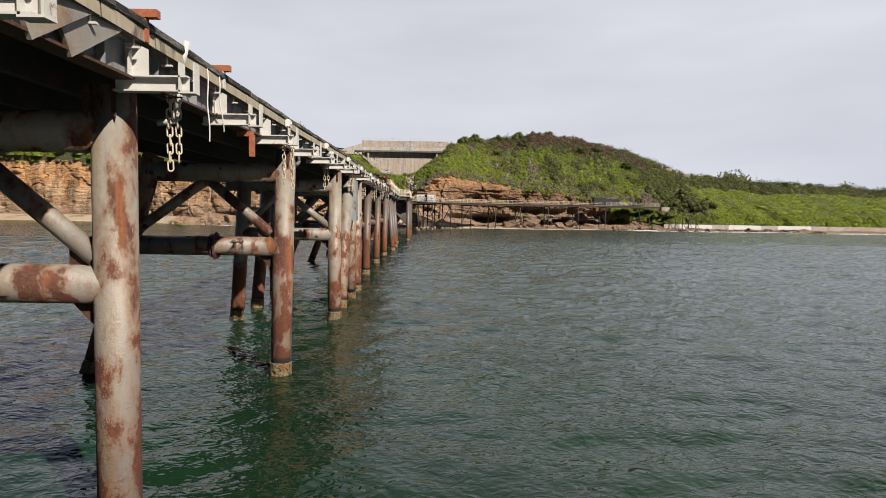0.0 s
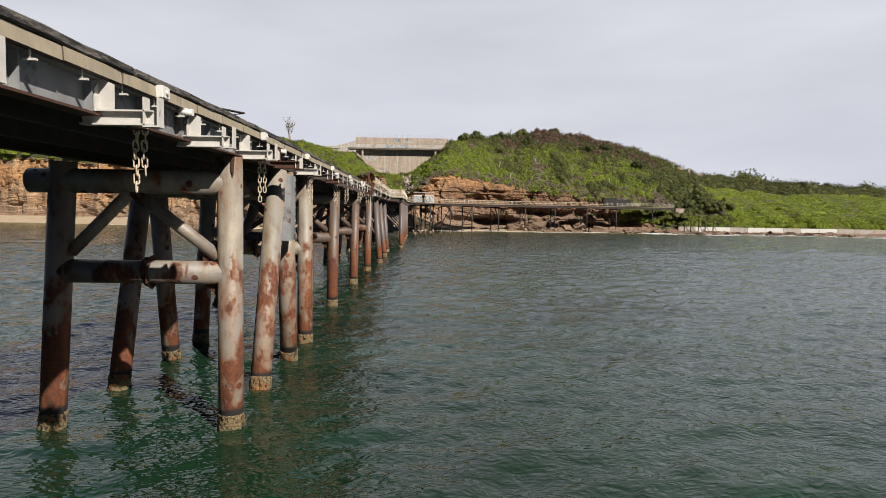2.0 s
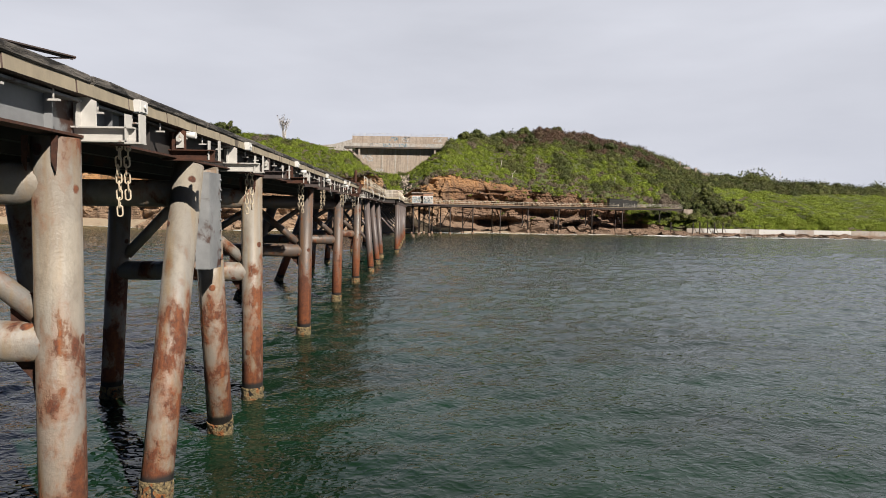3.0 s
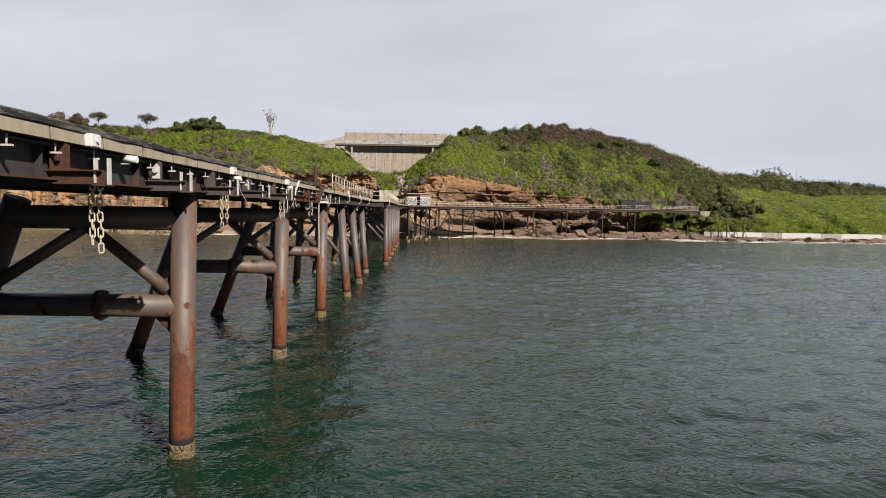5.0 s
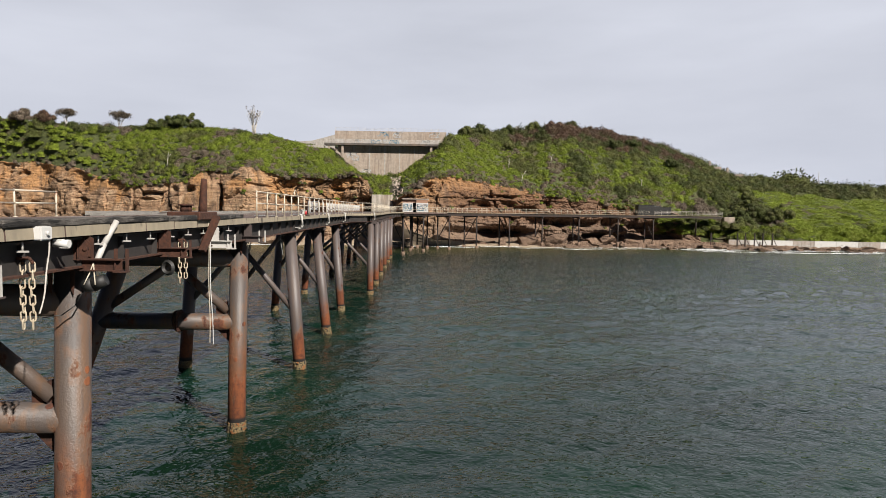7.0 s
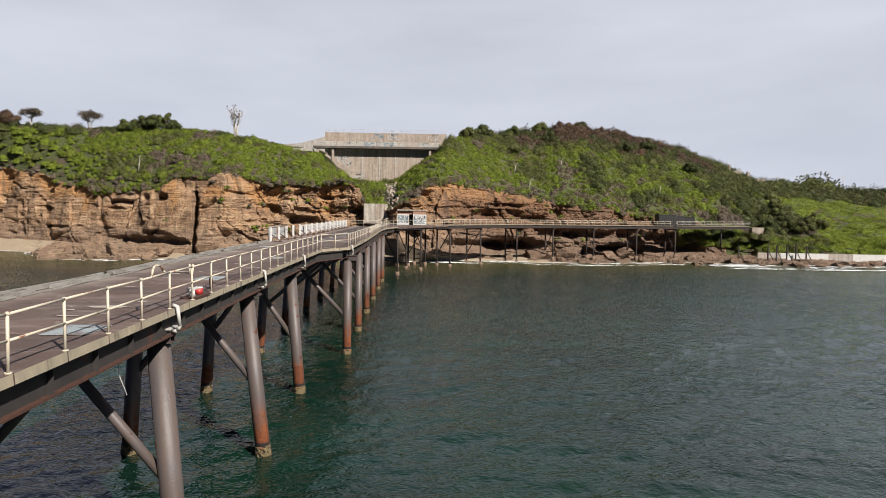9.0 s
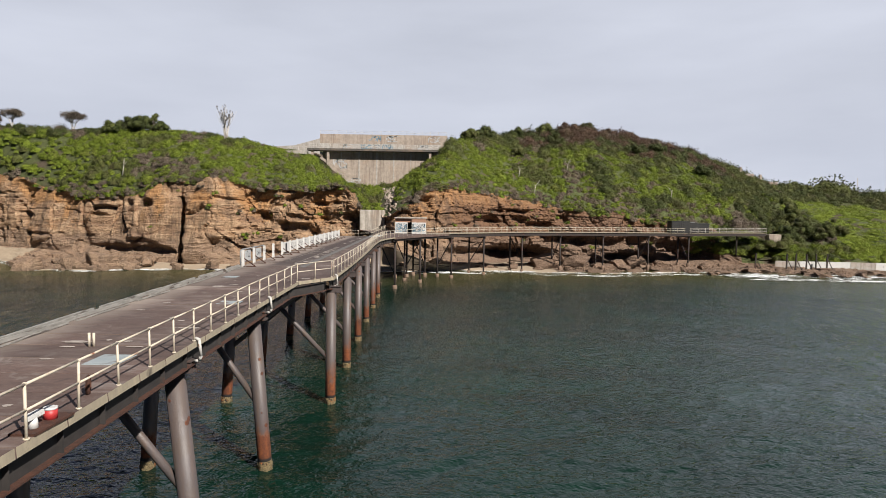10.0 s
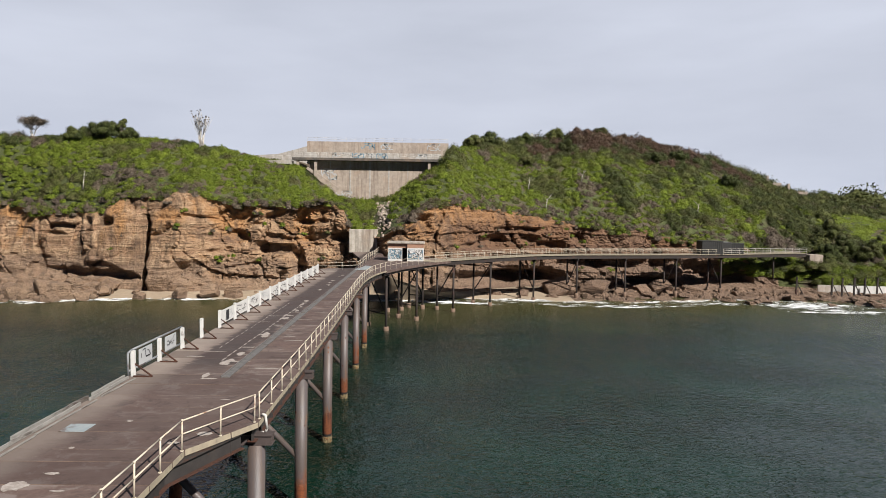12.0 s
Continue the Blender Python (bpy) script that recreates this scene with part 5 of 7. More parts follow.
cl = thing("mooring_cleat", (-7.95, 90.4, DECK_Z), "white and red painted mooring cleat on a rusty plate", "cleat")
bm = bmesh.new()
box(bm, -0.25, 0.25, -0.65, 0.65, 0.0, 0.05)
part("base_plate", bm, M["rust"], cl)
bm = bmesh.new()
tube(bm, (0, -0.3, 0.05), (0, -0.3, 0.26), 0.1, 0.07, 12)
beam(bm, (-0.02, -0.52, 0.28), (0.02, -0.08, 0.30), 0.14, 0.09)
part("horn", bm, M["white_paint"], cl)
bm = bmesh.new()
tube(bm, (0, 0.25, 0.05), (0, 0.25, 0.24), 0.13, seg=14)
part("drum", bm, plain("red_paint", (0.42, 0.03, 0.03), (0.3, 0.025, 0.025), 6.0, 0.5, 0.002), cl, "red painted drum")
bm = bmesh.new()
tube(bm, (0, 0.25, 0.24), (0, 0.25, 0.28), 0.13, seg=16)
part("drum_cap", bm, M["white_paint"], cl, "white drum cap")
bm = bmesh.new()
ring(bm, (-8.2, 92.5, DECK_Z + 0.2), (0.9, 0.4, 0), 0.2, 0.045, 18)
single("mooring_ring", bm, M["rust"], "rusty mooring ring standing on the deck edge", "mooring ring")


# handrails
def rail_line(pts, name, label, z=DECK_Z, step=1.65, height=1.03, rails=(1.03, 0.56), r=0.026, mat=None, inset=0.0, zs=None):
    """Posts and rails along plan points; posts stand evenly on each leg."""
    mat = mat or M["rail_paint"]
    t = thing(name, (0, 0, 0), label, "handrail", "handrails")
    stops = []
    for (a, b) in zip(pts, pts[1:]):
        a, b = Vector(a), Vector(b)
        n = max(1, round((b - a).length / step))
        stops += [a.lerp(b, i / n) for i in range(n)]
    stops.append(Vector(pts[-1]))
    bm = bmesh.new()
    tube(bm, (0, 0, 0), (0, 0, height), r * 1.15, seg=8)
    tube(bm, (0, 0, 0), (0, 0, 0.03), r * 2.4, seg=8)
    bmesh.ops.create_uvsphere(bm, u_segments=8, v_segments=6, radius=r * 1.7, matrix=Matrix.Translation((0, 0, height)))
    first = part("post", bm, mat, t)
    hs = [z if zs is None else zs(p) for p in stops]
    first.location = (*stops[0], hs[0])
    for p, h in zip(stops[1:], hs[1:]):
        ob = share("post", first, t, (p.x, p.y, h))
        ob.rotation_euler = (rng.uniform(-0.02, 0.02), rng.uniform(-0.02, 0.02), 0)
    for q in rails:
        line = [Vector((p.x, p.y, h + q + rng.uniform(-0.012, 0.012))) for p, h in zip(stops, hs)]
        for a, b in zip(line, line[1:]):
            bm = bmesh.new()
            tube(bm, a, b, r, seg=8)
            part("rail", bm, mat, t)
    return t


RAIL_L = "cream painted steel handrail with rusty lower rail"
ys = [79.0, 86.0, 95.0, 105.0, 115.3]
rail_line([(xr(y) - 0.06, y) for y in ys] + [(xr(118.1) - 0.1, 118.2)], "handrail", RAIL_L)
ys = [118.6, 128, 138, 150, 157, 164, 168, 171]
rail_line([(xr(y) - 0.08, y) for y in ys], "handrail", RAIL_L, step=1.75)
rail_line([(xl(y) + 0.15, y) for y in (58.0, 67.0, 75.6)], "handrail", "rusty cream handrail along the seaward deck edge", step=2.0, height=0.82, rails=(0.82, 0.44), mat=M["rail_paint"])
# pale kerb rail along the far edge
kr = random.Random(31)
M["kerb_grey"] = plain("kerb_grey", (0.30, 0.285, 0.26), (0.15, 0.14, 0.125), 3.0, 0.9, 0.01, (2, 0.4, 2), stain=(0.07, 0.055, 0.045), stain_lo=0.56)
for off, w_, top in ((0.06, 0.09, 0.17), (0.24, 0.08, 0.13), (0.50, 0.06, 0.05)):
    a = 77.5 + off
    while a < 123.5:
        b = min(a + kr.uniform(3.0, 7.5), 124.0)
        sway = kr.uniform(-0.07, 0.07)
        pts = [(xl(a + (b - a) * i / 6) + off + sway * (i / 6 - 0.5) * 2 + kr.uniform(-0.015, 0.015), a + (b - a) * i / 6) for i in range(7)]
        bm = bmesh.new()
        strip(bm, pts, w_, DECK_Z + 0.004, DECK_Z + top, [kr.uniform(0.0, 0.025) for _ in pts])
        single("kerb_rail", bm, M["kerb_grey"], "pale weathered broken timber kerb rail along the deck edge", "kerb rail", "kerb rails")
        a = b + kr.uniform(0.05, 0.6 + off * 2)

# steel channel, hatch plates and worn strips on the deck
M["channel_grey"] = plain("channel_grey", (0.075, 0.070, 0.066), (0.15, 0.14, 0.13), 3.0, 0.7, 0.004, stain=(0.06, 0.035, 0.025), stain_lo=0.58)
bm = bmesh.new()
ys = [124.4, 136, 150, 164, 181]
strip(bm, [(-9.88 - 0.009 * (y - 124.4), y) for y in ys], 0.34, DECK_Z + 0.004, DECK_Z + 0.05)
strip(bm, [(-10.08 - 0.009 * (y - 124.4), y) for y in ys], 0.06, DECK_Z + 0.004, DECK_Z + 0.10)
single("cable_channel", bm, M["channel_grey"], "grey steel cable channel running along the deck", "cable channel")
M["plate_blue"] = plain("plate_blue", (0.20, 0.235, 0.245), (0.29, 0.32, 0.325), 2.0, 0.6, 0.003, stain=(0.11, 0.075, 0.06), stain_lo=0.56)
for x0, x1, y0, y1 in ((-13.35, -12.45, 117.0, 117.8), (-10.0, -9.05, 106.2, 107.15), (-9.8, -8.85, 95.1, 96.3), (-9.0, -8.0, 84.0, 85.2)):
    bm = bmesh.new()
    box(bm, x0, x1, y0, y1, DECK_Z + 0.004, DECK_Z + 0.025)
    bmesh.ops.bevel(bm, geom=bm.edges[:], offset=0.006, segments=1, affect="EDGES")
    single("hatch_plate", bm, M["plate_blue"], "pale blue-grey steel hatch plate lying on the deck", "hatch plate", "hatch plates on the deck")
M["scour"] = plain("scour", (0.40, 0.36, 0.325), (0.20, 0.165, 0.14), 5.0, 0.9, 0.004)


def patch(x, y, w, h, seed, name="pale_scour", label="pale scoured patch of bare mortar on the deck"):
    """A ragged thin crust."""
    q = random.Random(seed)
    n = 26
    rim = [0.75 + 0.25 * noise.noise(Vector((2.2 * math.cos(6.283 * i / n), 2.2 * math.sin(6.283 * i / n), seed * 1.7))) + q.uniform(-0.1, 0.12) for i in range(n)]
    pts = [(x + w * math.cos(6.283 * i / n) * rim[i], y + h * math.sin(6.283 * i / n) * rim[i], DECK_Z + 0.011 + 0.0006 * (seed % 17)) for i in range(n)]
    bm = bmesh.new()
    plate(bm, pts, (0, 0, 1), 0.006)
    return single(name, bm, M["scour"], label, "crust", "scoured patches on the deck")


prng = random.Random(14)
for k, (x, y, w, h) in enumerate(((-12.0, 112.6, 0.45, 0.4), (-10.6, 124.2, 0.5, 0.12), (-10.6, 127.6, 0.5, 0.15), (-10.7, 131.0, 0.5, 0.14), (-10.8, 134.6, 0.5, 0.15), (-10.8, 138.0, 0.4, 0.14), (-10.9, 142.0, 0.4, 0.14),
                                  (-8.5, 126.2, 1.0, 0.12), (-8.2, 116.9, 0.35, 0.25), (-8.9, 116.0, 0.3, 0.15), (-8.6, 133.0, 0.7, 0.08), (-12.9, 128.6, 0.7, 0.12), (-10.3, 110.5, 0.3, 0.1), (-9.0, 100.5, 0.5, 0.15), (-11.5, 98.0, 0.6, 0.2), (-9.5, 88.0, 0.8, 0.25))):
    patch(x, y, w, h, k)
for k in range(46):
    y = prng.uniform(122.5, 172.0)
    wide = prng.random() < 0.4
    patch(prng.uniform(-13.4, -8.4) if wide else -10.75 - 0.009 * (y - 124) + prng.uniform(-0.35, 0.25), y, prng.uniform(0.3, 0.9) if wide else prng.uniform(0.1, 0.3), prng.uniform(0.03, 0.09) if wide else prng.uniform(0.15, 0.6), 300 + k)
for k in range(26):
    y = prng.uniform(84.0, 122.0)
    patch(prng.uniform(xl(y) + 1.0, xr(y) - 0.8), y, prng.uniform(0.08, 0.35), prng.uniform(0.04, 0.14), 400 + k)
for k in range(22):
    patch(-11.15 + 0.03 * prng.uniform(-1, 1), 128.0 + k * 0.95, 0.055, 0.47, 100 + k, "worn_line", "worn white line of paint along the deck")
for k in range(18):
    patch(-12.3 + 0.03 * prng.uniform(-1, 1), 131.0 + k * 1.0, 0.04, 0.42, 200 + k, "worn_line", "worn white line of paint along the deck")


# sign fence on the far edge
def fence_post(y, x, parent):
    bm = bmesh.new()
    box(bm, x - 0.09, x + 0.09, y - 0.09, y + 0.09, DECK_Z, DECK_Z + 1.22)
    bmesh.ops.bevel(bm, geom=bm.edges[:], offset=0.012, segments=1, affect="EDGES")
    p = part("post", bm, M["white_paint"], parent)
    bm = bmesh.new()
    beam(bm, (x + 0.09, y, DECK_Z + 0.6), (x + 0.95, y - 0.12, DECK_Z + 0.03), 0.06, 0.06)
    beam(bm, (x + 0.05, y - 0.1, DECK_Z + 0.04), (x + 0.95, y - 0.12, DECK_Z + 0.035), 0.07, 0.05)
    part("brace", bm, M["rust"], parent, "rusty angle brace")
    return p


M["sign_grey"] = plain("sign_grey", (0.42, 0.43, 0.43), (0.34, 0.35, 0.355), 2.0, 0.5, 0.002)
M["ink"] = plain("ink", (0.015, 0.015, 0.018), (0.03, 0.03, 0.035), 3.0, 0.6, 0.0)
M["ink_blue"] = plain("ink_blue", (0.08, 0.17, 0.24), (0.16, 0.26, 0.32), 3.0, 0.6, 0.0)


def scrawl(parent, origin, u, v, w, h, seed, mat, count=7, thick=0.035):
    """Unreadable spray strokes as plain bars and hooks on a flat face."""
    q = random.Random(seed)
    o, u, v = Vector(origin), Vector(u), Vector(v)
    n = u.cross(v).normalized() * 0.006
    for k in range(count):
        bm = bmesh.new()
        p = o + u * q.uniform(0.0, w) + v * q.uniform(0.1 * h, 0.9 * h) + n
        d = q.uniform(0, 6.28)
        pts = [p]
        for _ in range(q.randint(3, 6)):
            d += q.uniform(-1.4, 1.4)
            nx = pts[-1] + u * (math.cos(d) * 0.16 * w) + v * (math.sin(d) * 0.3 * h)
            a, b = (nx - o).dot(u), (nx - o).dot(v)
            nx = o + u * min(max(a, 0.02 * w), 0.98 * w) + v * min(max(b, 0.04 * h), 0.96 * h) + n
            pts.append(nx)
        for a, b in zip(pts, pts[1:]):
            if (b - a).length > 0.02:
                s = (b - a).normalized().cross(n.normalized()) * (thick / 2)
                bm.faces.new([bm.verts.new(c) for c in (a - s, b - s, b + s, a + s)])
        part("spray_stroke", bm, mat, parent)


fence = thing("sign_fence", (0, 0, 0), "white posts with grey tube rail and sprayed sign boards", "fence")
fx = lambda y: -14.25 - 0.004 * (y - 124)
for y in (124.5, 127.4, 130.4):
    fence_post(y, fx(y), fence)
bm = bmesh.new()
bend(bm, [(fx(124.2) - 0.1, 124.2, DECK_Z + 0.05), (fx(124.2) - 0.1, 124.2, DECK_Z + 1.15), (fx(124.5) - 0.1, 124.6, DECK_Z + 1.24), (fx(130.4) - 0.1, 130.6, DECK_Z + 1.24)], 0.05)
part("top_rail", bm, M["girder_light"], fence, "grey steel tube")
bm = bmesh.new()
bend(bm, [(fx(124.2) - 0.1, 124.2, DECK_Z + 0.3), (fx(130.4) - 0.1, 130.5, DECK_Z + 0.3)], 0.05)
part("low_rail", bm, M["girder_light"], fence, "grey steel tube")
for y0, y1 in ((125.2, 126.6), (128.2, 129.6)):
    bm = bmesh.new()
    box(bm, fx(y0) - 0.06, fx(y0) - 0.03, y0, y1, DECK_Z + 0.35, DECK_Z + 1.12)
    board = part("sign_board", bm, M["sign_grey"], fence, "grey sign board with black marks")
    scrawl(board, (fx(y0) - 0.03, y0 + 0.2, DECK_Z + 0.6), (0, 1, 0), (0, 0, 1), 1.0, 0.45, int(y0), M["ink"], 5, 0.05)
lone = thing("lone_post", (0, 0, 0), "single white fence post with a rusty brace", "post")
fence_post(133.4, fx(133.4), lone)
fence = thing("board_fence", (0, 0, 0), "white board fence with rusty braces and spray marks", "fence")
y = 136.7
k = 0
while y < 176:
    fence_post(y, fx(y), fence)
    if y + 3.2 < 176:
        bm = bmesh.new()
        box(bm, fx(y) - 0.04, fx(y), y + 0.12, y + 3.1, DECK_Z + 0.22, DECK_Z + 1.12)
        board = part("board", bm, M["white_paint"], fence, "white board with spray marks")
        scrawl(board, (fx(y), y + 0.4, DECK_Z + 0.35), (0, 1, 0), (0, 0, 1), 2.3, 0.6, k, M["ink"] if k % 3 else M["sign_grey"], 5, 0.05)
        if k == 0:
            bm = bmesh.new()
            box(bm, fx(y) + 0.004, fx(y) + 0.012, y + 1.3, y + 1.9, DECK_Z + 0.3, DECK_Z + 1.0)
            part("notice", bm, M["ink"], board, "dark notice panel")
    y += 3.3
    k += 1


# hooped length of rail, twin stub posts, loose steel angle and a frayed cable
hoop = thing("rail_hoop", (0, 0, 0), "rusty cream hoop of bent pipe on the handrail", "handrail", "handrails")
bm = bmesh.new()
bend(bm, [(xr(86.6) - 0.06, 86.6, 9.38), (xr(86.7) - 0.06, 86.7, 9.6), (xr(86.85) - 0.06, 86.85, 9.67), (xr(87.2) - 0.06, 87.2, 9.64), (xr(87.35) - 0.06, 87.35, 9.5), (xr(87.55) - 0.06, 87.55, 9.39)], 0.03, 8)
part("pipe", bm, M["rail_paint"], hoop)
for dx in (0.0, 0.14):
    bm = bmesh.new()
    tube(bm, (-10.82 + dx, 97.4, DECK_Z), (-10.82 + dx, 97.4, DECK_Z + 0.42), 0.04, seg=10)
    single("stub_post", bm, M["rail_paint"], "short cream steel stub post on the deck", "post", "stub posts on the deck")
bm = bmesh.new()
beam(bm, (-6.75, 30.3, 8.53), (-6.52, 31.9, 8.64), 0.06, 0.02)
beam(bm, (-6.78, 30.3, 8.52), (-6.55, 31.9, 8.62), 0.02, 0.04)
beam(bm, (-6.72, 31.2, 8.47), (-6.52, 31.9, 8.62), 0.04, 0.02)
single("loose_angle", bm, M["girder_brown"], "loose rusty steel angle lying over the timber kerb", "steel angle")
rope(85.7, -0.55, 7.56, 6.4, 0.45, "thin white cable hanging below the girder", M["white_paint"])


# landing at the foot of the cliff
bm = bmesh.new()
plate(bm, [(-15.5, 178.02, 8.176), (-6.3, 178.02, 8.176), (-4.5, 183.4, 8.176), (-2.2, 188.2, 8.176), (0.3, 192.6, 8.176), (2.6, 195.8, 8.176), (0.2, 201.5, 8.176), (-8.6, 203.0, 8.176), (-10.0, 214.0, 8.176), (-15.5, 214.0, 8.176), (-11.2, 193.6, 8.176), (-10.9, 181.4, 8.176), (-15.5, 179.6, 8.176)], (0, 0, 1), 0.36)
single("landing", bm, (M["deck"],), "brown concrete landing joining jetty and walkway", "landing", kind="structure")
rail_line([(-15.3, 177.7), (-12.2, 178.2), (-10.2, 179.8), (-10.6, 193.2), (-10.3, 203.0), (-10.4, 213.0)], "handrail", "cream steel handrail round the landing", step=2.6)
bm = bmesh.new()
plate(bm, [(-10.7, 178.3, 8.40), (-8.9, 179.2, 8.40), (-8.8, 183.4, 8.42), (-9.8, 184.6, 8.41), (-10.0, 182.0, 8.41)], (0, 0, 1), 0.05)
single("steel_sheet", bm, M["plate_blue"], "pale grey steel sheet lying on the landing", "steel sheet")

# hut
hut = thing("hut", (-7.35, 194.3, 8.38), "small flat-roofed hut with sprayed white walls and brick-red band", "hut")
HW, HD, HH = 5.6, 4.0, 2.75
for nm, q in (("front_wall", (0, 2.25, 0, 0.2)), ("front_pier", (3.05, HW, -0.35, 0.2)), ("back_wall", (0, HW, HD - 0.2, HD)), ("side_wall", (0, 0.2, 0.2, HD - 0.2)), ("side_wall", (HW - 0.2, HW, 0.2, HD - 0.2))):
    bm = bmesh.new()
    box(bm, q[0], q[1], q[2], q[3], 0.0, 2.05)
    wall = part(nm, bm, M["white_paint"], hut, "white wall covered in black spray marks")
    if q[3] == 0.2:
        scrawl(wall, (q[0] + 0.1, q[2] - 0.002, 0.25), (1, 0, 0), (0, 0, 1), q[1] - q[0] - 0.2, 1.6, int(q[0] * 9), M["ink"], 30, 0.05)
        scrawl(wall, (q[0] + 0.1, q[2] - 0.003, 0.25), (1, 0, 0), (0, 0, 1), q[1] - q[0] - 0.2, 1.6, int(q[0] * 9) + 1, M["ink_blue"], 12, 0.10)
for nm, q in (("band", (0, HW, 0.0, 0.2)), ("band", (0, HW, HD - 0.2, HD)), ("band", (0, 0.2, 0.2, HD - 0.2)), ("band", (HW - 0.2, HW, 0.2, HD - 0.2)), ("band", (3.05, HW, -0.35, 0.0))):
    bm = bmesh.new()
    box(bm, *q, 2.05, HH)
    part(nm, bm, M["brick_render"], hut, "brick-red rendered band")
bm = bmesh.new()
box(bm, -0.15, HW + 0.15, -0.5, HD + 0.15, HH, HH + 0.22)
bmesh.ops.bevel(bm, geom=bm.edges[:], offset=0.03, segments=1, affect="EDGES")
part("roof_slab", bm, M["block_concrete"], hut, "pale concrete roof slab")
# added black sheet that paints the hut's inner shade behind the doorway
bm = bmesh.new()
box(bm, 0.2, HW - 0.2, HD - 0.5, HD - 0.45, 0, 2.05)
part("inner_screen", bm, M["black_steel"], hut, "added black sheet standing in for shade inside the doorway")

# concrete block with planting
bm = bmesh.new()
box(bm, -16.2, -10.9, 214.4, 218.0, 8.2, 12.6)
bmesh.ops.bevel(bm, geom=bm.edges[:], offset=0.06, segments=1, affect="EDGES")
single("anchor_block", bm, M["block_concrete"], "stained pale concrete anchor block below the gully", "concrete block")
gate = thing("steel_gate", (-10.9, 213.6, 8.38), "small pale steel gate frame beside the concrete block", "gate")
for dx in (0.0, 1.2):
    bm = bmesh.new()
    tube(bm, (dx, 0, 0), (dx, 0, 2.0), 0.05, seg=8)
    part("gate_post", bm, M["rail_paint"], gate)
for z in (0.4, 1.0, 1.9):
    bm = bmesh.new()
    tube(bm, (0, 0, z), (1.2, 0, z), 0.035, seg=8)
    part("bar", bm, M["rail_paint"], gate)

# retaining wall above the gully
wall = thing("retaining_wall", (0, 240.0, 0), "tall stained concrete retaining wall with sprayed parapet", "retaining wall")
px = [-28.3, -23.9, -19.4, -14.9, -10.6, -6.3, -1.6]
for a, b in zip(px, px[1:]):
    bm = bmesh.new()
    box(bm, a + 0.03, b - 0.03, 0.0, 0.6, 15.0, 27.3)
    part("wall_panel", bm, M["wall_concrete"], wall)
bm = bmesh.new()
box(bm, -28.6, 0.9, 0.12, 0.8, 15.0, 27.25)
part("wall_core", bm, M["wall_concrete"], wall)
for x in px[1:-1]:
    bm = bmesh.new()
    box(bm, x - 0.14, x + 0.14, -0.08, 0.1, 15.0, 27.3)
    part("joint_rib", bm, M["parapet_concrete"], wall)
for x in (-31.0, -27.0, -1.4, 0.6):
    bm = bmesh.new()
    box(bm, x - 0.3, x + 0.3, -1.6, -1.1, 20.5, 27.3)
    part("column", bm, M["wall_concrete"], wall)
# ledge slab: its shadow line is coloured in together with the stain
bm = bmesh.new()
box(bm, -32.2, 1.2, -2.0, 0.9, 27.3, 27.85)
part("ledge", bm, M["stain_shade_concrete"], wall, "concrete ledge slab coloured dark for stain and shadow")
bm = bmesh.new()
box(bm, -31.2, 1.2, 0.4, 0.8, 27.85, 29.3)
low = part("lower_parapet", bm, M["parapet_concrete"], wall)
bm = bmesh.new()
box(bm, -30.2, 3.0, 5.0, 5.5, 27.9, 32.2)
up = part("upper_parapet", bm, M["wall_concrete"], wall)
for k, x in enumerate((-23.5, -19.0, -16.5, -13.6, -4.5)):
    scrawl(low, (x, 0.39, 28.0), (1, 0, 0), (0, 0, 1), 2.6, 1.2, 60 + k, M["ink_blue"] if k % 2 else M["sign_grey"], 9, 0.16)
for k, x in enumerate((-17.5, -13.0, -2.0)):
    scrawl(up, (x, 4.985, 30.4), (1, 0, 0), (0, 0, 1), 3.2, 1.5, 70 + k, M["sign_grey"] if k else M["ink_blue"], 9, 0.16)
scrawl(wall, (-26.0, -0.01, 23.0), (1, 0, 0), (0, 0, 1), 3.6, 2.6, 81, M["sign_grey"], 12, 0.2)
scrawl(wall, (-22.5, -0.01, 18.6), (1, 0, 0), (0, 0, 1), 3.6, 2.0, 82, M["sign_grey"], 10, 0.16)
bm = bmesh.new()
plate(bm, [(-46.0, 5.2, 26.5), (-30.25, 5.2, 26.5), (-30.25, 5.2, 31.0), (-33.0, 5.2, 30.2), (-37.0, 5.2, 29.1), (-46.0, 5.2, 28.5)], (0, 1, 0), 0.5)
part("wing_wall", bm, M["parapet_concrete"], wall, "sloping concrete wing wall")
bm = bmesh.new()
plate(bm, [(-38.5, -1.6, 26.2), (-32.3, -1.6, 26.2), (-32.3, -1.6, 27.1), (-38.5, -1.6, 26.9)], (0, 1, 0), 4.0)
part("approach_slab", bm, M["parapet_concrete"], wall)
bm = bmesh.new()
beam(bm, (-29.0, -1.0, 25.6), (-22.0, -1.4, 21.0), 0.5, 0.6)
part("stair_string", bm, M["wall_concrete"], wall, "sloping concrete stair edge")
rail_line([(-31.6, 238.3), (-14, 238.3), (1.0, 238.3)], "handrail", "thin steel railing along the wall's ledge", z=27.85, step=1.8, height=1.1, rails=(1.1, 0.6), r=0.03, mat=M["bleached_wood"])
rail_line([(-30.1, 245.2), (-12, 245.2), (2.8, 245.2)], "handrail", "thin wire fence along the top of the wall", z=32.2, step=2.2, height=0.9, rails=(0.9, 0.5), r=0.022, mat=M["bleached_wood"])
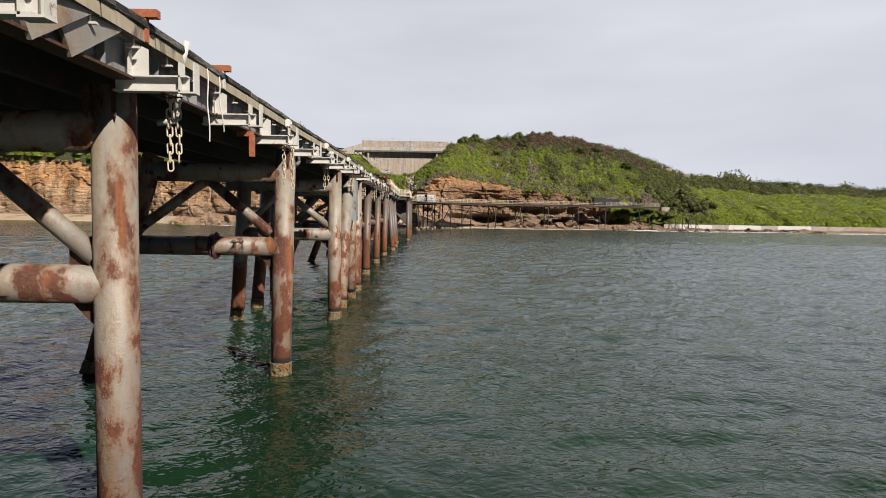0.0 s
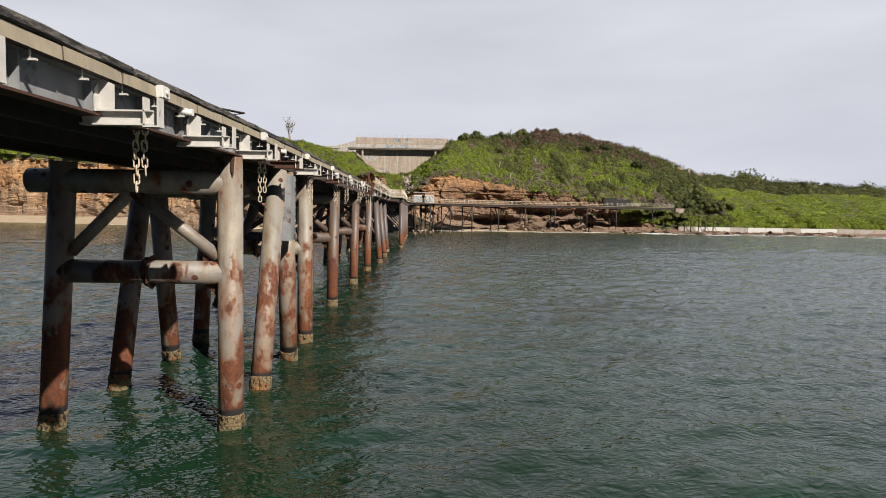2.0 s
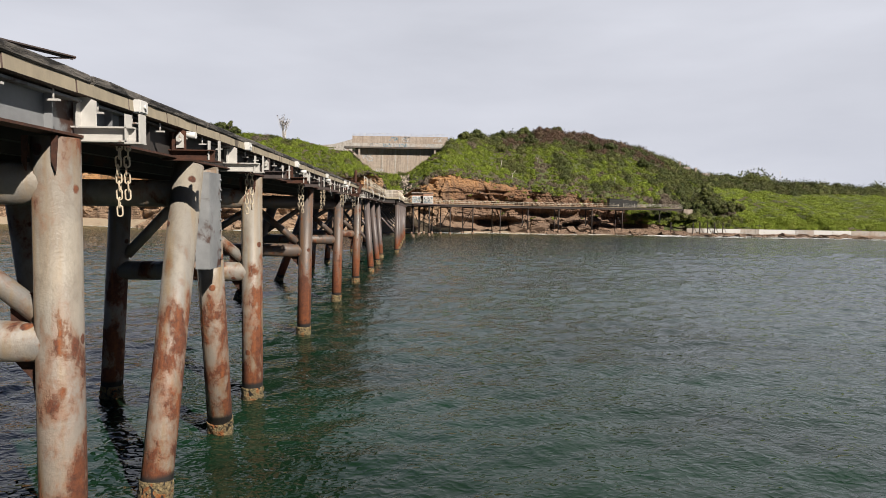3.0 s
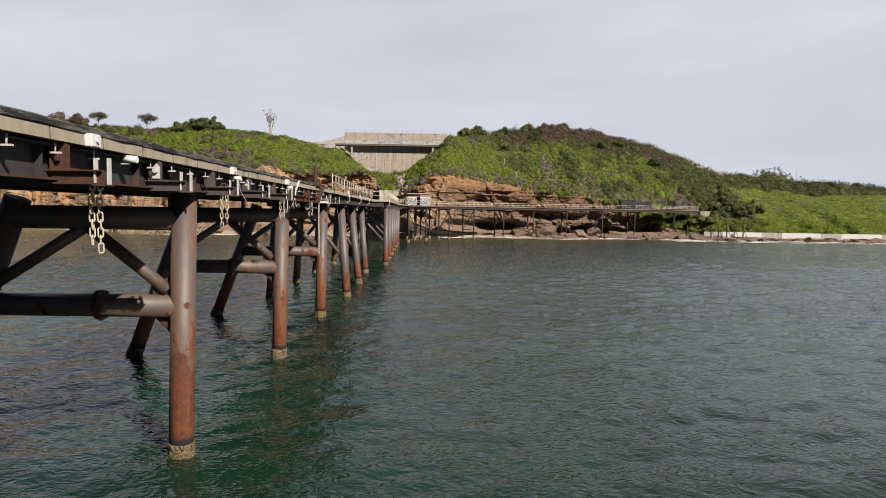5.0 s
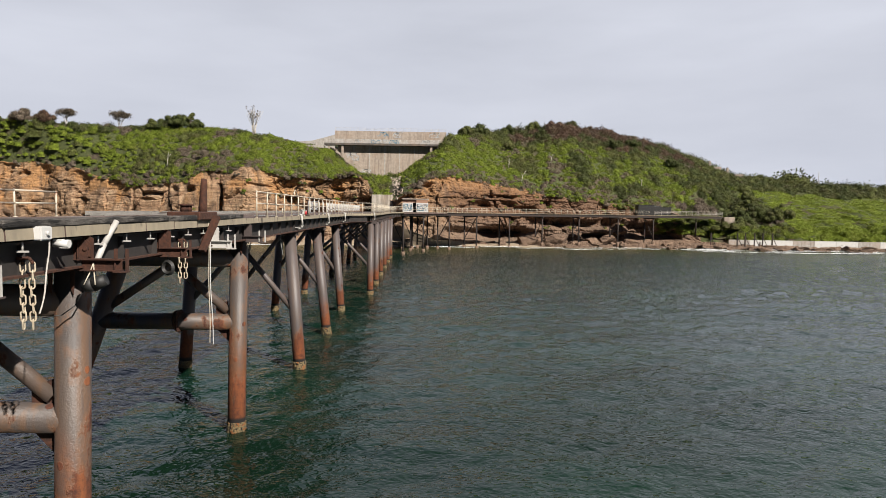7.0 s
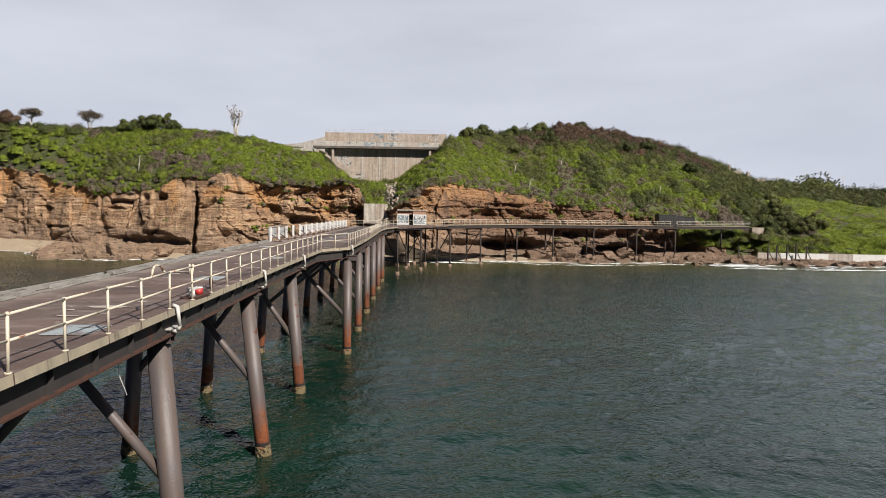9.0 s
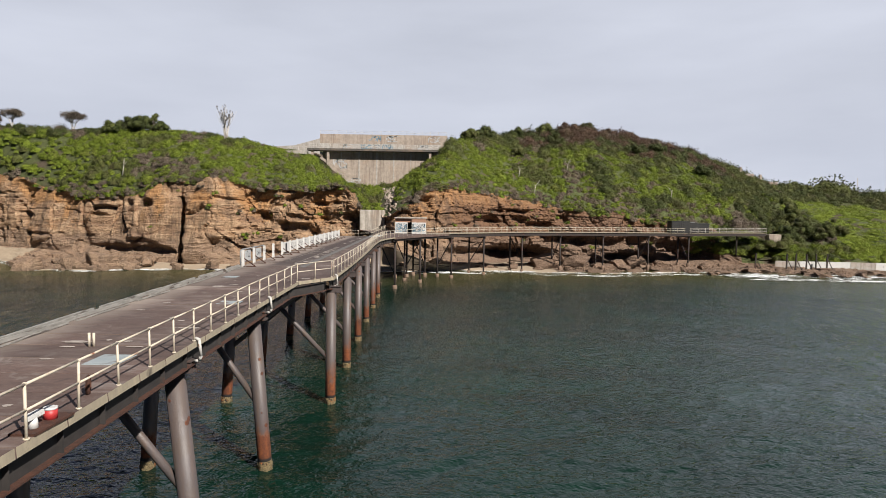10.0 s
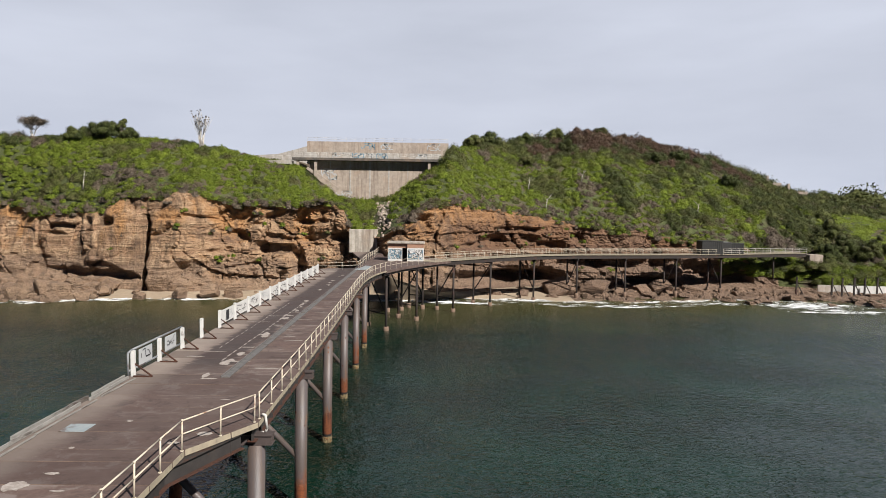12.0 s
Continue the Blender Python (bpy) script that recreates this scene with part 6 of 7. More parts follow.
rail_line([(-38.3, 238.5), (-32.4, 238.2)], "handrail", "thin steel railing on the approach slab", z=27.1, step=1.8, height=1.1, rails=(1.1,), r=0.03, mat=M["bleached_wood"])

# curved walkway on trestles along the cliff
TR = [(-7.68, 171.0), (-7.33, 174.0), (-6.38, 178.0), (-4.58, 183.4), (-2.28, 188.2), (0.22, 192.6), (2.9, 196.2), (9.7, 203.0), (18.4, 209.8), (27.1, 213.6), (36.9, 215.7), (47.6, 217.9), (58.2, 220.9), (72.0, 226.0), (80.0, 229.2)]


def trestle_side(off):
    out = []
    for i, p in enumerate(TR):
        a, b = Vector(TR[max(i - 1, 0)]), Vector(TR[min(i + 1, len(TR) - 1)])
        d = (b - a).normalized()
        out.append((p[0] - d.y * off, p[1] + d.x * off))
    return out


walk_t = thing("cliff_walkway", (0, 0, 0), "dark steel walkway with concrete deck on trestles along the cliff", "walkway")
mid = trestle_side(1.75)
bm = bmesh.new()
strip(bm, mid[5:], 3.5, 8.31, 8.40)
part("deck_slab", bm, M["edge_concrete"], walk_t)
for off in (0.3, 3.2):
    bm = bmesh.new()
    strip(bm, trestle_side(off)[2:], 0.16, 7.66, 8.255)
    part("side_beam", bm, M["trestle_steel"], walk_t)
rail_line(trestle_side(0.12)[:13], "handrail", "cream steel handrail of the curved walkway", z=8.4, step=1.7, height=1.03)
rail_line(trestle_side(3.4)[6:13], "handrail", "cream steel handrail of the curved walkway", z=8.4, step=1.7, height=1.03)
rail_line(trestle_side(0.12)[12:], "handrail", "grey steel handrail of the landward walkway", z=8.4, step=2.2, height=1.1, rails=(1.1, 0.75, 0.4), r=0.035, mat=M["bleached_wood"])


def trestle(p, q, foot, k):
    """Two steel legs with a cap, a cross brace and concrete feet."""
    t = thing("trestle", (0, 0, 0), "dark rusty steel trestle with concrete feet in the surf", "trestle", "trestles under the walkway")
    p, q = Vector((*p, 0)), Vector((*q, 0))
    d = (q - p).normalized()
    for b in (p, q):
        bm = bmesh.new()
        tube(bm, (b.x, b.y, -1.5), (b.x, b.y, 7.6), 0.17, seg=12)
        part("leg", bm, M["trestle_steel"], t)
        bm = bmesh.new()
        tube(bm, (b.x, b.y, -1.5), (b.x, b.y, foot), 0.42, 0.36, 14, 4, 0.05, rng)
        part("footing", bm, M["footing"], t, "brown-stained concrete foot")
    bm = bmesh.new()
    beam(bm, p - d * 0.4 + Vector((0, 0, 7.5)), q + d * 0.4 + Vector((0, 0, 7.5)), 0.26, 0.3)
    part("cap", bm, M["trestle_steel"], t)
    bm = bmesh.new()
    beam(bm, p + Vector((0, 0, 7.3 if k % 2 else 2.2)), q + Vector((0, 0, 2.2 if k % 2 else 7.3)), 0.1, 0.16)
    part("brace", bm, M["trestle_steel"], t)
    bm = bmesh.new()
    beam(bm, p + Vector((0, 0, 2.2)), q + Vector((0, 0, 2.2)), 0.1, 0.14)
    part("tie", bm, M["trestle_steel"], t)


for k, (p, q, foot) in enumerate((((-6.5, 180.3), (-9.3, 183.6), 0.5), ((-2.6, 188.2), (-5.4, 190.6), 0.6), ((-5.3, 197.6), (-7.4, 196.0), 0.6), ((3.1, 196.4), (0.5, 199.0), 0.6), ((-1.9, 199.4), (-4.2, 201.0), 0.7), ((9.75, 203.8), (7.0, 206.8), 0.6), ((18.4, 211.0), (16.2, 213.8), 0.6),
                                  ((27.1, 214.1), (25.9, 217.3), 1.1), ((36.9, 216.1), (36.1, 219.4), 1.2), ((47.6, 218.2), (46.4, 221.4), 1.3), ((58.1, 221.8), (56.8, 224.8), 1.5))):
    trestle(p, q, foot, k)
single_leg = thing("trestle", (0, 0, 0), "single dark steel leg under the walkway's landward end", "trestle", "trestles under the walkway")
bm = bmesh.new()
tube(bm, (72.0, 227.8, 3.0), (72.0, 227.8, 7.62), 0.17, seg=12)
part("leg", bm, M["trestle_steel"], single_leg)
bm = bmesh.new()
box(bm, 80.2, 83.2, 228.6, 230.5, 6.2, 8.1)
bmesh.ops.bevel(bm, geom=bm.edges[:], offset=0.08, segments=1, affect="EDGES")
single("abutment", bm, M["wall_concrete"], "pale concrete abutment at the walkway's end", "abutment")

# dark steel cabins on the walkway
for x0, x1, y0, y1, z1, lab in ((53.6, 57.8, 220.6, 223.4, 11.0, "black ribbed steel cabin on the walkway"), (58.0, 60.2, 222.3, 224.4, 10.75, "dark grey ribbed steel cabin on the walkway"), (60.3, 63.2, 223.0, 225.3, 10.5, "black ribbed steel cabin on the walkway")):
    c = thing("steel_cabin", (x0, y0, 8.4), lab, "cabin", "cabins on the walkway")
    w_, d_, h_ = x1 - x0, y1 - y0, z1 - 8.4
    bm = bmesh.new()
    box(bm, 0, w_, 0, d_, 0, h_)
    part("body", bm, M["black_steel"], c)
    bm = bmesh.new()
    box(bm, -0.06, w_ + 0.06, -0.06, d_ + 0.06, h_, h_ + 0.08)
    part("roof", bm, M["girder_light"] if x0 > 57 and x0 < 60 else M["black_steel"], c)
    x = 0.15
    while x < w_:
        bm = bmesh.new()
        box(bm, x - 0.04, x + 0.04, -0.06, 0.0, 0.05, h_ - 0.05)
        part("rib", bm, M["black_steel"], c)
        x += 0.42

# sea wall and old posts on the rock shelf
sw = thing("sea_wall", (0, 0, 0), "low white sprayed concrete sea wall behind the rock shelf", "sea wall")
x = 80.0
k = 0
while x < 190:
    n = 5.5
    y0, y1 = 225.0 - 0.12 * (x - 80), 225.0 - 0.12 * (x + n - 80)
    bm = bmesh.new()
    plate(bm, [(x, y0, 0.3), (x + n - 0.05, y1, 0.3), (x + n - 0.05, y1, 2.05), (x, y0, 2.05)], (0.12, 1, 0), 0.3)
    p = part("wall_panel", bm, M["white_paint"] if x < 135 and k % 3 else M["wall_concrete"] if x > 135 else M["parapet_concrete"], sw)
    if x < 135:
        scrawl(p, (x + 0.3, y0 - 0.16, 0.5), (0.993, -0.119, 0), (0, 0, 1), n - 0.8, 1.3, 300 + k, M["ink_blue"] if k % 2 else M["stain_shade_concrete"], 9, 0.28)
    x += n
    k += 1
for x, y in ((80.2, 220.6), (82.4, 220.8), (85.0, 221.0), (87.3, 221.2), (90.0, 221.4), (73.5, 221.5)):
    t = thing("old_post", (x, y, 0.5), "dark old timber post with a slanting prop on the rock shelf", "post", "old posts on the rock shelf")
    bm = bmesh.new()
    beam(bm, (0, 0, -0.3), (0.05, 0, 3.5), 0.26, 0.26)
    part("post", bm, M["trestle_steel"], t)
    bm = bmesh.new()
    beam(bm, (0.1, 0, 2.3), (1.6, 0.2, -0.2), 0.12, 0.14)
    part("prop", bm, M["trestle_steel"], t)


# boulders
def boulder_mesh(seed):
    q = random.Random(seed)
    bm = bmesh.new()
    bmesh.ops.create_icosphere(bm, subdivisions=3, radius=1.0)
    o = Vector((seed * 3.1, seed * 1.7, 0))
    turn = Matrix.Rotation(q.uniform(0, 6.28), 3, "Z") @ Matrix.Rotation(q.uniform(-0.4, 0.4), 3, "X")
    cuts_ = [(turn @ Vector(n), q.uniform(0.48, 0.72)) for n in ((1, 0, 0), (-1, 0, 0), (0, 1, 0), (0, -1, 0), (0, 0, 1), (0, 0, -1))]
    cuts_ += [(Vector((q.uniform(-1, 1), q.uniform(-1, 1), q.uniform(-0.2, 1))).normalized(), q.uniform(0.55, 0.8)) for _ in range(5)]
    for v in bm.verts:
        p = v.co.copy()
        for n, d in cuts_:
            e = p.dot(n) - d
            if e > 0:
                p -= n * e * 0.98
        v.co = p * (1 + 0.06 * noise.noise(p * 2 + o) + 0.035 * noise.noise(p * 6 + o))
    return mesh_from("boulder", bm, M["rock"])


BOULDERS = [boulder_mesh(k) for k in range(7)]
brng = random.Random(21)


def boulder(x, y, z, r, flat=0.7):
    ob = new("boulder", BOULDERS[brng.randrange(7)])
    ob.location, ob.rotation_euler = (x, y, z), (brng.uniform(-0.3, 0.3), brng.uniform(-0.3, 0.3), brng.uniform(0, 6.28))
    ob.scale = (r * brng.uniform(0.9, 1.4), r * brng.uniform(0.8, 1.1), r * flat * brng.uniform(0.8, 1.2))
    return tagged(ob, "angular brown sandstone boulder at the foot of the cliff", "boulder", "boulders on the shore")


for _ in range(90):
    x = brng.uniform(-92, -58)
    s, f = float(lerp_table(x, SHORE)), float(lerp_table(x, FOOT_Y))
    t = brng.uniform(-0.05, 0.95)
    r = 0.4 + 1.6 * brng.random() ** 2
    boulder(x, s + (f - s) * t, float(lerp_table(x, FOOT_Z)) * max(t, 0) + 0.25 * r, r, 0.65)
for _ in range(46):
    x = brng.uniform(-84, -58)
    f = float(lerp_table(x, FOOT_Y))
    t = brng.random()
    boulder(x, f - 1.0 - 9.0 * t, 0.5 + 1.6 * (1 - t), brng.uniform(0.8, 2.0), 0.75)
for x, y, z, r in ((-66.5, 205.5, 1.2, 3.4), (-73, 205, 1.0, 2.9), (-79, 202, 0.6, 3.4), (-62, 207.5, 0.9, 1.9), (-45.0, 207.0, 1.2, 2.0), (-40.5, 209.3, 1.2, 2.4), (-36.5, 209.6, 0.9, 1.8), (-30.0, 208.0, 0.2, 1.2), (-26.0, 206.8, 0.1, 0.8), (-52, 206.3, 0.5, 1.4)):
    boulder(x, y, z, r, 0.8)
for _ in range(16):
    x = brng.uniform(-58, 0)
    s, f = float(lerp_table(x, SHORE)), float(lerp_table(x, FOOT_Y))
    t = brng.uniform(0.1, 0.9)
    r = brng.uniform(0.25, 1.0)
    boulder(x, s + (f - s) * t, float(lerp_table(x, FOOT_Z)) * t + 0.3 * r, r)
for _ in range(40):
    x = brng.uniform(8, 64)
    s, f = float(lerp_table(x, SHORE)), float(lerp_table(x, FOOT_Y))
    t = brng.uniform(0.25, 1.0)
    boulder(x, s + (f - s) * t, 0.8 * t, brng.uniform(0.5, 2.0), 0.6)
for x, y, z, r in ((24.5, 219.5, 1.4, 4.2), (31.5, 219.0, 1.2, 3.6), (41.0, 220.5, 1.0, 3.0), (52.0, 222.0, 0.9, 2.6), (46, 223, 1.2, 3.4)):
    boulder(x, y, z, r, 0.55)
for _ in range(110):
    x = brng.uniform(56, 130)
    s = float(lerp_table(x, SHORE))
    boulder(x, s + brng.uniform(-6, 10), brng.uniform(-0.1, 0.5), brng.uniform(0.7, 2.4), 0.32)
# pale rubble in the gully
RUBBLE = []
for k in range(4):
    me = BOULDERS[k].copy()
    me.materials.clear()
    me.materials.append(M["wall_concrete"])
    RUBBLE.append(me)
for _ in range(120):
    t = brng.uniform(0, 1)
    x = -9.8 + brng.gauss(0, 1.1) - 1.2 * t
    px_, py_, pz_ = slope_point(x, t * 0.75)
    ob = new("rubble_block", RUBBLE[brng.randrange(4)])
    r = 0.18 + 0.5 * brng.random() ** 2
    ob.location, ob.scale, ob.rotation_euler = (px_, py_, pz_ + 0.1), (r, r, r * 0.7), (brng.uniform(0, 3), brng.uniform(0, 3), brng.uniform(0, 6))
    tagged(ob, "pale broken concrete block tumbled in the gully", "rubble", "rubble in the gully")


# surf along the shore
def foam_material():
    m, nt, n, l, b = node_mat("surf_foam")
    v = place(nt, (0.6, 1.4, 1))
    f = noise_node(nt, v, 0.9, 9.0, 0.72, 0.8)
    g = noise_node(nt, v, 0.16, 3.0, 0.5)
    a = calc(nt, "ADD", f, calc(nt, "MULTIPLY", calc(nt, "SUBTRACT", g, 0.5), 0.7))
    b.inputs["Base Color"].default_value = (0.82, 0.84, 0.84, 1)
    b.inputs["Roughness"].default_value = 0.9
    nt.links.new(span(nt, a, 0.50, 0.62), b.inputs["Alpha"])
    return m


def surf(x0, x1, wide, off, name, rise):
    bm = bmesh.new()
    pts = []
    x = x0
    while x <= x1:
        pts.append((x, float(lerp_table(x, SHORE)) + off + 1.6 * noise.noise(Vector((x * 0.12, 0.3, 0))) + 0.7 * noise.noise(Vector((x * 0.35, off, 4)))))
        x += 1.0
    a = [bm.verts.new((p[0], p[1] - wide, rise)) for p in pts]
    c = [bm.verts.new((p[0], p[1] + 0.9, rise + 0.06)) for p in pts]
    for i in range(len(pts) - 1):
        bm.faces.new((a[i], a[i + 1], c[i + 1], c[i]))
    ob = single(name, bm, FOAM, "white broken surf washing along the shore", "surf", kind="stuff")
    return ob


FOAM = foam_material()
surf(-150, -4, 2.0, 0.0, "surf_foam", 0.02)
surf(-4, 60, 6.0, -0.6, "surf_foam", 0.06)
surf(60, 240, 13.0, -1.5, "surf_foam", 0.14)


# trees on the skyline
def make_tree(x, y, z, h, spread, shape, mat, label, seed, trunk_mat):
    """Trunks forking into limbs, with leaf clumps at the ends: round, flat or fan."""
    q = random.Random(seed)
    g = np.random.default_rng(seed)
    t = thing("tree", (x, y, z), label, "tree", "trees on the skyline")
    bm = bmesh.new()
    tips = []
    if shape == "fan":
        for k in range(26):
            a, lean = q.uniform(0, 6.28), q.uniform(0.1, 1.0)
            p0 = Vector((q.uniform(-0.3, 0.3), q.uniform(-0.3, 0.3), -0.5))
            p2 = Vector((math.cos(a) * spread * lean, math.sin(a) * spread * lean, h * q.uniform(0.75, 1.0)))
            p1 = p0.lerp(p2, 0.5) - Vector((p2.x, p2.y, 0)) * 0.22
            tube(bm, p0, p1, 0.065, 0.045, 6)
            tube(bm, p1, p2, 0.045, 0.02, 6)
            for _ in range(3):
                p3 = p1.lerp(p2, q.uniform(0.3, 0.9))
                p4 = p3 + Vector((q.uniform(-0.5, 0.5), q.uniform(-0.5, 0.5), h * 0.14))
                tube(bm, p3, p4, 0.025, 0.012, 5)
                tips.append(p4)
    else:
        for k in range(3):
            a = q.uniform(0, 6.28)
            fork = Vector((math.cos(a) * spread * 0.25, math.sin(a) * spread * 0.25, h * 0.38))
            tube(bm, (0, 0, -0.6), fork, 0.034 * h, 0.024 * h, 8)
            for _ in range(6):
                a, e = q.uniform(0, 6.28), q.uniform(0.15, 1.0)
                top = h * (q.uniform(0.62, 0.92) if shape == "flat" else q.uniform(0.3, 0.9 - 0.45 * e * e))
                p = Vector((math.cos(a) * spread * e * 0.8, math.sin(a) * spread * e * 0.8, top + q.uniform(-0.05, 0.05) * h))
                tube(bm, fork, p, 0.016 * h, 0.006 * h, 6)
                tips.append(p)
    part("trunk", bm, trunk_mat, t)
    clumps = []
    for p in tips:
        r = spread * (0.08 if shape == "fan" else q.uniform(0.26, 0.42))
        low = 0.7 if shape == "flat" else 0.8
        m = bush(g, 26 if shape == "fan" else (200 if shape == "flat" else 300), 0.3 if shape == "fan" else (0.13 if shape == "flat" else 0.085), 0.5 if shape != "round" else 0.08, True)
        size = np.array([r, r, r * low])
        clumps.append((m[0] * size + np.array(p), m[1] * size + np.array(p), m[2]))
    ob = new("crown", leaf_mesh("crown", clumps, mat))
    ob.parent = t
    return t


def on_ridge(x, t=0.97):
    return slope_point(x, t)


for k, (x, tt, h, sp, shape, mat, lab, tm) in enumerate((
        (-52.3, 0.93, 7.8, 2.9, "fan", "leaf_dry", "bare bleached tree with many thin upright stems", "bleached_wood"),
        (-94, 1.0, 4.4, 3.2, "flat", "leaf_dry", "grey-brown flat-topped tree with pale trunk on the hill", "bleached_wood"),
        (-110, 1.0, 4.4, 3.2, "flat", "leaf_dry", "grey-brown flat-topped tree with pale trunk on the hill", "bleached_wood"),
        (-117, 1.0, 4.8, 3.2, "round", "leaf_brown", "brown rounded tree on the hill top", "bleached_wood"),
        (-124, 1.0, 5.0, 3.4, "round", "leaf_dry", "grey-brown rounded tree on the hill top", "bleached_wood"),
        (-83, 0.93, 3.6, 2.6, "round", "leaf_olive", "low olive tree on the hill top", "bark"),
        (-78.5, 0.93, 4.6, 3.0, "round", "leaf_dark", "dark round wind-shaped tree on the hill top", "bark"),
        (-74.5, 0.94, 5.0, 3.4, "round", "leaf_dark", "dark round wind-shaped tree on the hill top", "bark"),
        (-71.5, 1.0, 6.2, 1.9, "round", "leaf_olive", "olive tree with a raised crown on the hill top", "bark"),
        (-69.6, 0.96, 4.0, 2.2, "round", "leaf_dark", "dark tree with a small crown on the hill top", "bark"),
        (9.5, 0.93, 3.6, 2.8, "round", "leaf_olive", "olive rounded tree on the hill's edge", "bark"),
        (14, 0.97, 4.0, 3.0, "round", "leaf_dark", "dark rounded tree on the hill's edge", "bark"),
        (24, 0.97, 3.6, 3.2, "round", "leaf_dark", "dark spreading tree on the ridge", "bark"),
        (33, 0.98, 4.0, 3.4, "round", "leaf_olive", "olive spreading tree on the ridge", "bark"),
        (41, 0.98, 4.0, 3.4, "round", "leaf_brown", "brown coastal tree on the ridge", "bark"),
        (47, 0.98, 4.0, 3.4, "round", "leaf_dark", "dark coastal tree on the ridge", "bark"),
        (54, 0.98, 3.6, 3.2, "round", "leaf_brown", "brown coastal tree on the ridge", "bark"),
        (61, 0.98, 3.4, 3.2, "round", "leaf_brown", "brown coastal tree on the ridge", "bark"),
        (69, 0.98, 3.2, 3.0, "round", "leaf_dry", "grey-brown coastal tree on the ridge", "bark"),
        (87, 0.02, 5.2, 3.0, "round", "leaf_dark", "dense dark coastal tree low on the bank", "bark"),
        (91, 0.05, 6.0, 3.4, "round", "leaf_dark", "dense dark coastal tree low on the bank", "bark"),
        (95.5, 0.03, 5.0, 3.0, "round", "leaf_olive", "dense olive coastal tree low on the bank", "bark"),
        (99.5, 0.06, 5.4, 3.2, "round", "leaf_olive", "dense olive coastal tree low on the bank", "bark"),
        (93, 0.16, 5.6, 3.2, "round", "leaf_olive", "dense olive coastal tree low on the bank", "bark"),
        (76, 0.5, 4.2, 3.0, "round", "leaf_dark", "dense dark coastal tree low on the bank", "bark"),
        (119, 0.72, 4.4, 3.4, "round", "leaf_olive", "dense olive coastal tree low on the bank", "bark"),
        (56, 0.62, 4.4, 3.0, "round", "leaf_dark", "dense dark coastal tree low on the bank", "bark"),
        (66, 0.7, 4.2, 3.0, "round", "leaf_dark", "dense dark coastal tree low on the bank", "bark"),
        (34, 0.7, 4.0, 2.8, "round", "leaf_dark", "dense dark coastal tree low on the bank", "bark"),
        (22, 0.55, 3.8, 2.8, "round", "leaf_olive", "dense olive coastal tree low on the bank", "bark"),
        (127, 0.98, 3.8, 3.6, "round", "leaf_dark", "dark coastal tree on the low ridge", "bark"),
        (134, 0.9, 4.0, 3.6, "round", "leaf_olive", "olive coastal tree on the low ridge", "bark"),
        (150, 0.98, 4.2, 4.0, "round", "leaf_brown", "brown coastal tree on the low ridge", "bark"),
        (163, 0.92, 4.2, 4.2, "round", "leaf_dark", "dark coastal tree on the low ridge", "bark"),
        (178, 0.98, 4.6, 4.4, "round", "leaf_dark", "dark coastal tree on the low ridge", "bark"),
        (196, 0.95, 4.6, 4.4, "round", "leaf_olive", "olive coastal tree on the low ridge", "bark"))):
    x_, y_, z_ = on_ridge(x, tt)
    make_tree(x_, y_, z_ - (0.9 if shape == "round" else 0.0), h, sp, shape, M[mat], lab, 40 + k, M[tm])
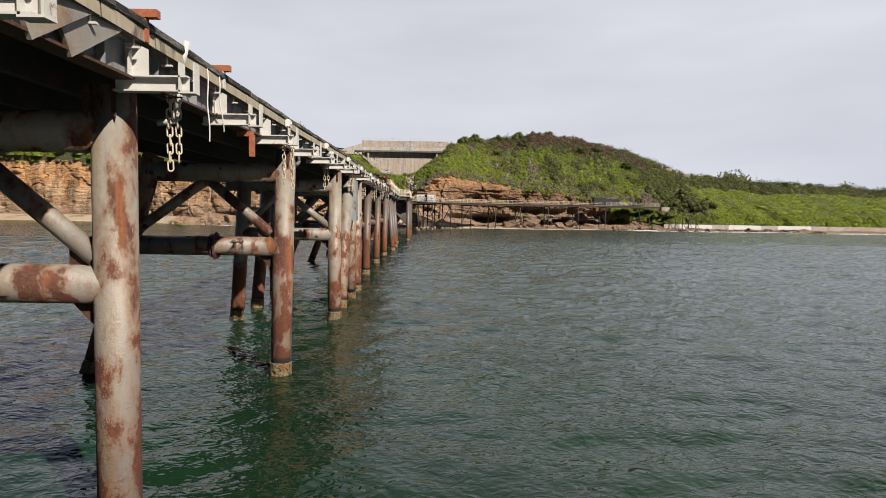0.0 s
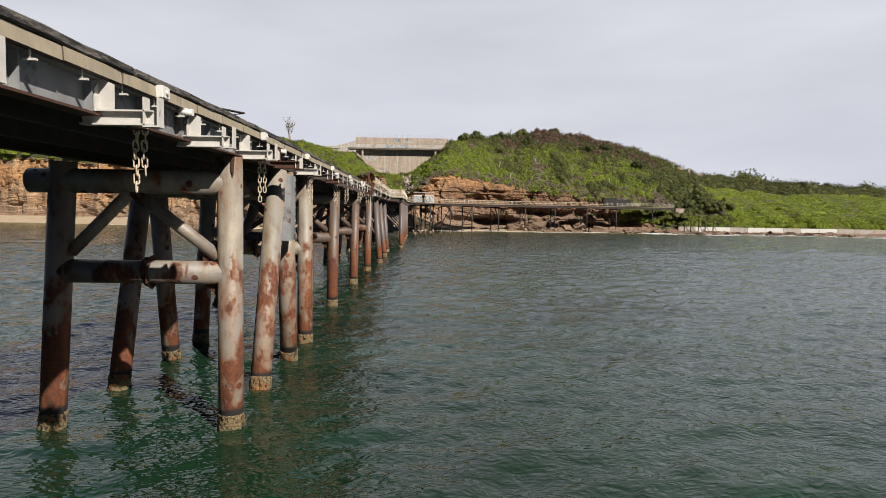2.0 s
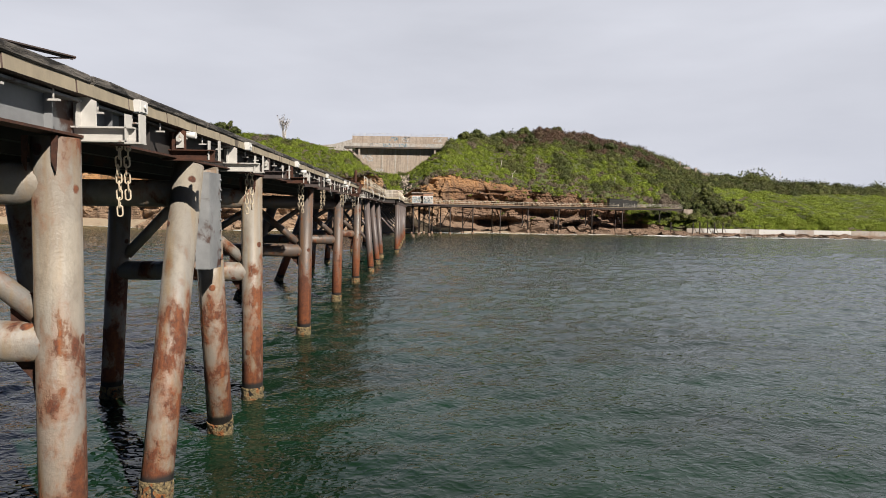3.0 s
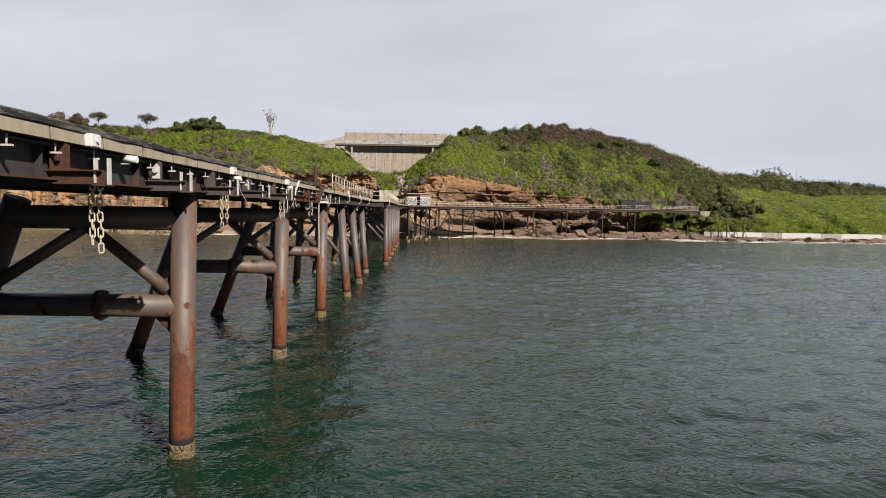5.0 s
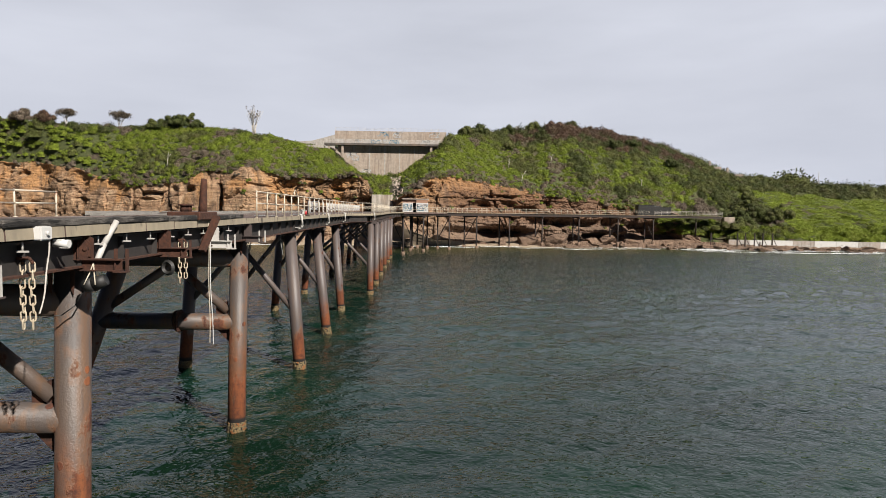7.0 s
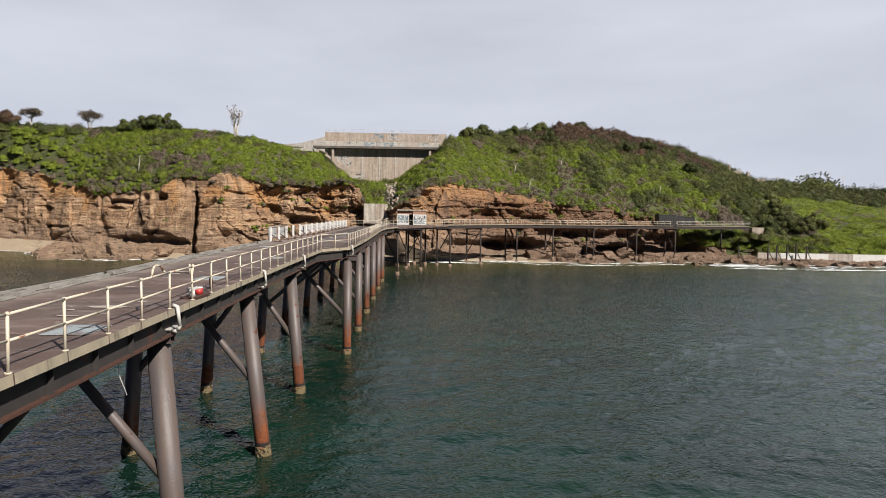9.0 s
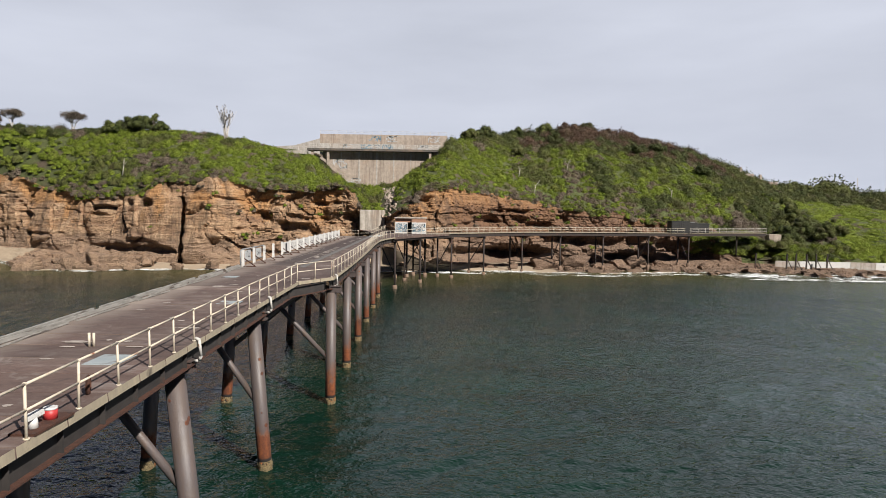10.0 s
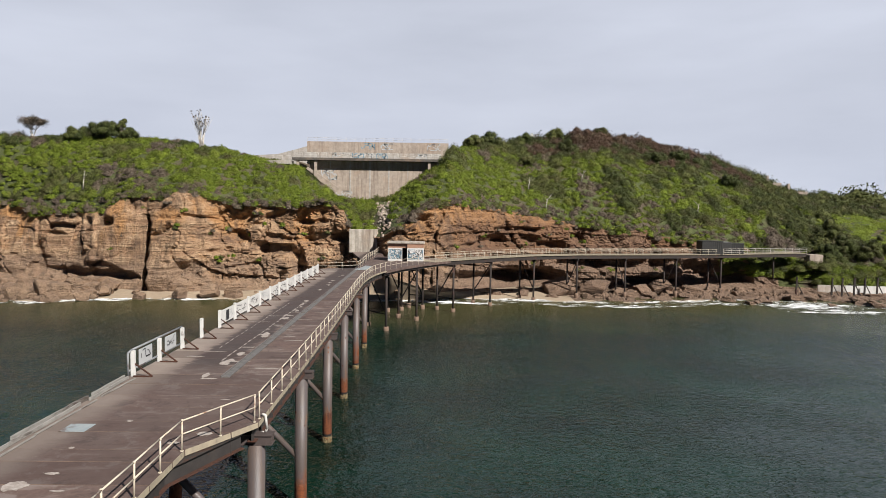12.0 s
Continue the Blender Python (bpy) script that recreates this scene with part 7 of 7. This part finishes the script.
# dead snags on the slopes
for k, (x, tt, h) in enumerate(((-72.5, 0.22, 3.6), (21, 0.25, 2.6), (24, 0.1, 3.0), (60, 0.2, 2.6), (34, 0.35, 2.0))):
    x_, y_, z_ = slope_point(x, tt)
    q = random.Random(900 + k)
    bm = bmesh.new()
    tube(bm, (0, 0, -0.5), (0.3, 0, h * 0.6), 0.12, 0.08, 8)
    for _ in range(3):
        tube(bm, (0.2, 0, h * 0.45), (q.uniform(-1.4, 1.4), -0.3, h * q.uniform(0.7, 1.1)), 0.06, 0.02, 6)
    ob = single("dead_tree", bm, M["bleached_wood"], "bleached dead tree standing in the scrub", "dead tree", "dead trees in the scrub")
    ob.location = (x_, y_ - 0.8, z_ + 0.3)

# mast, cottage gable and ruins far off
mast = thing("mast", (157.0, 312.0, 18.5), "thin grey pole on the low ridge", "pole")
bm = bmesh.new()
tube(bm, (0, 0, 0), (0, 0, 8.5), 0.14, 0.1, 8)
part("pole", bm, M["bleached_wood"], mast)
cottage = thing("cottage", (31.0, 300.0, 35.0), "white cottage gable peeping over the ridge", "house")
bm = bmesh.new()
box(bm, -2.0, 2.0, 0, 6.0, 0, 3.8)
part("wall", bm, M["white_paint"], cottage)
bm = bmesh.new()
plate(bm, [(-2.2, 0, 3.8), (2.2, 0, 3.8), (0, 0, 6.6)], (0, 1, 0), 0.3)
part("gable", bm, M["white_paint"], cottage, "steep white gable")
for s in (-1, 1):
    bm = bmesh.new()
    plate(bm, [(s * 2.4, -0.2, 3.6), (0, -0.2, 6.8), (0, 6.2, 6.8), (s * 2.4, 6.2, 3.6)], (s * 0.8, 0, 0.6), 0.12)
    part("roof", bm, M["sign_grey"], cottage)
for x, h, w_ in ((100.5, 2.4, 0.6), (103.0, 1.4, 2.6), (107.0, 2.6, 0.7), (111.5, 1.3, 3.0)):
    x_, y_, z_ = slope_point(x, 0.8)
    bm = bmesh.new()
    box(bm, x_ - w_ / 2, x_ + w_ / 2, y_ - 0.4, y_ + 0.4, z_ - 1.0, z_ + h + 0.8)
    single("ruin_wall", bm, M["wall_concrete"], "broken grey concrete ruin among the scrub", "ruin", "ruins on the hill")


# slabs last: pieces of the deck
for k, (a, b) in enumerate(zip(cuts, cuts[1:])):
    part("slab", slab_mesh(a + 0.02, b - 0.02, DECK_Z - deck_drop(a)), (M["deck"], M["edge_concrete"]), deck)
bm = bmesh.new()
for c in cuts[1:-1]:
    box(bm, xl(c) + 0.05, xr(c) - 0.05, c - 0.019, c + 0.019, DECK_Z - 0.2, DECK_Z - 0.006 - deck_drop(c))
part("joint_mortar", bm, M["footing"], deck, "pale mortar in the slab joints")
